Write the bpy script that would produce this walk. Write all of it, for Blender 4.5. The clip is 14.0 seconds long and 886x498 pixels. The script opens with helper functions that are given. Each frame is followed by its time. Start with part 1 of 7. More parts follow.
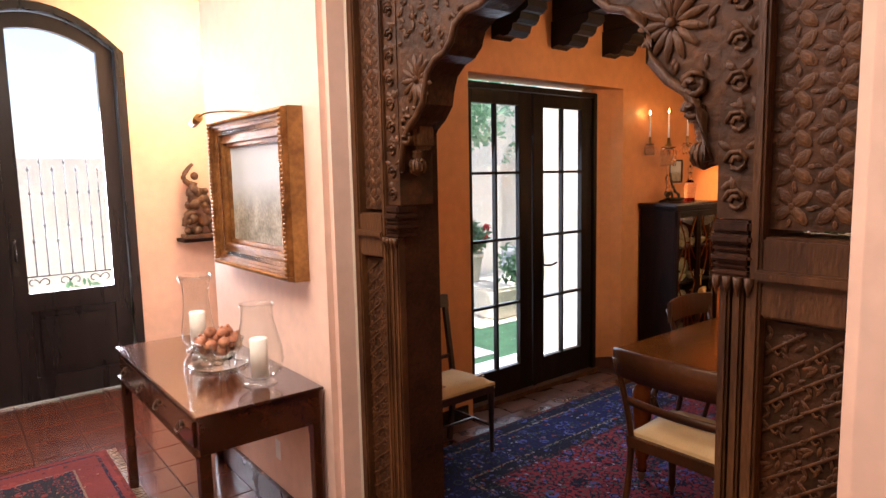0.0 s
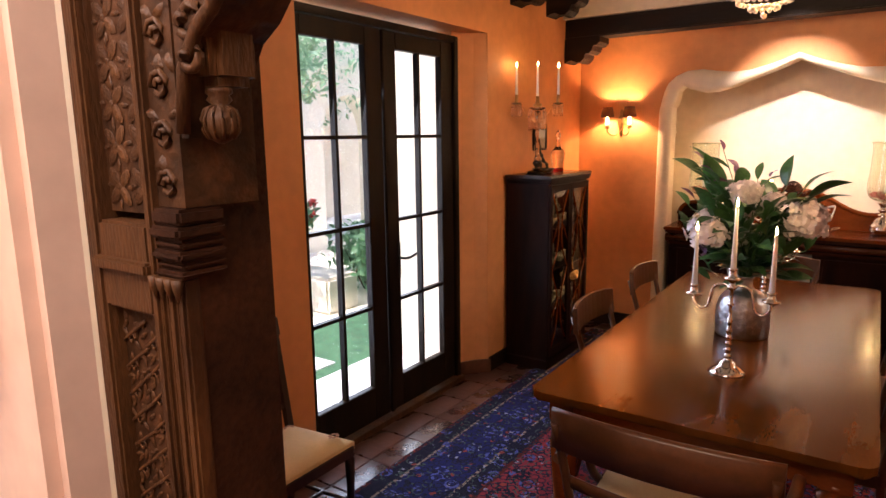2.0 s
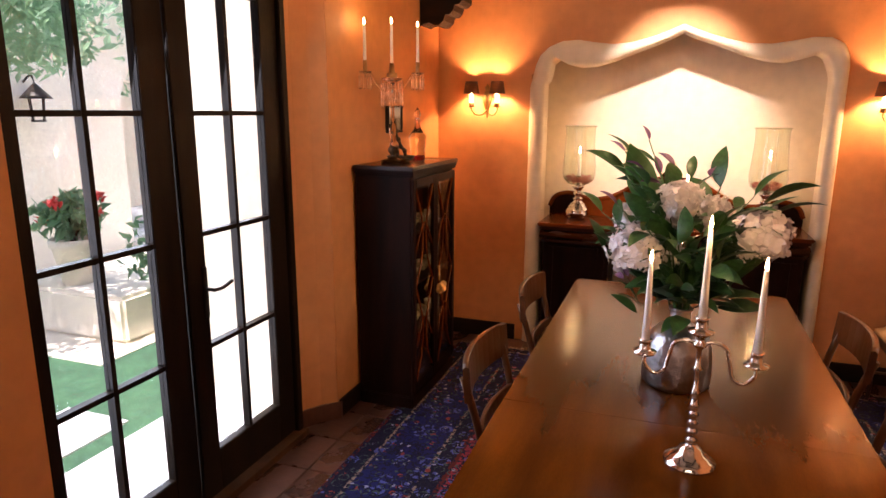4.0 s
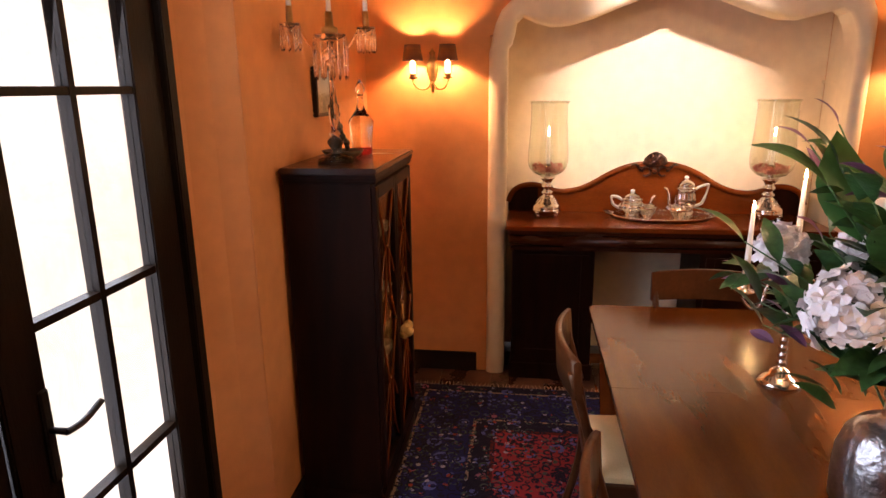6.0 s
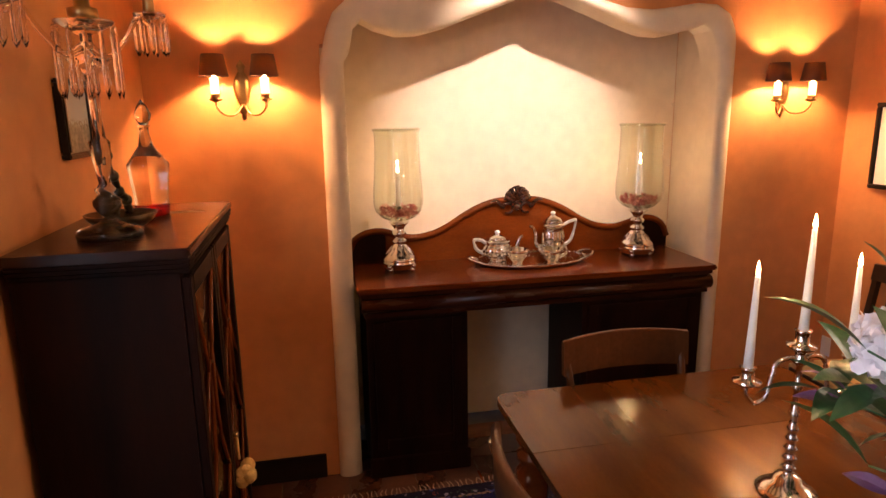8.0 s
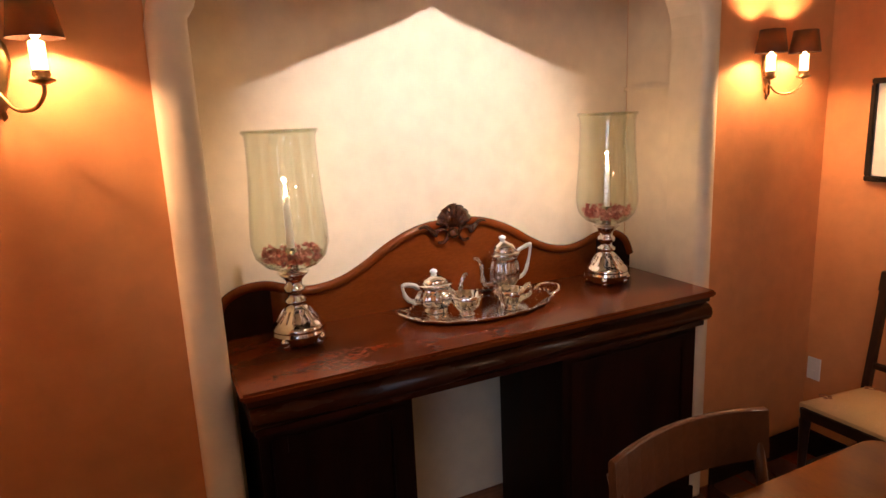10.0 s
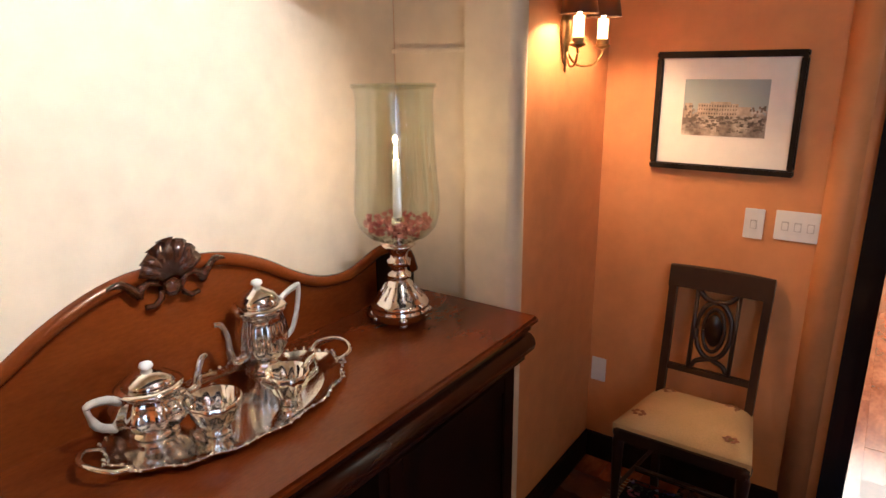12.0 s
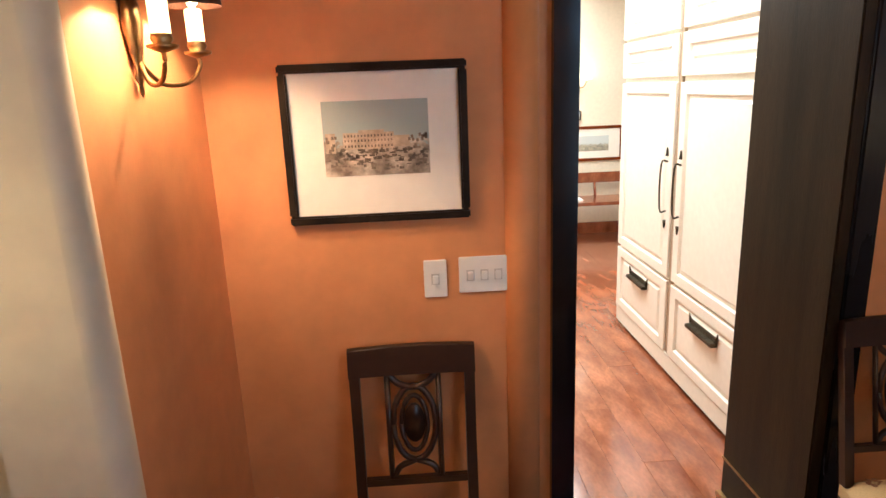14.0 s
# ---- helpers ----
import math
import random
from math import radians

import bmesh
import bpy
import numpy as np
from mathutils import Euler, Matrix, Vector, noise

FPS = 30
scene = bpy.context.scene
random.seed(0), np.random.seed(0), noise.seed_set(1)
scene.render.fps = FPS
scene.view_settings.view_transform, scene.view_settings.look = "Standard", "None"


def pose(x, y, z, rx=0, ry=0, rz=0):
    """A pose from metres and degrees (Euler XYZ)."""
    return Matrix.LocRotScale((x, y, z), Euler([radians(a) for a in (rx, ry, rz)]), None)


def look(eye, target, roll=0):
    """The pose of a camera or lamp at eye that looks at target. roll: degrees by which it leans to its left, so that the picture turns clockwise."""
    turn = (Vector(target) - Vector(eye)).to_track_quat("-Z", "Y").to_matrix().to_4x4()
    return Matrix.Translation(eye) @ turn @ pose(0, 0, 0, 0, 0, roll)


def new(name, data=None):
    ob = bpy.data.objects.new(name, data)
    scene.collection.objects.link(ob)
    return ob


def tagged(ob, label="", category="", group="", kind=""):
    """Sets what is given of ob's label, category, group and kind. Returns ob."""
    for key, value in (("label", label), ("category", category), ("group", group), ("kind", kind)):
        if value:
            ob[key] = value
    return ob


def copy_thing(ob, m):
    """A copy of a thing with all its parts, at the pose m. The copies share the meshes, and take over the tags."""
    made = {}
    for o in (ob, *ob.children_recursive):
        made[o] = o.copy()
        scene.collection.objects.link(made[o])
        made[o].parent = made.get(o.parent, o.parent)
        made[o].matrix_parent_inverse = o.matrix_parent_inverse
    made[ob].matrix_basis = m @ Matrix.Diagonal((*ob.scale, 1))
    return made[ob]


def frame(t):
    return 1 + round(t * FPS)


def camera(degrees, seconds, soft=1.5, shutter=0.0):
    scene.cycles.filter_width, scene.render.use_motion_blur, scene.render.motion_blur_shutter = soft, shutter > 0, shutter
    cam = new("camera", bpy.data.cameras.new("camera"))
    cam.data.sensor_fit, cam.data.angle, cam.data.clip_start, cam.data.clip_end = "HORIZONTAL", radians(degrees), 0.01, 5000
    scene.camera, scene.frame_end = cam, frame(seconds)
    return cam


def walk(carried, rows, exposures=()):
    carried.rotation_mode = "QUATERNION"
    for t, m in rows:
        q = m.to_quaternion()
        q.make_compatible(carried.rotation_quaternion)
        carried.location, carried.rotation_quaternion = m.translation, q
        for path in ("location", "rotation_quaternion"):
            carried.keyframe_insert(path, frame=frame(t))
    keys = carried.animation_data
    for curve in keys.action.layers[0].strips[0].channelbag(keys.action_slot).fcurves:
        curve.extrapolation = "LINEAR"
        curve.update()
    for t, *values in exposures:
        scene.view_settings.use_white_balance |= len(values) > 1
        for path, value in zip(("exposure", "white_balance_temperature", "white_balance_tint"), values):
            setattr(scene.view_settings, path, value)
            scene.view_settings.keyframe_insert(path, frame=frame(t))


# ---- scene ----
cam = camera(70.3, 14.0)
PATH = [
    (0, (-0.599, -0.497, 1.688), (0.643, 1.054, 1.457), -1.2),
    (0.5, (-0.45, -0.236, 1.663), (0.847, 1.26, 1.382), -1.0),
    (1, (-0.315, 0.007, 1.705), (1.076, 1.401, 1.358), -0.1),
    (1.5, (-0.115, 0.287, 1.708), (1.404, 1.538, 1.353), -0.3),
    (2, (0.127, 0.481, 1.697), (1.749, 1.598, 1.345), -0.8),
    (2.5, (0.361, 0.648, 1.685), (2.075, 1.615, 1.326), 0.1),
    (3, (0.579, 0.785, 1.689), (2.366, 1.599, 1.307), 0.1),
    (5.5, (1.692, 1.545, 1.73), (3.578, 1.998, 1.245), 0.2),
    (6, (1.931, 1.787, 1.699), (3.851, 2.046, 1.201), -0.6),
    (6.5, (2.107, 1.854, 1.707), (4.04, 1.945, 1.203), -1.0),
    (7, (2.333, 1.919, 1.71), (4.268, 1.829, 1.216), -0.5),
    (7.5, (2.541, 1.978, 1.717), (4.469, 1.726, 1.255), 0.4),
    (8, (2.752, 2.061, 1.69), (4.668, 1.666, 1.263), -0.9),
    (10.5, (4.034, 2.067, 1.641), (5.718, 1.075, 1.214), -2.2),
    (11, (4.272, 1.984, 1.659), (5.836, 0.815, 1.227), -1.9),
    (11.5, (4.446, 1.84, 1.657), (5.835, 0.48, 1.183), -1.8),
    (12, (4.606, 1.745, 1.659), (5.721, 0.181, 1.102), -0.6),
    (12.5, (4.825, 1.605, 1.636), (5.614, -0.124, 1.072), -0.4),
    (13, (4.985, 1.461, 1.612), (5.469, -0.409, 1.077), -1.4),
    (13.5, (5.055, 1.290, 1.626), (5.244, -0.617, 1.113), -2.4),
    (14, (5.015, 1.045, 1.632), (4.919, -0.888, 1.135), -2.3),
]
EXPOSURE = [(0, 1.25, 6500, 20), (3, 1.35, 6800, 26), (6.5, 1.22, 7200, 28), (8, 0.99, 7300, 29), (10.4, 0.83, 6050, 16), (11.5, 0.89, 5600, 11), (14, 0.97, 5050, 3)]
walk(cam, [(t, look(eye, target, roll)) for t, eye, target, roll in PATH], EXPOSURE)

# ---- world, sun, lamps ----
world = bpy.data.worlds.new("world")
scene.world = world
world.use_nodes = True
wn = world.node_tree
sky = wn.nodes.new("ShaderNodeTexSky")
sky.sky_type, sky.sun_disc = "NISHITA", False
sky.sun_elevation, sky.sun_rotation = radians(68), radians(267)
wn.links.new(sky.outputs[0], wn.nodes["Background"].inputs[0])
wn.nodes["Background"].inputs[1].default_value = 0.15


def lamp(name, kind, at, energy, color, size=0.1, target=None, spot=60, blend=0.4):
    d = bpy.data.lights.new(name, kind)
    d.energy, d.color = energy, color
    if kind == "AREA":
        d.shape, d.size, d.size_y = "RECTANGLE", size if not isinstance(size, tuple) else size[0], size if not isinstance(size, tuple) else size[1]
    elif kind == "SUN":
        d.angle = radians(size)
    else:
        d.shadow_soft_size = size
    if kind == "SPOT":
        d.spot_size, d.spot_blend = radians(spot), blend
    ob = new(name, d)
    ob.matrix_world = look(at, target) if target else Matrix.Translation(at)
    return ob


WARM = (1.0, 0.57, 0.27)
BULB = (1.0, 0.62, 0.30)
# the sun: high, from the west, over the entry roof into the garden court
lamp("sun", "SUN", (0, 0, 8), 4.2, (1.0, 0.98, 0.93), 0.5, (0.36, 0.02, 7.07))
lamp("niche_spot", "SPOT", (4.45, 1.03, 2.66), 120, (1.0, 0.90, 0.80), 0.02, (5.9, 1.03, 1.56), 50, 0.9)
lamp("kitchen_lamp", "AREA", (4.2, -3.6, 2.6), 140, (1.0, 0.88, 0.70), (1.6, 4.6), (4.2, -3.6, 0))
lamp("entry_lamp", "AREA", (-0.6, 1.6, 2.95), 56, (1.0, 0.88, 0.76), (1.4, 3.0), (-0.6, 1.6, 0))
lamp("corner_lamp", "POINT", (1.15, 4.4, 2.75), 26, (1.0, 0.78, 0.42), 0.06)
lamp("entry_daylight", "AREA", (0.2, 5.28, 1.7), 60, (0.85, 0.92, 1.0), (0.7, 2.0), (0.2, 3.0, 1.2))
lamp("terrace_daylight", "AREA", (2.94, 2.96, 1.3), 24, (0.66, 0.82, 1.0), (1.3, 2.1), (2.94, 0.0, 0.6))

# ---- materials ----
def surf(name, a, b, scale=3.0, rough=0.7, bump=0.1, fine=60.0, metal=0.0, stretch=(1, 1, 1), coat=0.0, vary=0.12, random=0.0, dist=0.01):
    """A material with two scales of colour change, roughness change and fine relief."""
    m = bpy.data.materials.new(name)
    m.use_nodes = True
    n, l = m.node_tree.nodes, m.node_tree.links
    p = n["Principled BSDF"]
    tc, mp = n.new("ShaderNodeTexCoord"), n.new("ShaderNodeMapping")
    mp.inputs["Scale"].default_value = stretch
    l.new(tc.outputs["Object"], mp.inputs[0])
    big, small = n.new("ShaderNodeTexNoise"), n.new("ShaderNodeTexNoise")
    big.inputs["Scale"].default_value, big.inputs["Detail"].default_value = scale, 5
    small.inputs["Scale"].default_value, small.inputs["Detail"].default_value = fine, 3
    for t in (big, small):
        l.new(mp.outputs[0], t.inputs[0])
    ramp = n.new("ShaderNodeValToRGB")
    ramp.color_ramp.elements[0].position, ramp.color_ramp.elements[1].position = 0.35, 0.68
    ramp.color_ramp.elements[0].color, ramp.color_ramp.elements[1].color = (*a, 1), (*b, 1)
    l.new(big.outputs[0], ramp.inputs[0])
    hue = n.new("ShaderNodeHueSaturation")
    l.new(ramp.outputs[0], hue.inputs["Color"])
    mr = n.new("ShaderNodeMapRange")
    mr.inputs["To Min"].default_value, mr.inputs["To Max"].default_value = 1 - vary, 1 + vary
    mr.inputs["From Min"].default_value, mr.inputs["From Max"].default_value = 0.3, 0.7
    l.new(small.outputs[0], mr.inputs[0])
    value = mr.outputs[0]
    if random:
        info, mr2, mul = n.new("ShaderNodeObjectInfo"), n.new("ShaderNodeMapRange"), n.new("ShaderNodeMath")
        mr2.inputs["To Min"].default_value, mr2.inputs["To Max"].default_value = 1 - random, 1 + random
        mul.operation = "MULTIPLY"
        l.new(info.outputs["Random"], mr2.inputs[0])
        l.new(mr2.outputs[0], mul.inputs[0]), l.new(value, mul.inputs[1])
        value = mul.outputs[0]
    l.new(value, hue.inputs["Value"])
    l.new(hue.outputs[0], p.inputs["Base Color"])
    rr = n.new("ShaderNodeMapRange")
    rr.inputs["To Min"].default_value, rr.inputs["To Max"].default_value = max(0.02, rough * 0.8), min(1, rough * 1.2)
    l.new(big.outputs[0], rr.inputs[0])
    l.new(rr.outputs[0], p.inputs["Roughness"])
    p.inputs["Metallic"].default_value = metal
    p.inputs["Coat Weight"].default_value = coat
    p.inputs["Coat Roughness"].default_value = 0.12
    if bump:
        bp, add = n.new("ShaderNodeBump"), n.new("ShaderNodeMath")
        bp.inputs["Strength"].default_value, bp.inputs["Distance"].default_value = bump, dist
        l.new(big.outputs[0], add.inputs[0]), l.new(small.outputs[0], add.inputs[1])
        l.new(add.outputs[0], bp.inputs["Height"])
        l.new(bp.outputs[0], p.inputs["Normal"])
    return m


def glow(name, color, strength):
    m = bpy.data.materials.new(name)
    m.use_nodes = True
    p = m.node_tree.nodes["Principled BSDF"]
    p.inputs["Base Color"].default_value = (*color, 1)
    p.inputs["Emission Color"].default_value = (*color, 1)
    p.inputs["Emission Strength"].default_value = strength
    return m


def clear(name, tint=(1, 1, 1), rough=0.02, alpha=0.12):
    """Thin glass: mostly clear, with gloss that grows at the edge."""
    m = bpy.data.materials.new(name)
    m.use_nodes = True
    n, l = m.node_tree.nodes, m.node_tree.links
    out = n["Material Output"]
    n.remove(n["Principled BSDF"])
    tr, gl, mix, fr, mr = (n.new(k) for k in ("ShaderNodeBsdfTransparent", "ShaderNodeBsdfGlossy", "ShaderNodeMixShader", "ShaderNodeLayerWeight", "ShaderNodeMath"))
    ma = n.new("ShaderNodeMath")
    tr.inputs[0].default_value = (*tint, 1)
    gl.inputs["Roughness"].default_value = rough
    fr.inputs[0].default_value = 0.5
    mr.operation, mr.inputs[1].default_value = "POWER", 3.6
    ma.operation, ma.inputs[1].default_value, ma.inputs[2].default_value = "MULTIPLY_ADD", 0.75, alpha * 0.3
    l.new(fr.outputs["Facing"], mr.inputs[0]), l.new(mr.outputs[0], ma.inputs[0]), l.new(ma.outputs[0], mix.inputs[0])
    l.new(tr.outputs[0], mix.inputs[1]), l.new(gl.outputs[0], mix.inputs[2]), l.new(mix.outputs[0], out.inputs[0])
    return m


PLASTER = surf("orange_plaster", (0.58, 0.236, 0.078), (0.68, 0.296, 0.110), 1.6, 0.62, 0.12, 14, vary=0.06)
PEACH = surf("peach_plaster", (0.74, 0.51, 0.39), (0.80, 0.57, 0.45), 1.6, 0.6, 0.12, 14, vary=0.05)
CREAM = surf("cream_plaster", (0.72, 0.60, 0.43), (0.78, 0.67, 0.50), 1.4, 0.6, 0.12, 14, vary=0.05)
WHITEWALL = surf("pale_wall", (0.74, 0.66, 0.52), (0.78, 0.70, 0.56), 1.2, 0.7, 0.05, 30, vary=0.04)
STUCCO = surf("garden_stucco", (0.80, 0.74, 0.62), (0.86, 0.80, 0.70), 1.5, 0.85, 0.3, 25, vary=0.08)
BEAM = surf("dark_beam_wood", (0.007, 0.0035, 0.002), (0.018, 0.009, 0.005), 3, 0.55, 0.3, 30, stretch=(4, 0.5, 4))
DOORWOOD = surf("espresso_wood", (0.008, 0.0045, 0.0025), (0.018, 0.010, 0.005), 3, 0.42, 0.1, 40, stretch=(5, 5, 0.6))
BLACKWOOD = surf("black_door_paint", (0.008, 0.007, 0.008), (0.016, 0.013, 0.013), 2, 0.28, 0.04, 30, stretch=(4, 4, 0.5))
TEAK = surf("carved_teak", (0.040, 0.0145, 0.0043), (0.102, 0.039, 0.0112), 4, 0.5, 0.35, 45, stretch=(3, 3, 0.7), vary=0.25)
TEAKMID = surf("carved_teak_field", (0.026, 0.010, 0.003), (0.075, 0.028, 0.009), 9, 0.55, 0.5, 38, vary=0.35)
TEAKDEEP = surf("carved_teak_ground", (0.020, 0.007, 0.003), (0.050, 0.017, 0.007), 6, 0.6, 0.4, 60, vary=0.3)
MAHOG = surf("mahogany", (0.085, 0.016, 0.003), (0.17, 0.036, 0.006), 1.6, 0.24, 0.0, 50, stretch=(3, 1, 3), coat=0.15, vary=0.10)
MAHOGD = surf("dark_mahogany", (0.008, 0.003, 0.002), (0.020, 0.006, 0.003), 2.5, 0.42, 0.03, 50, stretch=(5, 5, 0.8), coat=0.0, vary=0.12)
TABLEWOOD = surf("table_mahogany", (0.052, 0.014, 0.002), (0.105, 0.029, 0.003), 1.4, 0.17, 0.0, 60, stretch=(1, 5, 5), coat=0.0, vary=0.08)
CONSOLEWOOD = surf("console_mahogany", (0.024, 0.007, 0.003), (0.065, 0.018, 0.006), 1.6, 0.14, 0.0, 50, stretch=(3, 1, 3), coat=0.6, vary=0.12)
CHAIRWOOD = surf("chair_mahogany", (0.032, 0.011, 0.004), (0.085, 0.027, 0.009), 4, 0.32, 0.06, 60, coat=0.15, vary=0.15)
SIDEWOOD = surf("dark_chair_mahogany", (0.014, 0.006, 0.003), (0.040, 0.016, 0.007), 4, 0.34, 0.06, 60, coat=0.1, vary=0.15)
FABRIC = surf("cream_seat_fabric", (0.58, 0.40, 0.18), (0.68, 0.48, 0.24), 5, 0.9, 0.3, 300, vary=0.1, dist=0.002)
TILE = surf("saltillo_tile", (0.050, 0.020, 0.012), (0.115, 0.046, 0.027), 4, 0.28, 0.15, 25, vary=0.15, random=0.2, coat=0.3)
ENTRYTILE = surf("glazed_red_tile", (0.050, 0.012, 0.007), (0.10, 0.028, 0.014), 5, 0.20, 0.12, 25, vary=0.15, random=0.15, coat=0.4)
GROUT = surf("grout", (0.10, 0.075, 0.055), (0.15, 0.11, 0.08), 10, 0.85, 0.3, 80)
PLANK = surf("cherry_plank", (0.16, 0.042, 0.015), (0.33, 0.115, 0.048), 3.5, 0.17, 0.03, 30, stretch=(2.2, 1, 1), coat=0.4, vary=0.15, random=0.08)
SILVER = surf("polished_silver", (0.78, 0.74, 0.68), (0.86, 0.82, 0.76), 8, 0.12, 0.03, 80, metal=1.0, vary=0.05)
PEWTER = surf("hammered_metal", (0.34, 0.34, 0.36), (0.52, 0.52, 0.54), 18, 0.3, 0.5, 45, metal=1.0, vary=0.15)
BRASS = surf("aged_brass", (0.30, 0.18, 0.07), (0.48, 0.30, 0.12), 12, 0.32, 0.1, 60, metal=1.0)
BRONZE = surf("dark_bronze", (0.035, 0.028, 0.016), (0.09, 0.07, 0.04), 14, 0.4, 0.3, 60, metal=0.7)
IRON = surf("wrought_iron", (0.015, 0.014, 0.013), (0.035, 0.03, 0.027), 14, 0.45, 0.2, 60, metal=0.5)
GOLD = surf("gilt_frame", (0.20, 0.085, 0.025), (0.42, 0.20, 0.06), 10, 0.33, 0.35, 50, metal=0.6, vary=0.25)
GOLDSIDE = surf("worn_gilt_side", (0.22, 0.10, 0.028), (0.42, 0.21, 0.06), 6, 0.4, 0.1, 50, metal=0.35, vary=0.2)
BLACKFRAME = surf("black_frame", (0.010, 0.008, 0.007), (0.03, 0.022, 0.016), 8, 0.3, 0.15, 60)
WAX = surf("candle_wax", (0.86, 0.82, 0.73), (0.91, 0.88, 0.80), 5, 0.45, 0.02, 40, vary=0.03)
BONE = surf("aged_bone", (0.36, 0.33, 0.28), (0.50, 0.46, 0.40), 12, 0.35, 0.0, 60)
SWITCH = surf("white_plastic", (0.74, 0.73, 0.70), (0.80, 0.79, 0.76), 3, 0.35, 0.0, 40, vary=0.02)
CABINET = surf("cream_cabinet_paint", (0.80, 0.75, 0.64), (0.85, 0.80, 0.70), 2, 0.35, 0.03, 30, vary=0.03)
LEAF = surf("leaf", (0.018, 0.065, 0.020), (0.04, 0.12, 0.035), 8, 0.35, 0.2, 60, vary=0.25, random=0.2)
PETAL = surf("white_petal", (0.82, 0.76, 0.78), (0.92, 0.89, 0.90), 12, 0.6, 0.1, 50, vary=0.06)
FLAME = glow("flame", (1.0, 0.66, 0.28), 110)
GLASS = clear("window_glass", (1, 1, 1))
THINGLASS = clear("thin_clear_glass", (0.985, 0.99, 0.98), 0.02, 0.10)
VESSEL = clear("blown_glass", (0.945, 0.965, 0.925), 0.03, 0.26)
CRYSTAL = surf("crystal", (0.97, 0.94, 0.90), (1.0, 0.98, 0.95), 8, 0.04, 0.0, 40, vary=0.02)
CRYSTAL.node_tree.nodes["Principled BSDF"].inputs["Transmission Weight"].default_value = 1.0
for m_, s_ in ((BEAM, 0.2), (DOORWOOD, 0.12), (MAHOGD, 0.08), (MAHOG, 0.3), (TABLEWOOD, 0.26), (CHAIRWOOD, 0.35), (TEAK, 0.3), (TEAKDEEP, 0.15), (TEAKMID, 0.25), (BLACKWOOD, 0.35), (BLACKFRAME, 0.15)):
    m_.node_tree.nodes["Principled BSDF"].inputs["Specular IOR Level"].default_value = s_
for m_, c_ in ((TABLEWOOD, (1.0, 0.78, 0.50, 1)), (MAHOG, (1.0, 0.72, 0.45, 1)), (CHAIRWOOD, (1.0, 0.80, 0.58, 1))):  # amber varnish
    m_.node_tree.nodes["Principled BSDF"].inputs["Specular Tint"].default_value = c_
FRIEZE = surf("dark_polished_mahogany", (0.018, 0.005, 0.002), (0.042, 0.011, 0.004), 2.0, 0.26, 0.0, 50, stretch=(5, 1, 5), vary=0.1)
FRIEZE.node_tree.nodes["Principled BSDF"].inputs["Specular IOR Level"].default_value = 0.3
LINING = surf("walnut_board", (0.014, 0.0085, 0.004), (0.036, 0.022, 0.010), 2.5, 0.42, 0.08, 45, stretch=(6, 6, 0.5), vary=0.2)
LINING.node_tree.nodes["Principled BSDF"].inputs["Specular IOR Level"].default_value = 0.1
GLOSSBLACK = surf("glossy_black_paint", (0.006, 0.005, 0.005), (0.012, 0.010, 0.010), 2, 0.13, 0.05, 6, vary=0.1)


# ---- mesh helpers ----
def box(bm, x0, x1, y0, y1, z0, z1, bevel=0.0):
    r = bmesh.ops.create_cube(bm, size=1)
    vs = r["verts"]
    for v in vs:
        v.co = Vector(((x0 + x1) / 2 + v.co.x * (x1 - x0), (y0 + y1) / 2 + v.co.y * (y1 - y0), (z0 + z1) / 2 + v.co.z * (z1 - z0)))
    if bevel:
        es = list({e for v in vs for e in v.link_edges})
        bmesh.ops.bevel(bm, geom=es, offset=bevel, segments=2, affect="EDGES", clamp_overlap=True)
    return vs


def lathe(bm, profile, at=(0, 0, 0), seg=20, squash=(1, 1)):
    """Turned shape from (radius, height) pairs; ends closed where the radius is not 0."""
    rings = []
    for r, z in profile:
        rings.append([bm.verts.new((at[0] + squash[0] * r * math.cos(2 * math.pi * k / seg), at[1] + squash[1] * r * math.sin(2 * math.pi * k / seg), at[2] + z)) for k in range(seg)])
    for a, b in zip(rings, rings[1:]):
        for k in range(seg):
            f = bm.faces.new((a[k], a[(k + 1) % seg], b[(k + 1) % seg], b[k]))
            f.smooth = True
    (ra, za), (rb, zb) = profile[0], profile[-1]
    if len(profile) > 3 and abs(za - zb) < 0.006 and abs(ra - rb) < 0.008 and ra > 0.002:
        if ra == rb:
            return bm
        for k in range(seg):
            bm.faces.new((rings[-1][k], rings[-1][(k + 1) % seg], rings[0][(k + 1) % seg], rings[0][k]))
        return bm
    for ring, flip in ((rings[0], True), (rings[-1], False)):
        if (ring[0].co - ring[seg // 2].co).length > 1e-4:
            bm.faces.new(ring[::-1] if flip else ring)
    return bm


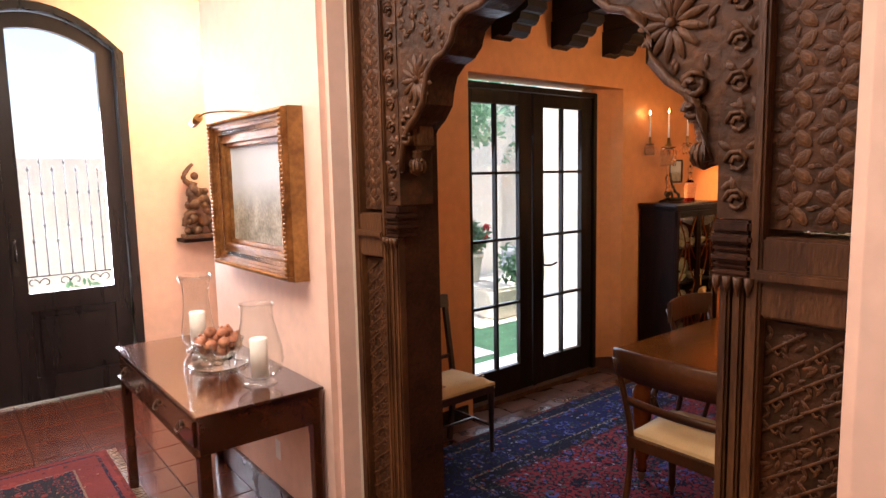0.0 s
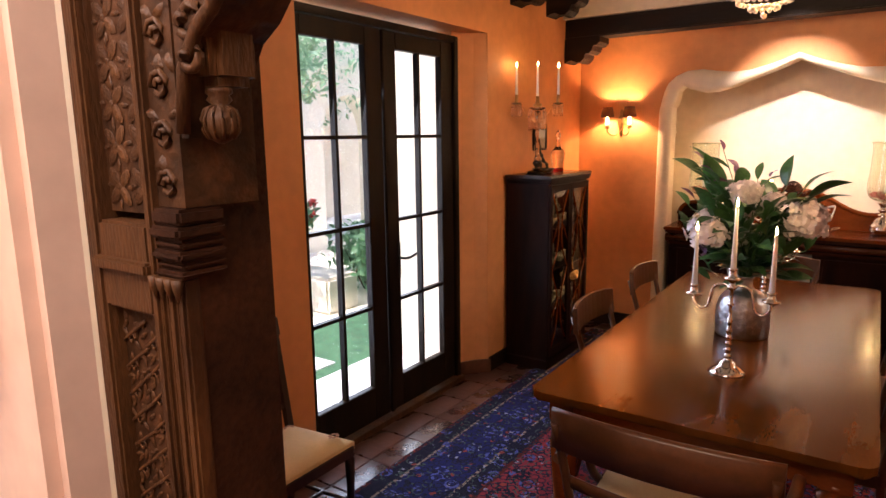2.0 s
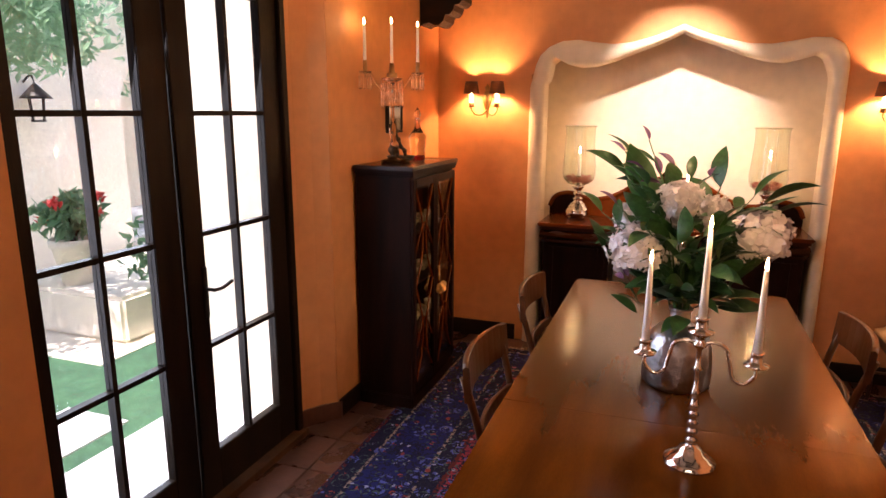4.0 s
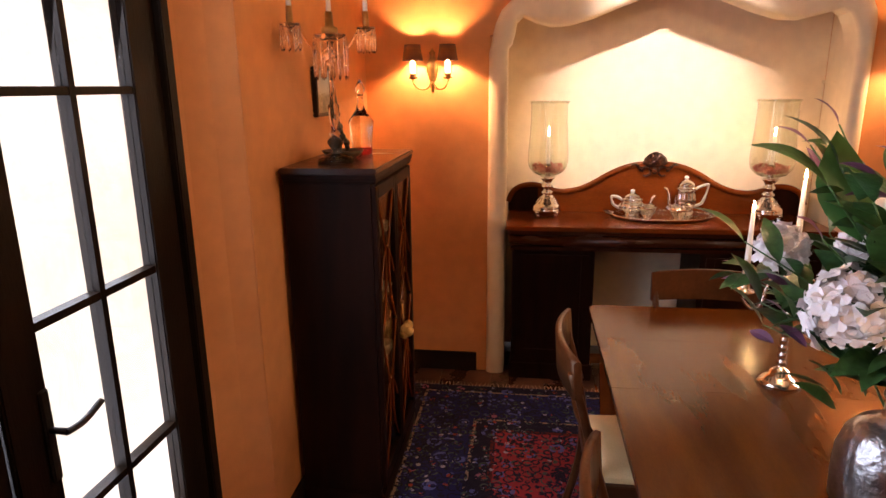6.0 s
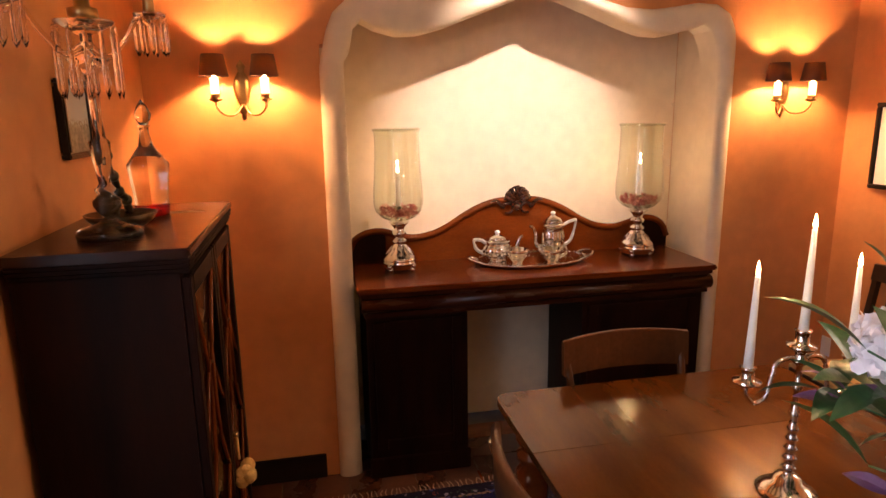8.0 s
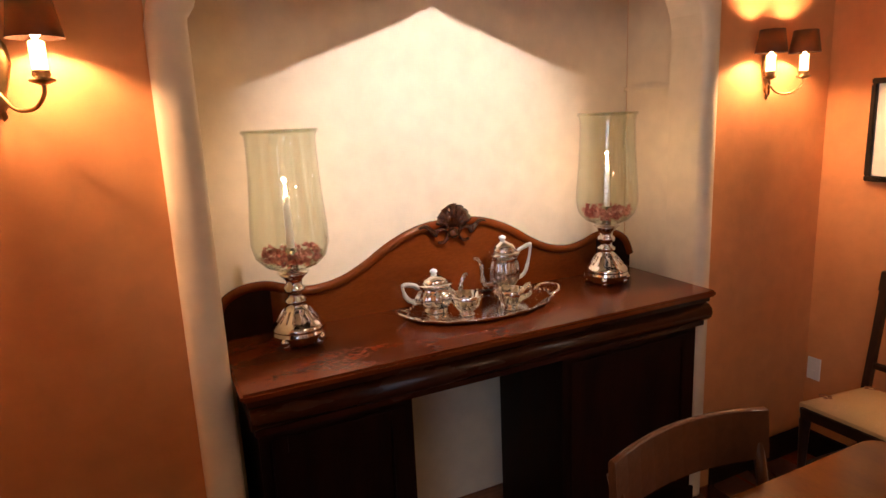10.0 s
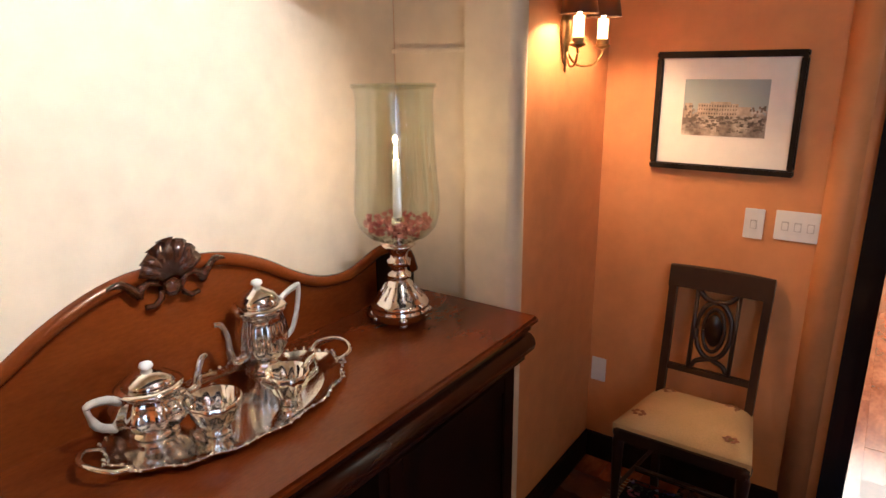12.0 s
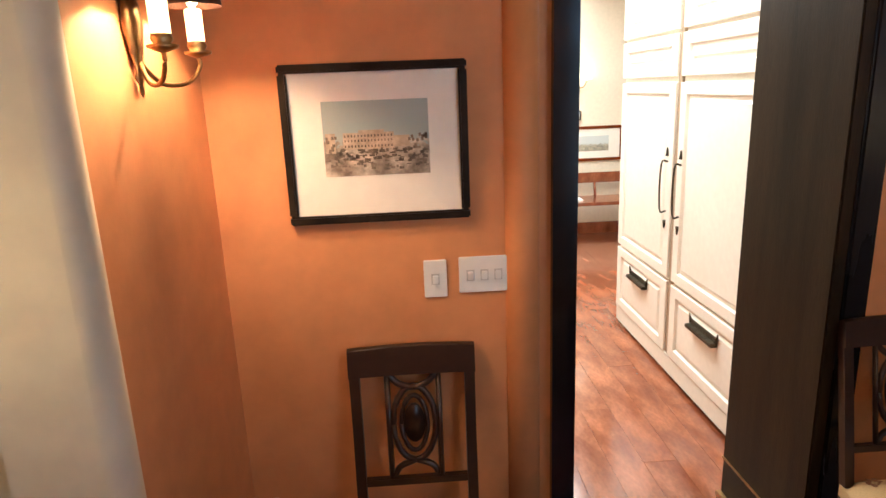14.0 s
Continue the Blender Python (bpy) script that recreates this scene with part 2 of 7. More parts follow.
def tube(bm, pts, r, seg=8, r1=None, flat=1.0):
    """A round bar along points; r1: the radius at its end."""
    pts = [Vector(p) for p in pts]
    up = Vector((0, 0, 1))
    rings = []
    for i, p in enumerate(pts):
        d = (pts[min(i + 1, len(pts) - 1)] - pts[max(i - 1, 0)]).normalized()
        side = d.cross(up if abs(d.z) < 0.95 else Vector((0, 1, 0))).normalized()
        top = side.cross(d).normalized()
        rad = r if r1 is None else r + (r1 - r) * i / (len(pts) - 1)
        rings.append([bm.verts.new(p + side * rad * math.cos(a) + top * rad * flat * math.sin(a)) for a in (2 * math.pi * k / seg for k in range(seg))])
    for a, b in zip(rings, rings[1:]):
        for k in range(seg):
            f = bm.faces.new((a[k], a[(k + 1) % seg], b[(k + 1) % seg], b[k]))
            f.smooth = True
    bm.faces.new(rings[0][::-1]), bm.faces.new(rings[-1])


def bend(pts, n=6):
    """A smooth line through points (Catmull-Rom)."""
    pts = [Vector(p) for p in pts]
    q = [2 * pts[0] - pts[1], *pts, 2 * pts[-1] - pts[-2]]
    out = []
    for i in range(1, len(q) - 2):
        for k in range(n):
            t = k / n
            out.append(0.5 * (2 * q[i] + (q[i + 1] - q[i - 1]) * t + (2 * q[i - 1] - 5 * q[i] + 4 * q[i + 1] - q[i + 2]) * t * t + (3 * q[i] - q[i - 1] - 3 * q[i + 1] + q[i + 2]) * t ** 3))
    return out + [pts[-1]]


def slab(bm, outline, axis, a, b):
    """An outline extruded along an axis from a to b. The outline's pairs run along the other two axes in order."""
    def at(u, v, w):
        return {"x": (w, u, v), "y": (u, w, v), "z": (u, v, w)}[axis]
    lo = [bm.verts.new(at(u, v, a)) for u, v in outline]
    hi = [bm.verts.new(at(u, v, b)) for u, v in outline]
    fs = [bm.faces.new(lo), bm.faces.new(hi[::-1])]
    for k in range(len(lo)):
        j = (k + 1) % len(lo)
        fs.append(bm.faces.new((lo[k], hi[k], hi[j], lo[j])))
    bmesh.ops.recalc_face_normals(bm, faces=fs)
    return lo + hi


def ball(bm, at, r, seg=12, rings=8, squash=1.0):
    pr = [(r * math.sin(math.pi * k / rings), -r * squash * math.cos(math.pi * k / rings)) for k in range(rings + 1)]
    pr[0], pr[-1] = (1e-5, pr[0][1]), (1e-5, pr[-1][1])
    lathe(bm, pr, at, seg)


def part(name, bm, material, parent=None, label="", kind=""):
    bmesh.ops.recalc_face_normals(bm, faces=bm.faces)
    me = bpy.data.meshes.new(name)
    bm.to_mesh(me)
    bm.free()
    me.materials.append(material)
    ob = new(name, me)
    if parent is not None:
        ob.parent = parent
    tagged(ob, label=label, kind=kind)
    return ob


def thing(name, at, label, category, group="", rz=0):
    e = new(name)
    e.matrix_world = pose(*at, 0, 0, rz)
    e.empty_display_size = 0.1
    return tagged(e, label, category, group)


def boxes(*bs, bevel=0.0):
    bm = bmesh.new()
    for b in bs:
        box(bm, *b, bevel=bevel)
    return bm


def structure(name, bm, material, label=""):
    return part(name, bm, material, None, label, "structure")


# ---- the setting ----
# dining room: x 0.97 to 5.52, y -0.61 to 2.70; entry west of x 0.64; kitchen hall south of y -1.08
CEIL = 2.95
structure("subfloor", boxes((-3.2, 1.42, -8.2, 5.35, -0.12, -0.032), (1.42, 6.4, -8.2, 2.951, -0.12, -0.032)), GROUT, "grey-brown grout between the floor tiles")
structure("wall_arch", boxes((0.64, 0.97, -2.6, -0.08, 0, 3.1), (0.64, 0.97, 1.80, 3.22, 0, 3.1), (0.64, 0.97, -0.08, 1.80, 2.72, 3.1), bevel=0.03), PEACH, "peach hand-trowelled plaster wall with rounded edges")
structure("wall_north", boxes((0.97, 2.20, 2.70, 2.95, 0, 3.1), (3.90, 6.2, 2.70, 2.95, 0, 3.1), (2.20, 3.90, 2.70, 2.95, 2.37, 3.1)), PLASTER, "burnt-orange plaster wall")
bm = bmesh.new()
slab(bm, [(3.68, 2.95), (3.68, 2.84), (3.76, 2.82), (3.84, 2.77), (3.905, 2.699), (3.905, 2.95)], "z", 0, 2.372)
slab(bm, [(2.20, 2.95), (2.20, 2.84), (2.20, 2.82), (2.16, 2.701), (2.15, 2.95)], "z", 0, 2.372)
structure("door_reveal", bm, PLASTER, "rounded orange plaster reveal beside the garden doors")
structure("wall_east", boxes((5.52, 6.1, -0.8, 0.07, 0, 3.1), (5.52, 6.1, 2.0, 2.70, 0, 3.1), (6.0, 6.1, 0.07, 2.0, 0, 3.1), (5.52, 6.0, 0.07, 2.0, 2.75, 3.1)), PLASTER, "burnt-orange plaster wall around a niche")
structure("wall_south", boxes((4.60, 6.1, -1.08, -0.61, 0, 3.1), (0.97, 3.79, -1.08, -0.61, 0, 3.1), (3.79, 4.60, -1.08, -0.61, 2.35, 3.1)), PLASTER, "burnt-orange plaster wall")
structure("ceiling_dining", boxes((0.97, 5.52, -0.61, 2.70, CEIL, CEIL + 0.1)), CREAM, "cream plaster ceiling")
structure("ceiling_soffit", boxes((5.12, 5.52, -0.61, 2.70, 2.62, CEIL)), CREAM, "cream plaster soffit over the dark beam")

# plastered niche with an ogee head
NICHE_HEAD = [(0.146, 0.0), (0.146, 1.88), (0.149, 1.915), (0.157, 1.955), (0.172, 1.995), (0.196, 2.040), (0.235, 2.065), (0.30, 2.045), (0.40, 2.022), (0.50, 2.028), (0.62, 2.065), (0.75, 2.115), (0.87, 2.160), (0.95, 2.188), (1.02, 2.222),
              (1.09, 2.188), (1.18, 2.152), (1.32, 2.102), (1.45, 2.052), (1.57, 2.020), (1.67, 2.015), (1.76, 2.038), (1.825, 2.070), (1.860, 2.040), (1.872, 1.97), (1.885, 1.925), (1.903, 1.905), (1.905, 1.88), (1.905, 0.0)]
NICHE_RIM = [(0.069, 0.0), (0.069, 1.88), (0.069, 1.94), (0.069, 1.99), (0.078, 2.05), (0.108, 2.115), (0.18, 2.155), (0.28, 2.160), (0.39, 2.142), (0.50, 2.128), (0.63, 2.135), (0.75, 2.165), (0.86, 2.200), (0.94, 2.232), (1.02, 2.266),
             (1.10, 2.232), (1.19, 2.200), (1.33, 2.165), (1.45, 2.155), (1.57, 2.170), (1.68, 2.190), (1.79, 2.185), (1.88, 2.150), (1.94, 2.095), (1.97, 2.03), (1.985, 1.97), (1.995, 1.92), (2.005, 1.88), (2.01, 0.0)]
bm = bmesh.new()
slab(bm, [(0.06, 2.76), (0.06, 1.97)] + [(y, z + 0.004) for y, z in NICHE_HEAD if z > 1.96] + [(2.01, 1.97), (2.01, 2.76)], "x", 5.521, 5.66)
structure("niche_header", bm, PLASTER, "orange plaster over the ogee head of the niche")
# the rounded plaster band: a soft profile carried from its outer to its inner line
bm = bmesh.new()
rows = []
for (yi, zi), (yo, zo) in zip(NICHE_HEAD, NICHE_RIM):
    rows.append([bm.verts.new((x, yo + (yi - yo) * u, zo + (zi - zo) * u)) for u, x in ((0.0, 5.530), (0.0, 5.508), (0.06, 5.497), (0.2, 5.488), (0.45, 5.484), (0.7, 5.487), (0.9, 5.497), (1.0, 5.514), (1.0, 5.662))])
for p_, q_ in zip(rows, rows[1:]):
    for k in range(8):
        bm.faces.new((p_[k], p_[k + 1], q_[k + 1], q_[k])).smooth = k < 7
structure("niche_surround", bm, CREAM, "raised cream plaster band around the niche")
for b_ in ((5.98, 6.0, 0.08, 1.99, 0, 2.75), (5.6602, 5.98, 0.055, 0.0776, 0, 2.6), (5.6602, 5.98, 1.9924, 2.015, 0, 2.6), (5.662, 5.98, 0.078, 1.992, 2.6, 2.74), (5.6605, 5.98, 0.078, 0.094, 1.70, 1.715), (5.6605, 5.98, 1.976, 1.992, 1.70, 1.715)):
    structure("niche_lining", boxes(b_), CREAM, "cream plaster inside of the niche")

# other rooms, closed round
structure("wall_entry_north", boxes((0.665, 1.42, 5.1, 5.35, 0, 3.2), (-3.2, -0.605, 5.1, 5.35, 0, 3.2), (-0.605, 0.665, 5.101, 5.35, 3.03, 3.2)), PEACH, "peach plaster wall of the entry hall")
bm = bmesh.new()
slab(bm, [(-0.605, 3.03), (-0.605, 2.66)] + [(0.03 + 0.635 * k / 8, 3.025 - 0.34 * (k / 8) ** 2) for k in range(-8, 9)] + [(0.665, 2.66), (0.665, 3.03)], "y", 5.102, 5.35)
structure("wall_entry_arch", bm, PEACH, "peach plaster arch over the entry door")
structure("wall_entry_side", boxes((1.32, 1.42, 3.22, 5.1, 0, 3.2), (0.972, 1.42, 2.955, 3.22, 0, 3.2)), PEACH, "peach plaster wall of the entry hall")
structure("wall_entry_west", boxes((-3.3, -3.2, -2.6, 5.35, 0, 3.2), (-3.2, 0.64, -2.7, -2.6, 0, 3.2)), PEACH, "peach plaster wall of the entry hall")
structure("ceiling_entry", boxes((-3.3, 0.97, -2.7, 5.35, 3.2, 3.3), (0.97, 1.42, 2.955, 5.35, 3.2, 3.3)), CREAM, "cream plaster ceiling of the entry")
structure("wall_kitchen", boxes((2.9, 3.0, -4.2, -1.08, 0, 2.9), (6.3, 6.4, -8.0, -1.08, 0, 2.9), (0.5, 6.3, -8.1, -8.0, 0, 2.9), (0.5, 0.6, -8.0, -4.2, 0, 2.9), (0.6, 3.0, -4.3, -4.2, 0, 2.9), (6.1, 6.3, -1.2, -1.08, 0, 2.9)), WHITEWALL, "pale cream kitchen wall")
structure("ceiling_kitchen", boxes((0.5, 6.4, -8.1, -1.08, 2.9, 3.0)), WHITEWALL, "white kitchen ceiling")


# ---- garden doors ----
def garden_doors():
    door = thing("door_1", (2.94, 2.83, 0), "pair of closed dark-stained french doors with divided glass", "", "", 0)
    door["kind"] = "structure"
    def at(b):
        return (b[0] - 2.94, b[1] - 2.94, b[2] - 2.83, b[3] - 2.83, b[4], b[5])
    part("door_frame", boxes(at((2.205, 2.245, 2.79, 2.90, 0, 2.33)), at((3.64, 3.685, 2.79, 2.90, 0, 2.33)), at((2.245, 3.64, 2.79, 2.90, 2.29, 2.33)), bevel=0.004), DOORWOOD, door)
    part("threshold", boxes(at((2.205, 3.685, 2.76, 2.95, 0.0, 0.035))), TEAK, door)
    for x0, g0, g1, x1 in ((2.245, 2.325, 2.790, 2.925), (2.945, 3.055, 3.510, 3.64)):
        leaf = part("door_leaf", boxes(at((x0, g0, 2.81, 2.855, 0.04, 2.285)), at((g1, x1, 2.81, 2.855, 0.04, 2.285)), at((g0, g1, 2.81, 2.855, 0.04, 0.245)), at((g0, g1, 2.81, 2.855, 2.19, 2.285)), bevel=0.004), DOORWOOD, door)
        gm = (g0 + g1) / 2
        rows = [0.245, 0.725, 1.212, 1.70, 2.19]
        part("muntin", boxes(at((gm - 0.010, gm + 0.010, 2.815, 2.85, 0.245, 2.19))), DOORWOOD, leaf)
        for z in rows[1:-1]:
            part("muntin", boxes(at((g0, g1, 2.817, 2.848, z - 0.010, z + 0.010))), DOORWOOD, leaf)
        for a, b in ((g0, gm - 0.010), (gm + 0.010, g1)):
            for z0, z1 in zip(rows, rows[1:]):
                pane = part("pane", boxes(at((a, b, 2.830, 2.834, z0 + 0.01, z1 - 0.01))), GLASS, leaf)
                pane.visible_shadow = False
    part("astragal", boxes(at((2.925, 2.955, 2.795, 2.812, 0.04, 2.285)), bevel=0.004), DOORWOOD, door)
    bm = boxes(at((3.023, 3.048, 2.80, 2.81, 0.86, 1.08)), bevel=0.003)
    tube(bm, [(3.035 - 2.94, -0.03, 0.985), (3.035 - 2.94, -0.07, 0.985)], 0.008)
    tube(bm, bend([(3.03 - 2.94, -0.07, 0.985), (3.085 - 2.94, -0.07, 0.982), (3.155 - 2.94, -0.065, 0.995)]), 0.008)
    part("door_handle", bm, IRON, door, "black iron lever handle")
    bm = bmesh.new()
    for z in (0.3, 1.3, 2.1):
        tube(bm, [(2.213 - 2.94, -0.05, z), (2.213 - 2.94, -0.05, z + 0.1)], 0.009)
    part("hinge", bm, IRON, door)


garden_doors()


# ---- dark ceiling beams with scalloped corbels ----
def corbel_outline(y, s, z, h, d):
    """Side view of a corbel that hangs from height z at a wall y and reaches out by d."""
    pts = [(y, z), (y, z - h)]
    for a, b in ((0.10, 0.93), (0.22, 0.90), (0.34, 1.0), (0.46, 1.0), (0.56, 0.86), (0.60, 0.66), (0.70, 0.66), (0.78, 0.55), (0.82, 0.36), (0.92, 0.34), (1.0, 0.22), (1.0, 0.0)):
        pts.append((y + s * d * a, z - h * b))
    return pts


def beam(x0, x1, zb, zt, h, d):
    t = thing("ceiling_beam", ((x0 + x1) / 2, 1.045, zb), "dark-stained timber ceiling beam with scalloped corbels", "beam", "ceiling beams")
    w = (x1 - x0) / 2
    part("beam_body", boxes((-w, w, -1.654, 1.654, 0, zt - zb), bevel=0.008), BEAM, t)
    for y, s in ((1.654, -1), (-1.654, 1)):
        bm = bmesh.new()
        slab(bm, corbel_outline(y, s, -0.001, h, d), "x", -w - 0.004, w + 0.004)
        c = part("corbel", bm, BEAM, t)
        c.location = (0, 0, 0)
    return t


beam(5.16, 5.36, 2.47, 2.619, 0.19, 0.30)
for x in (1.83, 2.42, 3.02, 3.62, 4.22, 4.80):
    beam(x, x + 0.17, 2.79, 2.949, 0.19, 0.34)


# ---- the carved gateway between entry and dining room ----
FLOWERS = {}


def flower_mesh(k):
    """One carved flower (0) or one of three twists of carved vine (1 to 3), on a west-facing surface."""
    if k not in FLOWERS:
        bm = bmesh.new()
        rnd = random.Random(40 + k)
        if k == 0:
            for p in range(4):
                a = radians(45 + 90 * p)
                leaf_pad(bm, Vector((0, 0.024 * math.cos(a), 0.024 * math.sin(a))), a, 0.026, 0.013, 0.016)
                leaf_pad(bm, Vector((0, 0.036 * math.cos(a + 0.785), 0.036 * math.sin(a + 0.785))), a + 0.785, 0.010, 0.005, 0.010)
            ball(bm, (-0.003, 0, 0), 0.008, 6, 4)
        else:
            for j in range(9):
                leaf_pad(bm, Vector((0, rnd.uniform(-0.062, 0.062), rnd.uniform(-0.055, 0.055))), rnd.uniform(0, 6.3), rnd.uniform(0.014, 0.028), 0.008, 0.014)
            tube(bm, bend([(-0.006, -0.070, -0.035), (-0.012, 0, 0.01), (-0.006, 0.070, 0.055)], 4), 0.006, 6)
            tube(bm, [(-0.008, -0.02 + 0.022 * math.cos(a * 0.8) * (1 - a / 12), -0.02 + 0.022 * math.sin(a * 0.8) * (1 - a / 12)) for a in range(9)], 0.005, 5)
        bmesh.ops.recalc_face_normals(bm, faces=bm.faces)
        FLOWERS[k] = bpy.data.meshes.new("carved_flower" if k == 0 else "carved_scroll")
        bm.to_mesh(FLOWERS[k])
        bm.free()
        FLOWERS[k].materials.append(TEAK)
    return FLOWERS[k]


def gateway():
    g = thing("carved_gateway", (0.86, 0.85, 0), "antique carved teak gateway with a lobed arch", "archway")
    X, Y = 0.86, 0.85
    def B(x0, x1, y0, y1, z0, z1):
        return (x0 - X, x1 - X, y0 - Y, y1 - Y, z0, z1)
    # left and right sides mirror each other about y = 0.845
    for s, name in ((1, "north"), (-1, "south")):
        def S(a, b):
            return (0.845 + s * a, 0.845 + s * b) if s > 0 else (0.845 - b, 0.845 - a)
        yi, ya, yb, yo = 0.63, 0.73, 0.90, 0.945
        # frame members of the side
        bm = bmesh.new()
        for b in ((0.755, 0.97, *S(yb, yo), 0, 2.72), (0.755, 0.97, *S(ya - 0.025, ya), 0, 2.72), (0.765, 0.93, *S(ya, yb), 0.0, 0.28), (0.758, 0.93, *S(ya, yb), 1.37, 1.545), (0.758, 0.93, *S(ya, yb), 2.62, 2.72)):
            box(bm, *B(*b), bevel=0.006)
        part("side_frame", bm, TEAK, g)
        part("moulding", boxes(B(0.742, 0.765, *S(ya - 0.01, yb + 0.01), 1.45, 1.475), bevel=0.005), TEAK, g)
        part("moulding", boxes(B(0.748, 0.765, *S(ya, yb), 0.28, 0.30), bevel=0.005), TEAK, g)
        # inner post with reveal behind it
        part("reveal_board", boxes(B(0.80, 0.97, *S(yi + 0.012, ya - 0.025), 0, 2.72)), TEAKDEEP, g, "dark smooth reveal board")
        for k in range(3):
            a = yi + 0.006 + k * 0.03
            y0, y1 = S(a, a + 0.024)
            part("reed", boxes(B(0.762, 0.80, y0, y1, 0, 1.455), bevel=0.006), TEAK, g)
        # capital: rings with small leaf drops
        bm = bmesh.new()
        for z0, z1, o in ((1.455, 1.468, 0.012), (1.470, 1.485, 0.0), (1.487, 1.505, 0.016), (1.507, 1.524, 0.002), (1.526, 1.548, 0.018), (1.55, 1.578, 0.006)):
            y0, y1 = S(yi - 0.01, ya - 0.026)
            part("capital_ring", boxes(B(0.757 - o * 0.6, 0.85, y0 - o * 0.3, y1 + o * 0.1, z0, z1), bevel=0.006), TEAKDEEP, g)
        for k in range(4):
            y = 0.845 + s * (yi + 0.006 + k * 0.024)
            lathe(bm, [(0.0005, -0.045), (0.009, -0.02), (0.011, 0.0)], (0.752 - X, y - Y, 1.455), 8)
        part("capital_leaves", bm, TEAK, g, "small hanging leaf points")
        # carved panels: recessed ground with raised flowers or diagonal scrolls
        for z0, z1, kind in ((0.30, 1.36, "scroll"), (1.56, 2.61, "flower")):
            y0, y1 = S(ya, yb)
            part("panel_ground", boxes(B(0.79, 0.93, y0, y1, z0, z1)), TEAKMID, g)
            bm = bmesh.new()
            w = y1 - y0
            rnd = random.Random(11 + int(z0 * 10) + s)
            bm.free()
            if kind == "flower":
                n = int((z1 - z0) / 0.078)
                for k in range(n):
                    for c in (0.26, 0.74):
                        o = new("carved_flower", flower_mesh(0))
                        o.parent = g
                        o.matrix_local = pose(0.788 - X, y0 - Y + w * c, z0 + 0.05 + k * (z1 - z0 - 0.06) / (n - 0.4), rnd.uniform(-9, 9), 0, 0) @ Matrix.Diagonal((0.34, 0.98, 0.98, 1.0))
            else:
                n = 17
                for k in range(2 * n):
                    q, k = k // n, k % n
                    o = new("carved_scroll", flower_mesh(1 + (k + q) % 3))
                    o.parent = g
                    o.matrix_local = pose(0.788 - X, y0 - Y + w * (0.26 + 0.48 * q), z0 + 0.07 + k * (z1 - z0 - 0.12) / (n - 1), rnd.uniform(-4, 4), 0, 0) @ Matrix.Diagonal((0.34, -0.60, 0.66, 1.0))
        # narrow carved strip beside the arch, above the capital
        bm = bmesh.new()
        box(bm, *B(0.772, 0.93, *S(0.622, ya - 0.026), 1.58, 2.719))
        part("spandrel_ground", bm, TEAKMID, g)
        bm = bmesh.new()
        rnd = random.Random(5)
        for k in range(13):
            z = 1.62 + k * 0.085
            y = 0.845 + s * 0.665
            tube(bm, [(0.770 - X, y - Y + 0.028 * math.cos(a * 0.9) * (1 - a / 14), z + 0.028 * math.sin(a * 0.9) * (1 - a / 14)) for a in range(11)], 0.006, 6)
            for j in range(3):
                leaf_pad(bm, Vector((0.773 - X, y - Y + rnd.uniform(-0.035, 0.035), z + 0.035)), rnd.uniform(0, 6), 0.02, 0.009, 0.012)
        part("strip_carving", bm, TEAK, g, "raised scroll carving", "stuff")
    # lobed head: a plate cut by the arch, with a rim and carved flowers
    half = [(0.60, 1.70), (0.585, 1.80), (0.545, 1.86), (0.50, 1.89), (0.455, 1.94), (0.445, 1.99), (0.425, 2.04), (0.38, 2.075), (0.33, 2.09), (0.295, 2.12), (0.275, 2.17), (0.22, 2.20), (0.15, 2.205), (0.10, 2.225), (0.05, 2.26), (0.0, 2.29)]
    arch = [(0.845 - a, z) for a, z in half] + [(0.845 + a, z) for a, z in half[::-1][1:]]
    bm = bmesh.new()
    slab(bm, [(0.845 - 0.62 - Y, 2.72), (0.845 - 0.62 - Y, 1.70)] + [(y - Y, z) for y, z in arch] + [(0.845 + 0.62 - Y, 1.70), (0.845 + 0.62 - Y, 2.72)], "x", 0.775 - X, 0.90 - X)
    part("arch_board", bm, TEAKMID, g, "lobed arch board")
    bm = bmesh.new()
    tube(bm, [(0.765 - X, y - Y, z + 0.008) for y, z in arch], 0.013, 6)
    part("arch_rim", bm, TEAK, g)
    bm = bmesh.new()
    rnd = random.Random(3)
    for s in (1, -1):
        cy, cz = 0.845 + s * 0.50, 2.03
        for k in range(13):
            a = k * 2 * math.pi / 13
            leaf_pad(bm, Vector((0.770 - X, cy - Y + 0.052 * math.cos(a), cz + 0.052 * math.sin(a))), a, 0.040, 0.011, 0.012)
        ball(bm, (0.768 - X, cy - Y, cz), 0.014, 8, 5)
        for k in range(330):
            y, z = 0.845 + s * rnd.uniform(0.0, 0.6), rnd.uniform(1.9, 2.70)
            lim = np.interp(abs(y - 0.845), [a for a, _ in half[::-1]], [b for _, b in half[::-1]])
            if z > lim + 0.04 and (abs(y - cy) > 0.095 or abs(z - cz) > 0.095):
                leaf_pad(bm, Vector((0.772 - X, y - Y, z)), rnd.uniform(0, 6.28), rnd.uniform(0.012, 0.020), 0.007, 0.009)
    part("arch_carving", bm, TEAK, g, "raised leaf and rosette carving", "stuff")
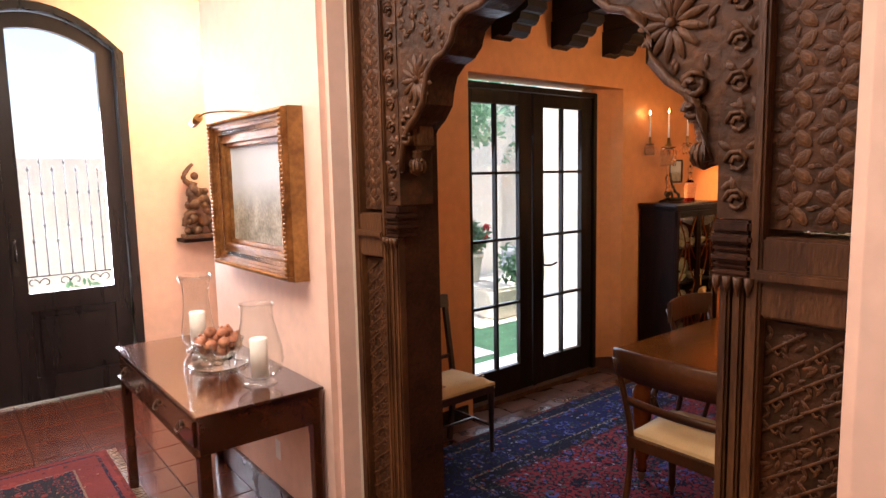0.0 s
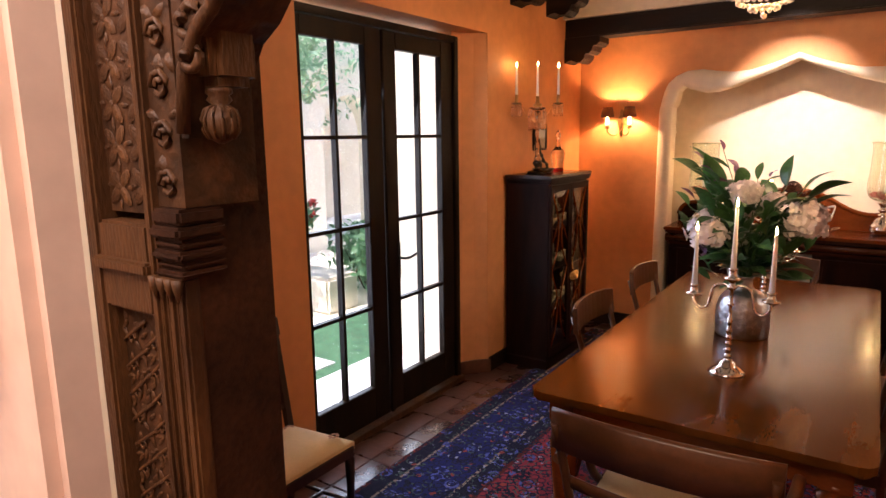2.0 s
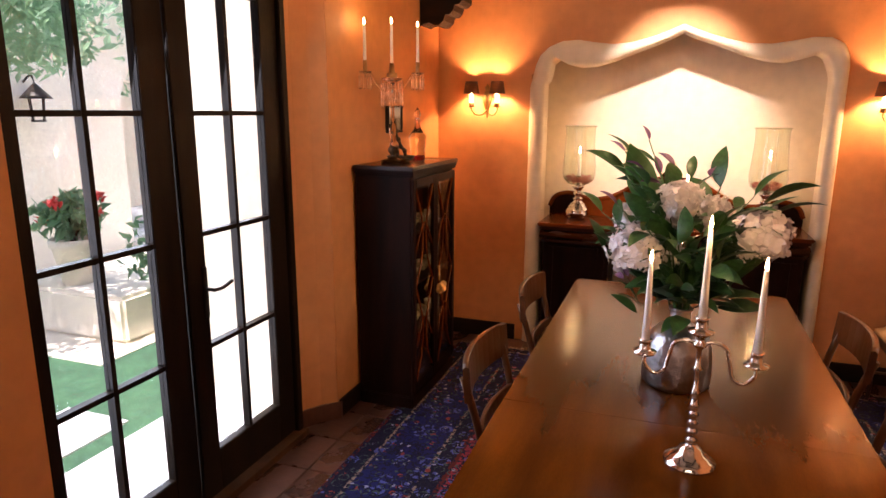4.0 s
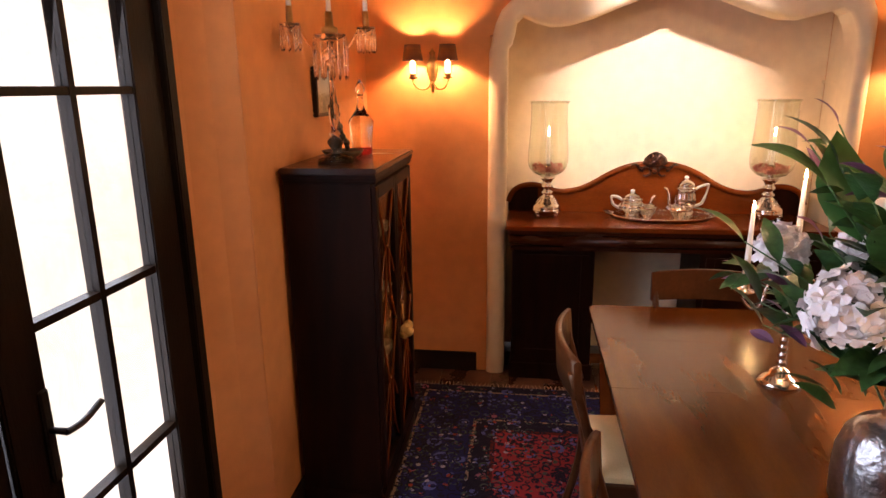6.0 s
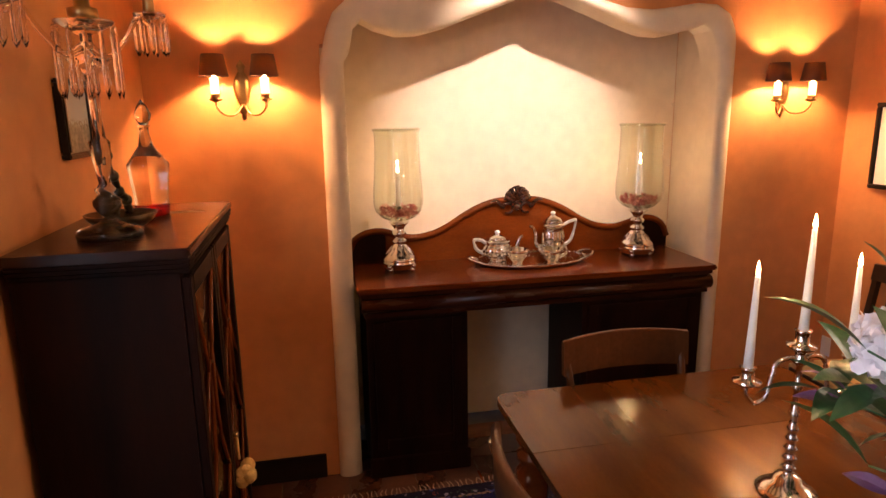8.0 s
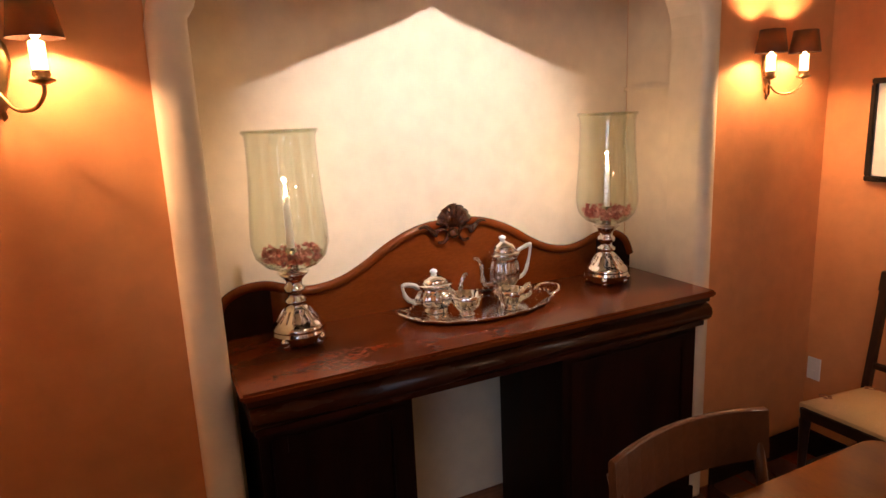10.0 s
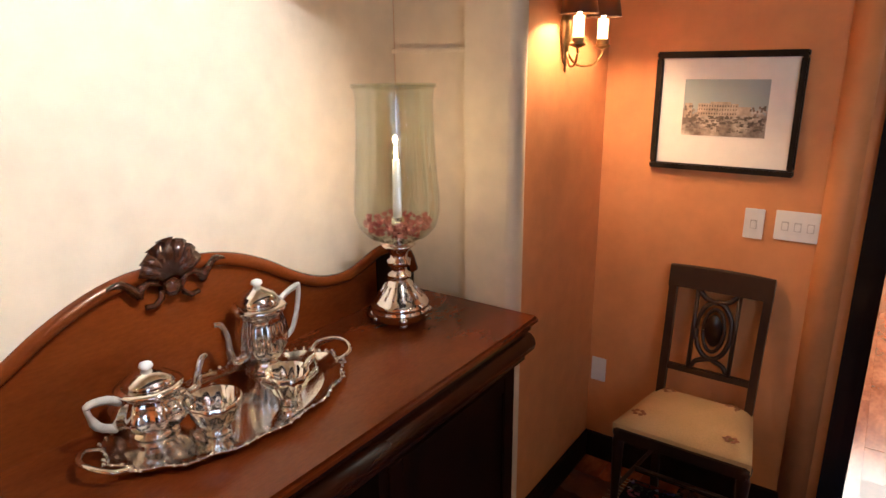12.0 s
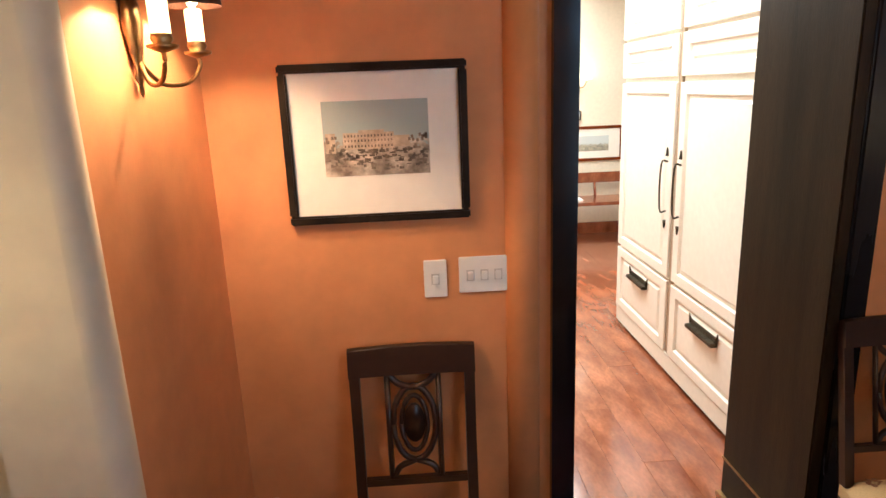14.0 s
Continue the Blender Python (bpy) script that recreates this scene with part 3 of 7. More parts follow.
    # bracket scrolls and the hanging pomegranate knobs
    for s in (1, -1):
        cy = 0.845 + s * 0.565
        bm = bmesh.new()
        for z, r in ((1.880, 0.036), (1.825, 0.028)):
            tube(bm, [(0.775 - X - 0.002 * a, cy - Y + s * -0.004 + r * (1 - a / 16) * math.cos(a * 0.7), z + r * (1 - a / 16) * math.sin(a * 0.7)) for a in range(14)], 0.009, 6)
        box(bm, *B(0.785, 0.88, cy - 0.036, cy + 0.036, 1.785, 1.93), bevel=0.016)
        part("bracket", bm, TEAK, g)
        bm = bmesh.new()
        lathe(bm, [(0.012, 1.742), (0.030, 1.74), (0.032, 1.728), (0.024, 1.722), (0.030, 1.712), (0.018, 1.70), (0.034, 1.69), (0.042, 1.668), (0.040, 1.645), (0.028, 1.625), (0.010, 1.615), (0.001, 1.612)][::-1], (0.815 - X, cy - Y, 0), 18)
        for v in bm.verts:
            v.co = Vector((0.815 - X + (v.co.x - 0.815 + X) * 0.72, cy - Y + (v.co.y - cy + Y) * 0.72, 1.785 + (v.co.z - 1.742) * 0.74))
        part("pendant_knob", bm, TEAK, g, "turned and carved hanging knob")
        bm = bmesh.new()
        for k in range(12):
            a = k * math.pi / 6
            tube(bm, [(0.815 - X + 0.72 * r * math.cos(a), cy - Y + 0.72 * r * math.sin(a), 1.785 + (z - 1.742) * 0.74) for r, z in ((0.020, 1.698), (0.036, 1.69), (0.044, 1.668), (0.042, 1.645), (0.029, 1.625))], 0.003, 5)
        part("knob_ribbing", bm, TEAK, g, "raised ribs of the knob", "stuff")


def leaf_pad(bm, at, angle, length, width, height):
    """A raised petal lying on a west-facing surface."""
    d, w, up = Vector((0, math.cos(angle), math.sin(angle))), Vector((0, -math.sin(angle), math.cos(angle))), Vector((-1, 0, 0))
    ring = [bm.verts.new(at + d * length * u + w * width * v) for u, v in ((-1, 0), (-0.5, 0.8), (0.2, 1.0), (0.8, 0.55), (1, 0), (0.8, -0.55), (0.2, -1.0), (-0.5, -0.8))]
    top = [bm.verts.new(at + up * height * h + d * length * u) for u, h in ((-0.5, 0.7), (0.1, 1.0), (0.65, 0.6))]
    for f in ((0, 1, 8), (1, 2, 9, 8), (2, 3, 10, 9), (3, 4, 10), (4, 5, 10), (5, 6, 9, 10), (6, 7, 8, 9), (7, 0, 8)):
        allv = ring + top
        bm.faces.new([allv[i] for i in f]).smooth = True


gateway()


# ---- table and chairs ----
def turned_leg(h, r):
    k = h / 0.70
    return [(r * 0.42, 0.0), (r * 0.55, 0.03 * k), (r * 0.45, 0.06 * k), (r * 0.75, 0.10 * k), (r * 0.62, 0.14 * k), (r * 0.72, 0.20 * k), (r * 0.98, 0.40 * k), (r * 1.0, 0.46 * k), (r * 0.62, 0.49 * k), (r * 0.98, 0.505 * k),
            (r * 0.98, 0.525 * k), (r * 0.6, 0.54 * k), (r * 0.85, 0.555 * k), (r * 0.85, 0.57 * k)]


def dining_table():
    t = thing("dining_table", (3.41, 0.95, 0.012), "long polished mahogany dining table with turned legs, on the rug", "table")
    L, W = 1.25, 0.55
    # rounded ends; leaves with fine joints between
    def outline(x0, x1):
        pts = []
        def edge(x):
            d = L - abs(x)
            if d < 0.05:
                return W - 0.05 + math.sqrt(max(0, 0.05 ** 2 - (0.05 - d) ** 2)) - 0.0
            return W
        xs = sorted({x0, x1} | {x for x in [-L + 0.0, -L + 0.008, -L + 0.02, -L + 0.035, -L + 0.05, L - 0.05, L - 0.035, L - 0.02, L - 0.008, L] if x0 <= x <= x1})
        lo = [(x, -edge(x)) for x in xs]
        hi = [(x, edge(x)) for x in xs[::-1]]
        return lo + hi
    for x0, x1 in ((-L, -0.46), (-0.458, 0.44), (0.442, 0.86), (0.862, L)):
        bm = bmesh.new()
        slab(bm, outline(x0, x1), "z", 0.712, 0.738)
        o2 = [(x * (L - 0.014) / L if abs(x) > L - 0.001 else x, y * (W - 0.014) / W) for x, y in outline(x0, x1)]
        slab(bm, o2, "z", 0.700, 0.712)
        part("tabletop_leaf", bm, TABLEWOOD, t)
    part("apron", boxes((-L + 0.09, L - 0.09, -W + 0.07, -W + 0.095, 0.60, 0.70), (-L + 0.09, L - 0.09, W - 0.095, W - 0.07, 0.60, 0.70), (-L + 0.09, -L + 0.115, -W + 0.095, W - 0.095, 0.60, 0.70), (L - 0.115, L - 0.09, -W + 0.095, W - 0.095, 0.60, 0.70), bevel=0.003), MAHOG, t)
    for x in (-L + 0.12, L - 0.12):
        for y in (-W + 0.10, W - 0.10):
            bm = bmesh.new()
            lathe(bm, [(a, b + 0.05) for a, b in turned_leg(0.70, 0.055)], (x, y, 0), 18)
            box(bm, x - 0.045, x + 0.045, y - 0.045, y + 0.045, 0.60, 0.70, bevel=0.004)
            leg = part("leg", bm, MAHOG, t)
            bm = bmesh.new()
            lathe(bm, [(0.012, 0.03), (0.02, 0.036), (0.022, 0.055)], (x, y, 0), 12)
            tube(bm, [(x - 0.008, y, 0.018), (x + 0.008, y, 0.018)], 0.018, 12)
            part("caster", bm, BRASS, leg)


dining_table()


def curved_board(bm, w, z0, z1, y, bow, thick, n=10, topbow=0.0):
    """A back rail, bowed backwards in plan."""
    rows = []
    for i in range(n + 1):
        u = -1 + 2 * i / n
        x, yy = u * w, y - bow * (1 - u * u)
        zt = z1 + topbow * (1 - u * u)
        rows.append([bm.verts.new((x, yy, z0)), bm.verts.new((x, yy + thick, z0)), bm.verts.new((x, yy + thick * 0.6, zt)), bm.verts.new((x, yy + thick * 0.1, zt + 0.004)), bm.verts.new((x, yy - thick * 0.3, zt - 0.006))])
    for a, b in zip(rows, rows[1:]):
        for k in range(5):
            bm.faces.new((a[k], a[(k + 1) % 5], b[(k + 1) % 5], b[k])).smooth = k > 1
    bm.faces.new(rows[0][::-1]), bm.faces.new(rows[-1])


def cushion(bm, x0, x1, xb0, xb1, y0, y1, z0, z1):
    """An upholstered seat, wider in front."""
    n = 8
    grid = []
    for j in range(n + 1):
        v = j / n
        a, b = xb0 + (x0 - xb0) * v, xb1 + (x1 - xb1) * v
        row = []
        for i in range(n + 1):
            u = i / n
            e = min(u, 1 - u, v, 1 - v)
            h = z0 + (z1 - z0) * (1 - (1 - min(1, e / 0.25)) ** 2.2) if e > 0 else z0
            row.append(bm.verts.new((a + (b - a) * u, y0 + (y1 - y0) * v, h + 0.006 * math.sin(math.pi * u) * math.sin(math.pi * v))))
        grid.append(row)
    for r, s in zip(grid, grid[1:]):
        for i in range(n):
            bm.faces.new((r[i], r[i + 1], s[i + 1], s[i])).smooth = True
    rim = grid[0] + [r[-1] for r in grid[1:]] + grid[-1][::-1][1:] + [r[0] for r in grid[::-1][1:-1]]
    low = [bm.verts.new((v.co.x, v.co.y, z0 - 0.035)) for v in rim]
    for k in range(len(rim)):
        bm.faces.new((rim[k], low[k], low[(k + 1) % len(rim)], rim[(k + 1) % len(rim)]))
    bm.faces.new(low)


def dining_chair(at, rz, arms, label):
    c = thing("dining_chair" if not arms else "dining_armchair", at, label, "chair", "chairs round the dining table", rz)
    w = 0.30 if arms else 0.23
    top = 0.87
    for s in (-1, 1):
        bm = bmesh.new()
        tube(bm, bend([(s * (w - 0.03), -0.27, 0.0), (s * (w - 0.03), -0.21, 0.25), (s * (w - 0.03), -0.20, 0.45), (s * (w - 0.015), -0.235, 0.65), (s * w, -0.285, top - 0.04)], 4), 0.017, 8, 0.014)
        part("back_post", bm, CHAIRWOOD, c)
        bm = bmesh.new()
        lathe(bm, [(0.012, 0), (0.014, 0.04), (0.022, 0.06), (0.017, 0.08), (0.027, 0.33), (0.018, 0.35), (0.027, 0.365), (0.024, 0.385)], (s * (w - 0.01), 0.20, 0), 12)
        box(bm, s * (w - 0.01) - 0.024, s * (w - 0.01) + 0.024, 0.176, 0.224, 0.385, 0.44, bevel=0.003)
        part("leg", bm, CHAIRWOOD, c)
        if arms:
            bm = bmesh.new()
            tube(bm, bend([(s * w, -0.255, 0.70), (s * (w + 0.02), -0.12, 0.685), (s * (w + 0.025), 0.06, 0.665), (s * (w + 0.02), 0.12, 0.64), (s * (w + 0.02), 0.115, 0.60), (s * (w + 0.015), 0.07, 0.585), (s * (w + 0.012), 0.05, 0.54), (s * (w + 0.01), 0.09, 0.48), (s * (w + 0.0), 0.14, 0.43)], 5), 0.018, 8, 0.016)
            part("arm", bm, CHAIRWOOD, c, "scrolled wooden arm")
    bm = bmesh.new()
    curved_board(bm, w + 0.015, top - 0.125, top, -0.275, 0.045, 0.026, topbow=0.008)
    part("top_rail", bm, CHAIRWOOD, c)
    bm = bmesh.new()
    curved_board(bm, w - 0.01, 0.60, 0.635, -0.225, 0.035, 0.022)
    part("middle_rail", bm, CHAIRWOOD, c)
    part("seat_frame", boxes((-w + 0.02, w - 0.02, -0.215, -0.19, 0.385, 0.44), (-w, w, 0.19, 0.215, 0.385, 0.44), (-w - 0.002, -w + 0.022, -0.19, 0.19, 0.385, 0.44), (w - 0.022, w + 0.002, -0.19, 0.19, 0.385, 0.44), bevel=0.003), CHAIRWOOD, c)
    bm = bmesh.new()
    cushion(bm, -w, w, -w + 0.03, w - 0.03, -0.19, 0.205, 0.455, 0.49)
    part("seat", bm, FABRIC, c, "pale cream upholstered seat")
    return c


G = "mahogany dining chair with a curved rail and cream seat"
dining_chair((2.06, 0.915, 0.012), -90, True, "mahogany armchair with scrolled arms at the table's end")
side = dining_chair((3.10, 1.335, 0.012), 180, False, G)
side2 = copy_thing(side, pose(3.98, 1.35, 0.012, 0, 0, 180))
side3 = copy_thing(side, pose(3.00, 0.565, 0.012))
side4 = copy_thing(side, pose(3.75, 0.565, 0.012))
side5 = copy_thing(side, pose(4.47, 0.975, 0.012, 0, 0, 90))
side5["label"] = "mahogany dining chair at the table's end before the sideboard"


THREAD = surf("brown_thread", (0.26, 0.12, 0.06), (0.40, 0.20, 0.10), 30, 0.9, 0.2, 200)


def wall_chair(at, rz, label):
    c = thing("side_chair", at, label, "chair", "side chairs along the walls", rz)
    def line(z):
        return -0.215 - 0.085 * max(0, z - 0.44) / 0.50
    for s in (-1, 1):
        bm = bmesh.new()
        pts = [(s * 0.155, -0.26, 0.0), (s * 0.155, -0.215, 0.30), (s * 0.156, -0.215, 0.44), (s * 0.158, line(0.7), 0.70), (s * 0.162, line(0.93), 0.93)]
        for a, b in zip(pts, pts[1:]):
            d = 0.014
            vs = [[bm.verts.new((p[0] + u * d, p[1] + v * d, p[2])) for u, v in ((-1, -1), (1, -1), (1, 1), (-1, 1))] for p in (a, b)]
            for k in range(4):
                bm.faces.new((vs[0][k], vs[0][(k + 1) % 4], vs[1][(k + 1) % 4], vs[1][k]))
            bm.faces.new(vs[0][::-1]), bm.faces.new(vs[1])
        part("back_post", bm, SIDEWOOD, c)
        bm = bmesh.new()
        lathe(bm, [(0.010, 0), (0.013, 0.03), (0.011, 0.05), (0.020, 0.34), (0.022, 0.38), (0.016, 0.395), (0.022, 0.41), (0.022, 0.43)], (s * 0.205, 0.085, 0), 12)
        part("leg", bm, SIDEWOOD, c)
    bm = bmesh.new()
    curved_board(bm, 0.176, 0.865, 0.94, line(0.9) - 0.002, 0.006, 0.030, topbow=0.004)
    part("top_rail", bm, SIDEWOOD, c)
    part("lower_rail", boxes((-0.145, 0.145, line(0.56) - 0.01, line(0.56) + 0.01, 0.548, 0.572), bevel=0.003), SIDEWOOD, c)
    bm = bmesh.new()
    for s in (-1, 1):
        tube(bm, [(s * 0.070, line(0.56), 0.57), (s * 0.072, line(0.87), 0.87)], 0.008, 6)
        tube(bm, bend([(s * 0.066, line(0.86), 0.862), (s * 0.040, line(0.83), 0.835), (0, line(0.825), 0.822)], 4), 0.009, 6)
        tube(bm, bend([(s * 0.062, line(0.58), 0.575), (s * 0.045, line(0.60), 0.60), (0, line(0.615), 0.618)], 4), 0.009, 6)
    for rx, rz2, r in ((0.060, 0.105, 0.009), (0.036, 0.078, 0.007)):
        tube(bm, [(rx * math.cos(a), line(0.72 + rz2 * math.sin(a)), 0.722 + rz2 * math.sin(a)) for a in (2 * math.pi * k / 24 for k in range(25))], r, 6)
    part("splat", bm, SIDEWOOD, c, "pierced oval splat")
    bm = bmesh.new()
    lathe(bm, [(0.001, -0.004), (0.030, -0.004), (0.030, 0.004), (0.001, 0.004)], (0, 0, 0), 18, (1, 2.2))
    o = part("splat_panel", bm, SIDEWOOD, c)
    o.matrix_local = pose(0, line(0.722), 0.722, 90 - 9.6, 0, 0)
    part("back_rail", boxes((-0.165, 0.165, -0.215, -0.19, 0.39, 0.435), bevel=0.003), SIDEWOOD, c)
    part("front_rail", boxes((-0.215, 0.215, 0.082, 0.105, 0.39, 0.435), bevel=0.003), SIDEWOOD, c)
    for s in (-1, 1):
        bm = bmesh.new()
        tube(bm, [(s * 0.160, -0.20, 0.412), (s * 0.207, 0.085, 0.412)], 0.018, 8)
        part("side_rail", bm, SIDEWOOD, c)
        bm = bmesh.new()
        tube(bm, [(s * 0.157, -0.228, 0.20), (s * 0.205, 0.085, 0.18)], 0.009, 6)
        part("stretcher", bm, SIDEWOOD, c)
    bm = bmesh.new()
    tube(bm, [(-0.183, -0.06, 0.19), (0.183, -0.06, 0.19)], 0.009, 6)
    part("stretcher", bm, SIDEWOOD, c)
    bm = bmesh.new()
    cushion(bm, -0.225, 0.225, -0.172, 0.172, -0.225, 0.098, 0.450, 0.492)
    seat = part("seat", bm, FABRIC, c, "cream embroidered seat")
    # small embroidered flowers at the corners of the seat
    for x, y in ((-0.15, 0.055), (0.15, 0.055), (-0.11, -0.17), (0.11, -0.17)):
        bm = bmesh.new()
        for k in range(6):
            a = k * 1.05
            z = 0.4935
            lathe(bm, [(0.009, 0), (0.008, 0.001)], (x + 0.018 * math.cos(a), y + 0.014 * math.sin(a), z - (0.006 if abs(y) > 0.16 else 0.0)), 6)
        part("embroidery", bm, THREAD, seat, "brown embroidered sprig")
    return c


wall_chair((5.035, -0.29, 0.0), 0, "dark side chair with an oval splat under the framed print")
copy_thing(bpy.data.objects["side_chair"], pose(3.62, -0.29, 0))["label"] = "dark side chair with an oval splat beside the kitchen opening"
copy_thing(bpy.data.objects["side_chair"], pose(1.70, 2.28, 0, 0, 0, 180))["label"] = "dark side chair with an oval splat beside the garden doors"


# ---- sideboard in the niche ----
def sideboard():
    t = thing("sideboard", (5.645, 1.025, 0), "polished mahogany pedestal sideboard with a carved shell crest", "sideboard")
    H, D = 0.875, 0.255
    bm = boxes((-D, D, -H, H, 0.915, 0.94), bevel=0.008)
    part("top", bm, MAHOG, t)
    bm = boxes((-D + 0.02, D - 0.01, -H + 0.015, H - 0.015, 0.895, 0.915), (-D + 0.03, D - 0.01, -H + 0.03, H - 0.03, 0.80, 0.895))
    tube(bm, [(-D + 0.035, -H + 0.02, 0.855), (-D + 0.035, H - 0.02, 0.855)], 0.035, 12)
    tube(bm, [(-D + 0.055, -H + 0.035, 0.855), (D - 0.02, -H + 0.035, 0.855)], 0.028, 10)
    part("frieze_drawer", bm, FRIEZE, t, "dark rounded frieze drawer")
    for s in (-1, 1):
        y0, y1 = (0.37, H - 0.04) if s > 0 else (-H + 0.04, -0.20)
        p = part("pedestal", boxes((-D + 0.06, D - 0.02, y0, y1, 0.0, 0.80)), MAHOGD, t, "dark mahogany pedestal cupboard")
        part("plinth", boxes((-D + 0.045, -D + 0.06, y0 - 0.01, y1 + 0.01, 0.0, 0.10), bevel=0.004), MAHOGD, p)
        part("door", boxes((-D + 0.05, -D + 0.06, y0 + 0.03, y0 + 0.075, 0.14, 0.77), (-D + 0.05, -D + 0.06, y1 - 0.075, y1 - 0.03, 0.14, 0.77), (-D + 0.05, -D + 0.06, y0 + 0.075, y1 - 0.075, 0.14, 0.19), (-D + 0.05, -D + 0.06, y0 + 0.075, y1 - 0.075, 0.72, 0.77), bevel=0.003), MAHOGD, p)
    back = [(-H, 0.94), (-H, 1.00), (-H + 0.03, 1.065), (-H + 0.09, 1.10), (-H + 0.17, 1.105), (-H + 0.25, 1.08), (-H + 0.33, 1.065), (-H + 0.43, 1.08), (-H + 0.52, 1.12), (-H + 0.61, 1.175), (-H + 0.70, 1.215), (-0.09, 1.235), (0, 1.235)]
    full = back + [(-y, z) for y, z in back[::-1][1:]]
    bm = bmesh.new()
    cut = [p for p in full if abs(p[0]) < 0.69]
    slab(bm, [(-0.69, 0.94), (-0.69, 1.098)] + cut + [(0.69, 1.098), (0.69, 0.94)], "x", D - 0.03, D - 0.005)
    part("backboard", bm, MAHOG, t)
    # ends outside the spot's cone: their shade is painted with the darker mahogany
    for s in (-1, 1):
        bm = bmesh.new()
        ends = [(s * y, z) for y, z in back if abs(y) > 0.69]
        slab(bm, ends + [(-s * 0.6901, 1.098), (-s * 0.6901, 0.94)], "x", D - 0.034, D - 0.005)
        part("backboard_shaded_end", bm, MAHOGD, t, "rounded end of the backboard, its shade put into the colour")
    bm = bmesh.new()
    tube(bm, bend([(D - 0.032, y, z) for y, z in full[1:-1]], 3), 0.017, 8)
    part("backboard_moulding", bm, MAHOG, t)
    bm = bmesh.new()
    for k in range(7):
        a = radians(-66 + 22 * k)
        r = 0.080 - 0.004 * abs(k - 3)
        fb = bmesh.new()
        tube(fb, [(D - 0.045, 0.018 * math.sin(a), 1.225), (D - 0.052, 0.7 * r * math.sin(a), 1.225 + 0.7 * r * math.cos(a)), (D - 0.040, r * math.sin(a), 1.225 + r * math.cos(a))], 0.010, 8, 0.0205)
        part("crest_flute", fb, CONSOLEWOOD, t, "flute of the carved shell")
    for s in (-1, 1):
        tube(bm, [(D - 0.045, s * (0.05 + 0.028 * math.cos(a * 0.75)), 1.195 + 0.028 * math.sin(a * 0.75)) for a in range(8)], 0.011, 6, 0.006)
        tube(bm, bend([(D - 0.045, s * 0.075, 1.20), (D - 0.045, s * 0.11, 1.235), (D - 0.04, s * 0.15, 1.225)], 4), 0.012, 6, 0.006)
    ball(bm, (D - 0.045, 0, 1.20), 0.022, 8, 6)
    part("crest", bm, CONSOLEWOOD, t, "carved scrolls of the shell crest")


sideboard()

ROSE = surf("dried_rose_petals", (0.36, 0.08, 0.06), (0.60, 0.28, 0.21), 20, 0.8, 0.2, 80, vary=0.3)


def flame(bm, at, h=0.03):
    lathe(bm, [(h * 0.05, 0), (h * 0.10, h * 0.12), (h * 0.135, h * 0.26), (h * 0.13, h * 0.40), (h * 0.095, h * 0.60), (h * 0.045, h * 0.82), (0.0006, h)], at, 10)


def candle(parent, at, r0, r1, h, wick=True, lean=(0, 0)):
    bm = bmesh.new()
    n = 3
    tube(bm, [(at[0] + lean[0] * k / n, at[1] + lean[1] * k / n, at[2] + h * k / n) for k in range(n + 1)], r0, 12, r1)
    c = part("candle", bm, WAX, parent, "white tapered candle" if r0 < 0.02 else "cream pillar candle")
    if wick:
        bm = bmesh.new()
        flame(bm, (at[0] + lean[0], at[1] + lean[1], at[2] + h + 0.003), 0.032)
        part("flame", bm, FLAME, c, "small lit flame")
    return c


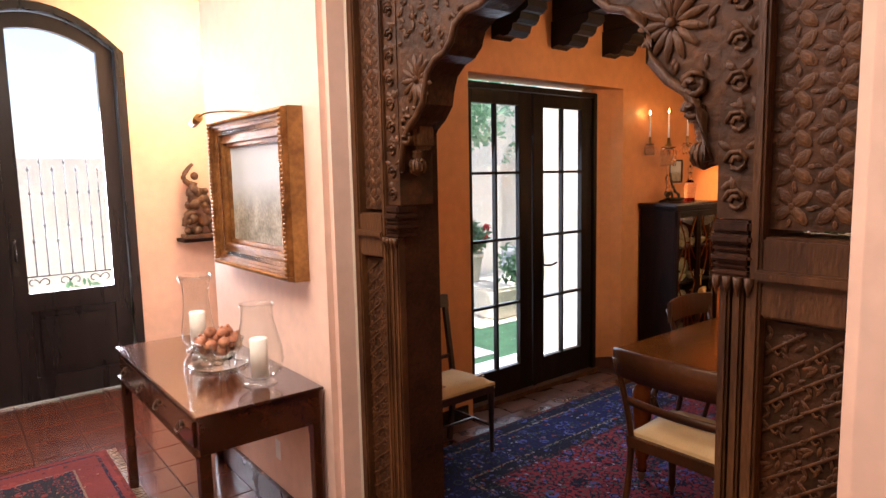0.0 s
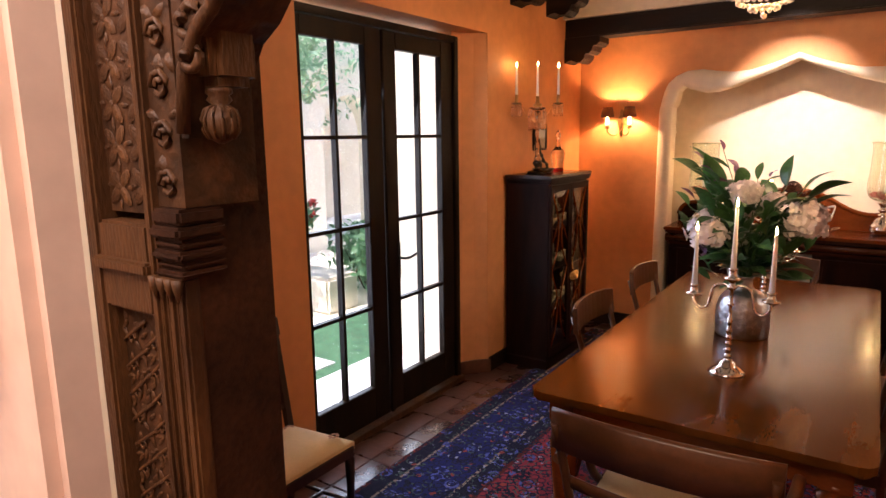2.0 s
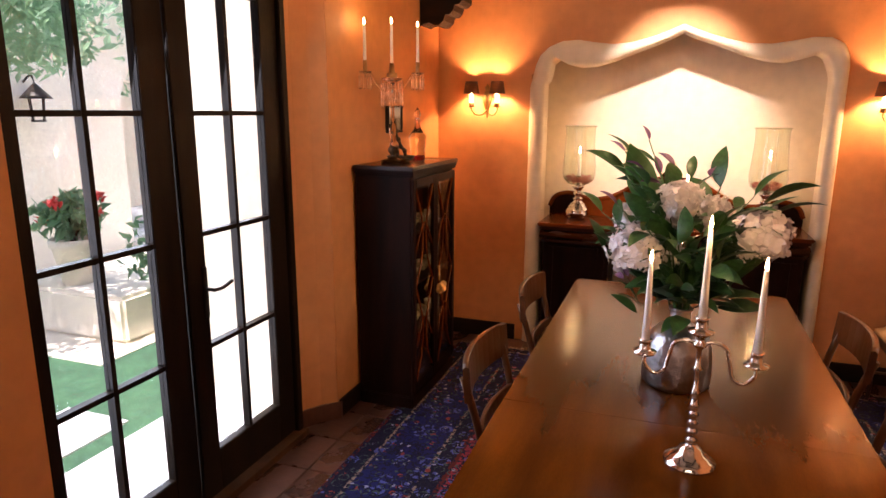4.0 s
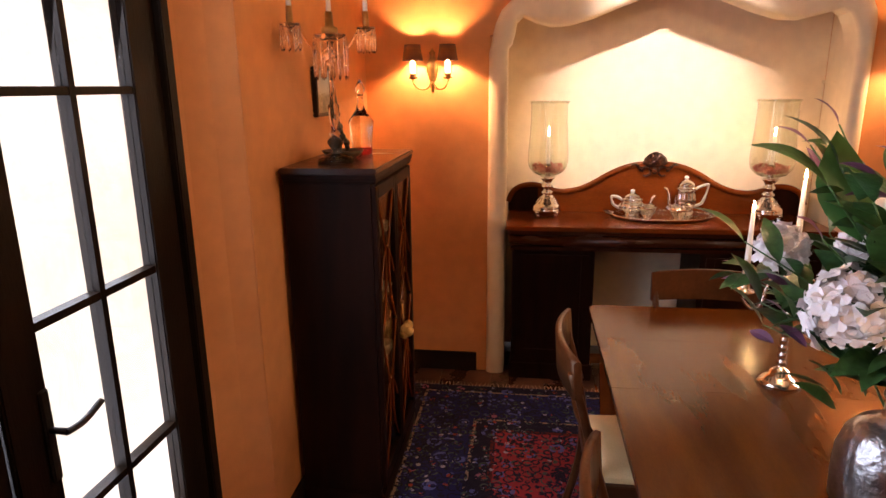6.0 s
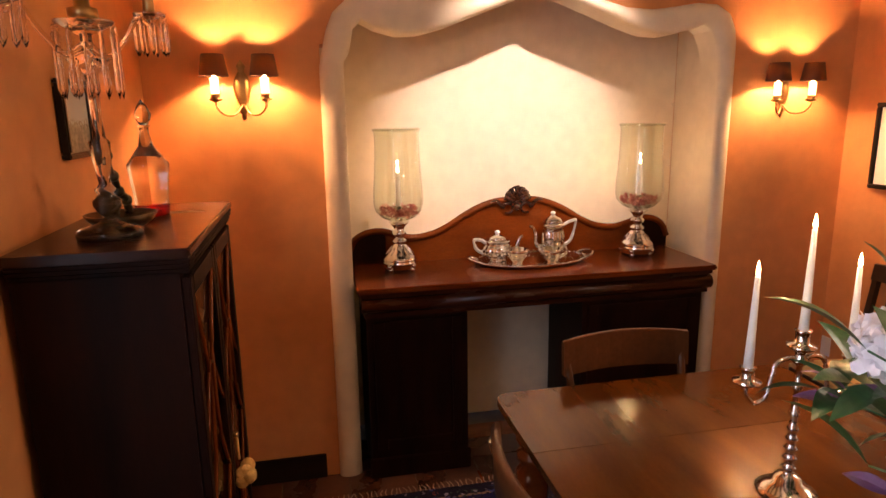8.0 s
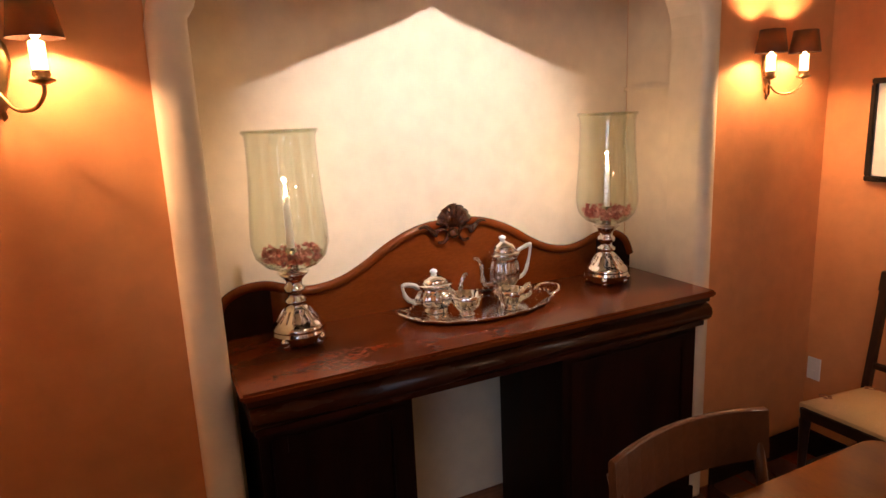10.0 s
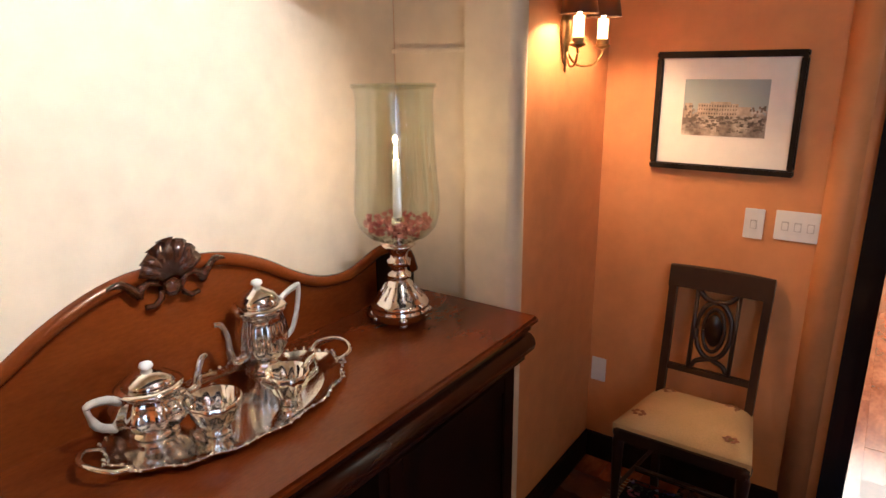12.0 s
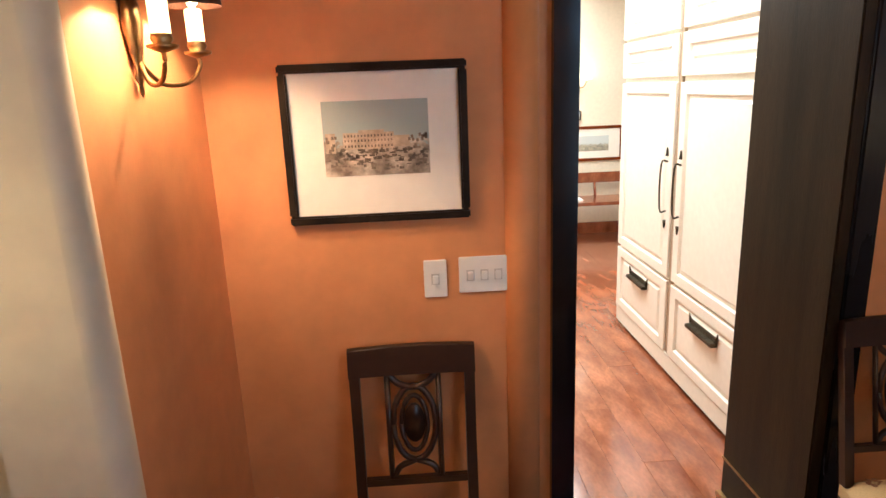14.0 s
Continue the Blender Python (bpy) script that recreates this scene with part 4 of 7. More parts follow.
def hurricane(y, x=5.71, label=""):
    t = thing("hurricane_lamp", (x, y, 0.94), label, "candle holder", "hurricane candle holders on the sideboard")
    bm = bmesh.new()
    lathe(bm, [(0.03, 0.012), (0.068, 0.012), (0.074, 0.018), (0.080, 0.028), (0.085, 0.038), (0.086, 0.046), (0.082, 0.050), (0.084, 0.056), (0.083, 0.064), (0.077, 0.072), (0.070, 0.077), (0.064, 0.086), (0.050, 0.101), (0.038, 0.118), (0.033, 0.126), (0.024, 0.132), (0.034, 0.139), (0.035, 0.148),
               (0.023, 0.156), (0.022, 0.168), (0.033, 0.176), (0.034, 0.189), (0.024, 0.197), (0.026, 0.212), (0.037, 0.224), (0.050, 0.236), (0.001, 0.236)], seg=36)
    part("stem", bm, SILVER, t, "turned silver stem")
    bm = bmesh.new()
    for k in range(16):
        a = k * math.pi / 8
        tube(bm, [(r * math.cos(a), r * math.sin(a), z) for r, z in ((0.067, 0.083), (0.053, 0.0985), (0.040, 0.116))], 0.0028, 5)
    part("fluting", bm, SILVER, t, "raised flutes on the foot", "stuff")
    for k in range(4):
        a = math.pi / 4 + k * math.pi / 2
        bm = bmesh.new()
        ball(bm, (0.072 * math.cos(a), 0.072 * math.sin(a), 0.0125), 0.0125, 8, 6)
        ball(bm, (0.080 * math.cos(a), 0.080 * math.sin(a), 0.030), 0.014, 8, 6)
        part("foot", bm, SILVER, t)
    bm = bmesh.new()
    out = [(0.044, 0.245), (0.084, 0.262), (0.110, 0.29), (0.120, 0.33), (0.119, 0.38), (0.113, 0.45), (0.107, 0.55), (0.105, 0.63), (0.106, 0.652), (0.110, 0.668), (0.111, 0.675)]
    lathe(bm, out + [(r - 0.003, z) for r, z in out[::-1]], seg=32)
    g = part("shade", bm, VESSEL, t, "clear blown-glass hurricane shade")
    g.visible_shadow = False
    bm = bmesh.new()
    tube(bm, [(0.109 * math.cos(a), 0.109 * math.sin(a), 0.671) for a in (2 * math.pi * k / 32 for k in range(33))], 0.0065, 6)
    r = part("rim", bm, VESSEL, g, "thick glass rim")
    r.visible_shadow = False
    rnd = random.Random(int(y * 100))
    bm = bmesh.new()
    for k in range(210):
        a, d = rnd.uniform(0, 6.28), 0.094 * math.sqrt(rnd.random())
        z = 0.262 + rnd.uniform(0, 0.038) + (0.012 if d > 0.06 else 0)
        m = pose(d * math.cos(a), d * math.sin(a), z, rnd.uniform(-60, 60), rnd.uniform(-60, 60), rnd.uniform(0, 360))
        ring = [bm.verts.new(m @ Vector((0.010 * u, 0.009 * v, 0.004 * (u * u + v * v)))) for u, v in ((-1, 0), (-0.4, 0.8), (0.6, 0.8), (1, 0), (0.5, -0.8), (-0.5, -0.7))]
        mid = bm.verts.new(m @ Vector((0, 0, -0.004)))
        for i in range(6):
            bm.faces.new((ring[i], ring[(i + 1) % 6], mid))
    part("petals", bm, ROSE, t, "dried pink rose petals", "stuff")
    bm = bmesh.new()
    lathe(bm, [(0.018, 0.24), (0.018, 0.315), (0.012, 0.315), (0.012, 0.30), (0.001, 0.30)], seg=14)
    part("candle_cup", bm, SILVER, t)
    candle(t, (0, 0, 0.30), 0.0125, 0.0105, 0.175)
    return t


hurricane(1.665, label="silver and glass hurricane lamp with lit candle on the sideboard")
hurricane(0.415, label="silver and glass hurricane lamp on the sideboard near the kitchen")
for y in (1.665, 0.415):
    lamp("hurricane_light", "POINT", (5.71, y, 0.94 + 0.495), 1.2, BULB, 0.008)


def tea_set():
    tray = thing("silver_tray", (5.70, 1.0, 0.941), "oval polished silver tray with a scalloped rim and two handles", "tray")
    bm = bmesh.new()
    n = 64
    def ring(r, z, wave=0.0):
        return [bm.verts.new((0.170 * r * math.cos(a) * (1 + wave * math.cos(16 * a)), 0.285 * r * math.sin(a) * (1 + wave * math.cos(16 * a)), z)) for a in (2 * math.pi * k / n for k in range(n))]
    rings = [ring(0.80, 0.004), ring(0.86, 0.008), ring(0.97, 0.017, 0.02), ring(1.0, 0.021, 0.025), ring(1.0, 0.015, 0.025), ring(0.9, 0.003), ring(0.8, 0.0)]
    for a, b in zip(rings, rings[1:]):
        for k in range(n):
            bm.faces.new((a[k], a[(k + 1) % n], b[(k + 1) % n], b[k])).smooth = True
    bm.faces.new(rings[0]), bm.faces.new(rings[-1][::-1])
    part("dish", bm, SILVER, tray)
    bm = bmesh.new()
    for k in range(72):
        a = 2 * math.pi * k / 72
        ball(bm, (0.171 * math.cos(a) * (1 + 0.025 * math.cos(16 * a)), 0.286 * math.sin(a) * (1 + 0.025 * math.cos(16 * a)), 0.020), 0.0058, 6, 4, 0.8)
    part("gadrooned_rim", bm, SILVER, tray, "beaded silver rim", "stuff")
    for s in (-1, 1):
        bm = bmesh.new()
        tube(bm, bend([(-0.05, s * 0.265, 0.018), (-0.055, s * 0.30, 0.03), (-0.02, s * 0.325, 0.038), (0.02, s * 0.325, 0.038), (0.055, s * 0.30, 0.03), (0.05, s * 0.265, 0.018)], 5), 0.006, 7)
        part("handle", bm, SILVER, tray)

    def vessel(name, at, prof, label, rz, spout=None, handle=None, lid=None, cat="teapot"):
        t = thing(name, at, label, cat, "silver tea set on the tray", rz)
        bm = bmesh.new()
        lathe(bm, prof, seg=48)
        top = max(z_ for _, z_ in prof)
        for v in bm.verts:
            lobe = 1 + 0.07 * math.cos(10 * math.atan2(v.co.y, v.co.x)) * math.sin(math.pi * min(1, max(0, v.co.z / top)))
            v.co.x, v.co.y = v.co.x * lobe, v.co.y * lobe
        part("body", bm, SILVER, t)
        if spout:
            bm = bmesh.new()
            tube(bm, bend(spout, 5), 0.013, 8, 0.006)
            part("spout", bm, SILVER, t)
        if handle:
            bm = bmesh.new()
            tube(bm, bend(handle, 3), 0.0058, 4, flat=1.5)
            part("handle", bm, BONE if lid else SILVER, t, "pale bone handle" if lid else "")
        if lid:
            bm = bmesh.new()
            lathe(bm, lid, seg=22)
            li = part("lid", bm, SILVER, t)
            z = lid[-1][1]
            bm = bmesh.new()
            lathe(bm, [(0.004, z - 0.002), (0.014, z + 0.006), (0.012, z + 0.013), (0.001, z + 0.018)], seg=12)
            part("finial", bm, SWITCH, li, "pale knob")

    z = 0.946
    vessel("coffee_pot", (5.79, 0.85, z), [(0.001, 0.0), (0.043, 0.0), (0.046, 0.006), (0.035, 0.015), (0.030, 0.027), (0.046, 0.040), (0.058, 0.064), (0.061, 0.095), (0.057, 0.124), (0.051, 0.144), (0.060, 0.155), (0.066, 0.162), (0.062, 0.169), (0.050, 0.171), (0.001, 0.171)], "tall lobed silver coffee pot with angular bone handle on the tray", 90,
           [(0.046, 0, 0.055), (0.080, 0, 0.052), (0.093, 0, 0.080), (0.096, 0, 0.120), (0.108, 0, 0.152), (0.128, 0, 0.160)], [(-0.056, 0, 0.155), (-0.085, 0, 0.172), (-0.122, 0, 0.182), (-0.126, 0, 0.170), (-0.116, 0, 0.120), (-0.095, 0, 0.070), (-0.056, 0, 0.052)], [(0.051, 0.170), (0.049, 0.184), (0.038, 0.198), (0.018, 0.208), (0.008, 0.216)])
    vessel("teapot", (5.755, 1.16, z), [(0.001, 0.0), (0.046, 0.0), (0.048, 0.006), (0.040, 0.013), (0.058, 0.024), (0.076, 0.044), (0.078, 0.062), (0.066, 0.080), (0.056, 0.090), (0.064, 0.098), (0.066, 0.104), (0.052, 0.107), (0.001, 0.107)], "squat lobed silver teapot with a bone handle on the tray", -90,
           [(0.065, 0, 0.045), (0.100, 0, 0.055), (0.108, 0, 0.085), (0.120, 0, 0.112), (0.134, 0, 0.116)], [(-0.060, 0, 0.092), (-0.085, 0, 0.108), (-0.118, 0, 0.112), (-0.122, 0, 0.098), (-0.108, 0, 0.062), (-0.072, 0, 0.040)], [(0.052, 0.106), (0.046, 0.120), (0.026, 0.131), (0.010, 0.138)])
    vessel("sugar_bowl", (5.645, 1.09, z), [(0.001, 0.0), (0.026, 0.0), (0.028, 0.005), (0.022, 0.012), (0.042, 0.035), (0.050, 0.06), (0.055, 0.076), (0.052, 0.077), (0.044, 0.04), (0.001, 0.018)], "open silver sugar bowl with a gilt inside", 20, None, [(0.045, 0, 0.065), (0.075, 0, 0.075), (0.07, 0, 0.04), (0.042, 0, 0.035)], None, "bowl")
    vessel("cream_jug", (5.615, 0.925, z), [(0.001, 0.0), (0.024, 0.0), (0.026, 0.005), (0.02, 0.012), (0.038, 0.035), (0.044, 0.055), (0.049, 0.075), (0.046, 0.076), (0.038, 0.04), (0.001, 0.018)], "open silver cream jug with a gilt inside", 80, [(0.035, 0, 0.055), (0.055, 0, 0.07), (0.065, 0, 0.078)], [(-0.04, 0, 0.065), (-0.07, 0, 0.085), (-0.072, 0, 0.05), (-0.04, 0, 0.035)], None, "jug")


tea_set()


# ---- glazed cabinet and what stands on it ----
def display_cabinet():
    t = thing("display_cabinet", (4.49, 2.515, 0), "tall dark mahogany cabinet with glazed tracery doors beside the garden doors", "cabinet")
    W, D = 0.345, 0.165
    for nm, bb in (("side_panel", (-W, -W + 0.025, -D, D, 0.08, 1.36)), ("side_panel", (W - 0.025, W, -D, D, 0.08, 1.36)), ("back_panel", (-W + 0.025, W - 0.025, D - 0.015, D, 0.08, 1.36)), ("bottom_panel", (-W + 0.025, W - 0.025, -D, D - 0.015, 0.08, 0.12)), ("head_rail", (-W + 0.025, W - 0.025, -D, D - 0.015, 1.28, 1.36))):
        part(nm, boxes(bb), MAHOGD, t)
    part("plinth", boxes((-W - 0.012, W + 0.012, -D - 0.012, D, 0.0, 0.08), bevel=0.006), MAHOGD, t)
    bm = boxes((-W - 0.03, W + 0.03, -D - 0.03, D + 0.005, 1.398, 1.42), bevel=0.005)
    part("top", bm, FRIEZE, t, "polished mahogany top board")
    bm = bmesh.new()
    for o_, z0, z1 in ((0.024, 1.388, 1.398), (0.018, 1.376, 1.388), (0.010, 1.366, 1.376), (0.004, 1.3605, 1.366)):
        box(bm, -W - o_, W + o_, -D - 0.021 - o_ * 0.3, D - 0.001, z0, z1 - 0.0004, bevel=0.003)
    part("cornice", bm, MAHOGD, t, "stepped dark cornice moulding")
    for z in (0.42, 0.72, 1.02):
        part("shelf", boxes((-W + 0.025, W - 0.025, -D + 0.02, D - 0.016, z, z + 0.014)), MAHOGD, t)
    for s in (-1, 1):
        a, b = (-W + 0.004, -0.002) if s < 0 else (0.002, W - 0.004)
        d = part("door", boxes((a, a + 0.035, -D - 0.02, -D - 0.001, 0.10, 1.35), (b - 0.035, b, -D - 0.02, -D - 0.001, 0.10, 1.35), (a + 0.035, b - 0.035, -D - 0.02, -D - 0.001, 0.10, 0.16), (a + 0.035, b - 0.035, -D - 0.02, -D - 0.001, 1.30, 1.35), bevel=0.003), MAHOGD, t, "glazed cabinet door")
        m, w = (a + b) / 2, (b - a) / 2 - 0.035
        bm = bmesh.new()
        y = -D - 0.014
        for z0, z1 in ((0.16, 0.73), (0.73, 1.30)):
            for q in (-1, 1):
                tube(bm, bend([(m + q * w, y, z0), (m + q * w * 0.3, y, (z0 + z1) / 2 - 0.12), (m + q * w * 0.25, y, (z0 + z1) / 2 + 0.08), (m + q * w * 0.8, y, z1 - 0.05), (m + q * w, y, z1)], 5), 0.006, 6)
            tube(bm, bend([(m - w, y, z0 + 0.2), (m, y, z0 + 0.36), (m + w, y, z0 + 0.2)], 5), 0.005, 6)
        part("tracery", bm, MAHOG, d, "curved glazing bars")
        g = part("pane", boxes((a + 0.035, b - 0.035, -D - 0.008, -D - 0.005, 0.16, 1.30)), GLASS, d)
        g.visible_shadow = False
    bm = bmesh.new()
    tube(bm, [(0.03, -D - 0.02, 0.78), (0.03, -D - 0.035, 0.78)], 0.008, 8)
    part("key", bm, BRASS, t, "brass key")
    bm = bmesh.new()
    rnd = random.Random(8)
    tube(bm, [(0.03, -D - 0.03, 0.775), (0.03, -D - 0.032, 0.70)], 0.004, 5)
    for k in range(7):
        ball(bm, (0.03 + rnd.uniform(-0.018, 0.018), -D - 0.045 + rnd.uniform(-0.012, 0.012), 0.66 + rnd.uniform(-0.03, 0.03)), 0.022, 8, 6)
    part("tassel", bm, GOLDEN, t, "golden tassel on the key")


GOLDEN = surf("golden_silk", (0.50, 0.28, 0.07), (0.70, 0.42, 0.14), 20, 0.7, 0.3, 90)
display_cabinet()

CHINA = surf("glazed_china", (0.36, 0.30, 0.14), (0.58, 0.50, 0.28), 25, 0.25, 0.05, 80, vary=0.2)
plate = None
for k, (x, z) in enumerate([(x, z) for z in (0.12, 0.434, 0.734, 1.034) for x in (-0.2, 0.0, 0.2)]):
    if plate is None:
        plate = thing("china_plate", (4.49 + x, 2.60, z + 0.004), "patterned green and cream china plate standing on a cabinet shelf", "plate", "china in the cabinet")
        bm = bmesh.new()
        lathe(bm, [(0.001, 0.0), (0.05, 0.0), (0.078, 0.010), (0.080, 0.013), (0.052, 0.005), (0.001, 0.005)], seg=20)
        o = part("dish", bm, CHINA, plate)
        o.matrix_local = pose(0, 0.0, 0.080, 80, 0, 0)
    else:
        copy_thing(plate, pose(4.49 + x, 2.60, z + 0.004))
bowl = None
for k, (x, z) in enumerate([(x, z) for z in (0.434, 0.734, 1.034) for x in (-0.22, -0.06, 0.10, 0.25)]):
    if bowl is None:
        bowl = thing("china_bowl", (4.49 + x, 2.46, z), "small pale china bowl on a cabinet shelf", "bowl", "china bowls in the cabinet")
        bm = bmesh.new()
        lathe(bm, [(0.001, 0.0), (0.02, 0.0), (0.022, 0.008), (0.040, 0.03), (0.048, 0.06), (0.045, 0.06), (0.036, 0.03), (0.001, 0.012)], seg=18)
        part("body", bm, CHINA, bowl)
    else:
        copy_thing(bowl, pose(4.49 + x, 2.46, z))


def lustre():
    """A tall crystal candelabrum with three lit candles."""
    t = thing("crystal_candelabrum", (4.30, 2.52, 1.421), "tall crystal candelabrum with prisms and lit candles on the cabinet", "candelabrum", rz=-45)
    bm = bmesh.new()
    lathe(bm, [(0.070, 0.0), (0.072, 0.006), (0.070, 0.018), (0.045, 0.026), (0.022, 0.034), (0.012, 0.046), (0.020, 0.056), (0.030, 0.072), (0.030, 0.084), (0.016, 0.098), (0.024, 0.108), (0.012, 0.122), (0.019, 0.17), (0.022, 0.215), (0.012, 0.225), (0.011, 0.30), (0.014, 0.36), (0.045, 0.39), (0.012, 0.41), (0.012, 0.44), (0.058, 0.465), (0.060, 0.47), (0.012, 0.472)], seg=14)
    s = part("stem", bm, CRYSTAL, t, "cut crystal stem and pan")
    bm = bmesh.new()
    lathe(bm, [(0.010, 0.472), (0.030, 0.475), (0.030, 0.495), (0.016, 0.50), (0.013, 0.55), (0.001, 0.55)], seg=14)
    part("collar", bm, BRASS, t, "aged brass candle collar")
    prism = []
    def prisms(cx, cy, z, r, n, ln):
        for k in range(n):
            a = 2 * math.pi * k / n
            bm = bmesh.new()
            lathe(bm, [(0.0006, 0.0), (0.0045, -0.006), (0.0012, -0.013), (0.0055, -0.02), (0.0065, -ln * 0.85), (0.0006, -ln)][::-1], (cx + r * math.cos(a), cy + r * math.sin(a), z), 6)
            part("prism", bm, CRYSTAL, t, "hanging crystal prism")
    prisms(0, 0, 0.462, 0.060, 12, 0.155)
    prisms(0, 0, 0.392, 0.036, 7, 0.08)
    for s_ in (-1, 1):
        x = s_ * 0.155
        bm = bmesh.new()
        tube(bm, bend([(0, 0, 0.43), (s_ * 0.045, 0, 0.40), (s_ * 0.09, 0, 0.44), (s_ * 0.125, 0, 0.49), (x, 0, 0.475), (x, 0, 0.49)], 5), 0.006, 8)
        lathe(bm, [(0.006, 0.485), (0.035, 0.498), (0.036, 0.502), (0.006, 0.503)], (x, 0, 0), 14)
        part("arm", bm, CRYSTAL, t, "curved crystal arm with a drip pan")
        prisms(x, 0, 0.497, 0.033, 9, 0.09)
        bm = bmesh.new()
        lathe(bm, [(0.009, 0.502), (0.013, 0.51), (0.011, 0.56), (0.001, 0.56)], (x, 0, 0), 12)
        part("collar", bm, BRASS, t, "aged brass candle collar")
        candle(t, (x, 0, 0.555), 0.0095, 0.007, 0.19)
    candle(t, (0, 0, 0.545), 0.0095, 0.007, 0.21)
    # twisted bronze branch ornament beside it
    b = thing("bronze_centrepiece", (4.43, 2.53, 1.421), "dark bronze dish with a curling branch handle", "ornament")
    bm = bmesh.new()
    lathe(bm, [(0.001, 0.0), (0.05, 0.0), (0.075, 0.02), (0.085, 0.035), (0.080, 0.035), (0.05, 0.008), (0.001, 0.006)], seg=20)
    part("dish", bm, BRONZE, b)
    bm = bmesh.new()
    tube(bm, bend([(0.07, 0, 0.03), (0.055, 0, 0.065), (0.01, 0, 0.085), (-0.02, 0, 0.12), (-0.05, 0, 0.15), (-0.065, 0, 0.20), (-0.075, 0, 0.25)], 5), 0.011, 8, 0.007)
    for z, x in ((0.09, 0.0), (0.13, -0.03), (0.18, -0.06), (0.06, 0.06)):
        ball(bm, (x, 0, z), 0.015, 8, 6)
    tube(bm, [(-0.075 - 0.035 * math.cos(a * 0.5), 0, 0.055 + 0.04 * math.sin(a * 0.5)) for a in range(-3, 9)], 0.010, 7)
    part("branch", bm, BRONZE, b, "knobbly bronze branch")
    d = thing("decanter", (4.62, 2.50, 1.421), "cut-glass decanter with a pointed stopper and a little red liqueur", "decanter")
    bm = bmesh.new()
    out = [(0.001, 0.0), (0.042, 0.0), (0.045, 0.01), (0.045, 0.05), (0.052, 0.12), (0.055, 0.14), (0.048, 0.15), (0.020, 0.19), (0.012, 0.225), (0.012, 0.24), (0.020, 0.245)]
    lathe(bm, out, seg=20)
    g = part("body", bm, CRYSTAL, d)
    g.visible_shadow = False
    bm = bmesh.new()
    lathe(bm, [(0.010, 0.245), (0.020, 0.262), (0.022, 0.275), (0.014, 0.295), (0.0008, 0.315)], seg=8)
    part("stopper", bm, CRYSTAL, d)
    bm = bmesh.new()
    lathe(bm, [(0.001, 0.004), (0.038, 0.004), (0.040, 0.03), (0.001, 0.03)], seg=18)
    part("liqueur", bm, clear("red_liqueur", (0.6, 0.05, 0.02), 0.05, 0.3), d)


lustre()


# ---- wall sconces ----
SHADE = surf("sconce_shade", (0.035, 0.014, 0.008), (0.06, 0.025, 0.012), 5, 0.6, 0.1, 40)
_n, _l = SHADE.node_tree.nodes, SHADE.node_tree.links
_t, _m = _n.new("ShaderNodeBsdfTranslucent"), _n.new("ShaderNodeMixShader")
_t.inputs[0].default_value, _m.inputs[0].default_value = (0.70, 0.34, 0.13, 1), 0.04
_l.new(_n["Principled BSDF"].outputs[0], _m.inputs[1]), _l.new(_t.outputs[0], _m.inputs[2]), _l.new(_m.outputs[0], _n["Material Output"].inputs[0])
BULBGLOW = glow("lit_bulb", (1.0, 0.70, 0.36), 30)
CANDLEGLOW = glow("lit_candle_sleeve", (1.0, 0.62, 0.26), 3.2)


def sconce(y, z, label):
    t = thing("wall_sconce", (5.52, y, z), label, "wall lamp", "pair of wall sconces")
    bm = bmesh.new()
    lathe(bm, [(0.001, -0.005), (0.010, 0.004), (0.006, 0.018), (0.018, 0.03), (0.010, 0.045), (0.020, 0.07), (0.034, 0.12), (0.030, 0.16), (0.012, 0.19), (0.018, 0.21), (0.001, 0.235)], (-0.012, 0, 0), 14, (0.45, 1))
    part("backplate", bm, BRASS, t, "aged brass backplate")
    for s in (-1, 1):
        x, yy = -0.095, s * 0.095
        bm = bmesh.new()
        tube(bm, bend([(-0.015, 0, 0.06), (-0.04, s * 0.03, 0.02), (-0.075, s * 0.07, 0.02), (x, yy, 0.05), (x, yy, 0.075)], 5), 0.0045, 7)
        lathe(bm, [(0.004, 0.068), (0.026, 0.076), (0.027, 0.081), (0.014, 0.083), (0.019, 0.090), (0.017, 0.0995), (0.001, 0.0995)], (x, yy, 0), 14)
        part("arm", bm, BRASS, t, "curved brass arm with a candle pan")
        bm = bmesh.new()
        lathe(bm, [(0.0165, 0.10), (0.0165, 0.158), (0.013, 0.161), (0.001, 0.161)], (x, yy, 0), 14)
        part("candle_sleeve", bm, CANDLEGLOW, t, "glowing candle sleeve")
        bm = bmesh.new()
        o = [(0.057, 0.166), (0.043, 0.250)]
        lathe(bm, o + [(0.0420, 0.250), (0.0560, 0.166), (0.057, 0.166)], (x, yy, 0), 20)
        shade = part("shade", bm, SHADE, t, "small dark conical shade")
        bm = bmesh.new()
        lathe(bm, [(0.001, 0.162), (0.010, 0.172), (0.011, 0.184), (0.001, 0.204)], (x, yy, 0), 10)
        bulb = part("bulb", bm, BULBGLOW, t, "small lit bulb")
        bulb.visible_shadow = False
        lamp("sconce_light", "POINT", (5.52 + x, y + yy, z + 0.205), 8.8, WARM, 0.012)
    return t


sconce(2.318, 1.672, "brass wall sconce with two dark shades beside the cabinet")
sconce(-0.21, 1.640, "brass wall sconce with two dark shades near the framed print")


# ---- pictures, switches, outlets ----
MAT_SHADOW = surf("rocker_shadow_grey", (0.50, 0.49, 0.47), (0.56, 0.55, 0.53), 5, 0.6, 0.0, 40)
MAT_BOARD = surf("picture_mount", (0.78, 0.74, 0.66), (0.82, 0.78, 0.70), 3, 0.8, 0.0, 30, vary=0.02)


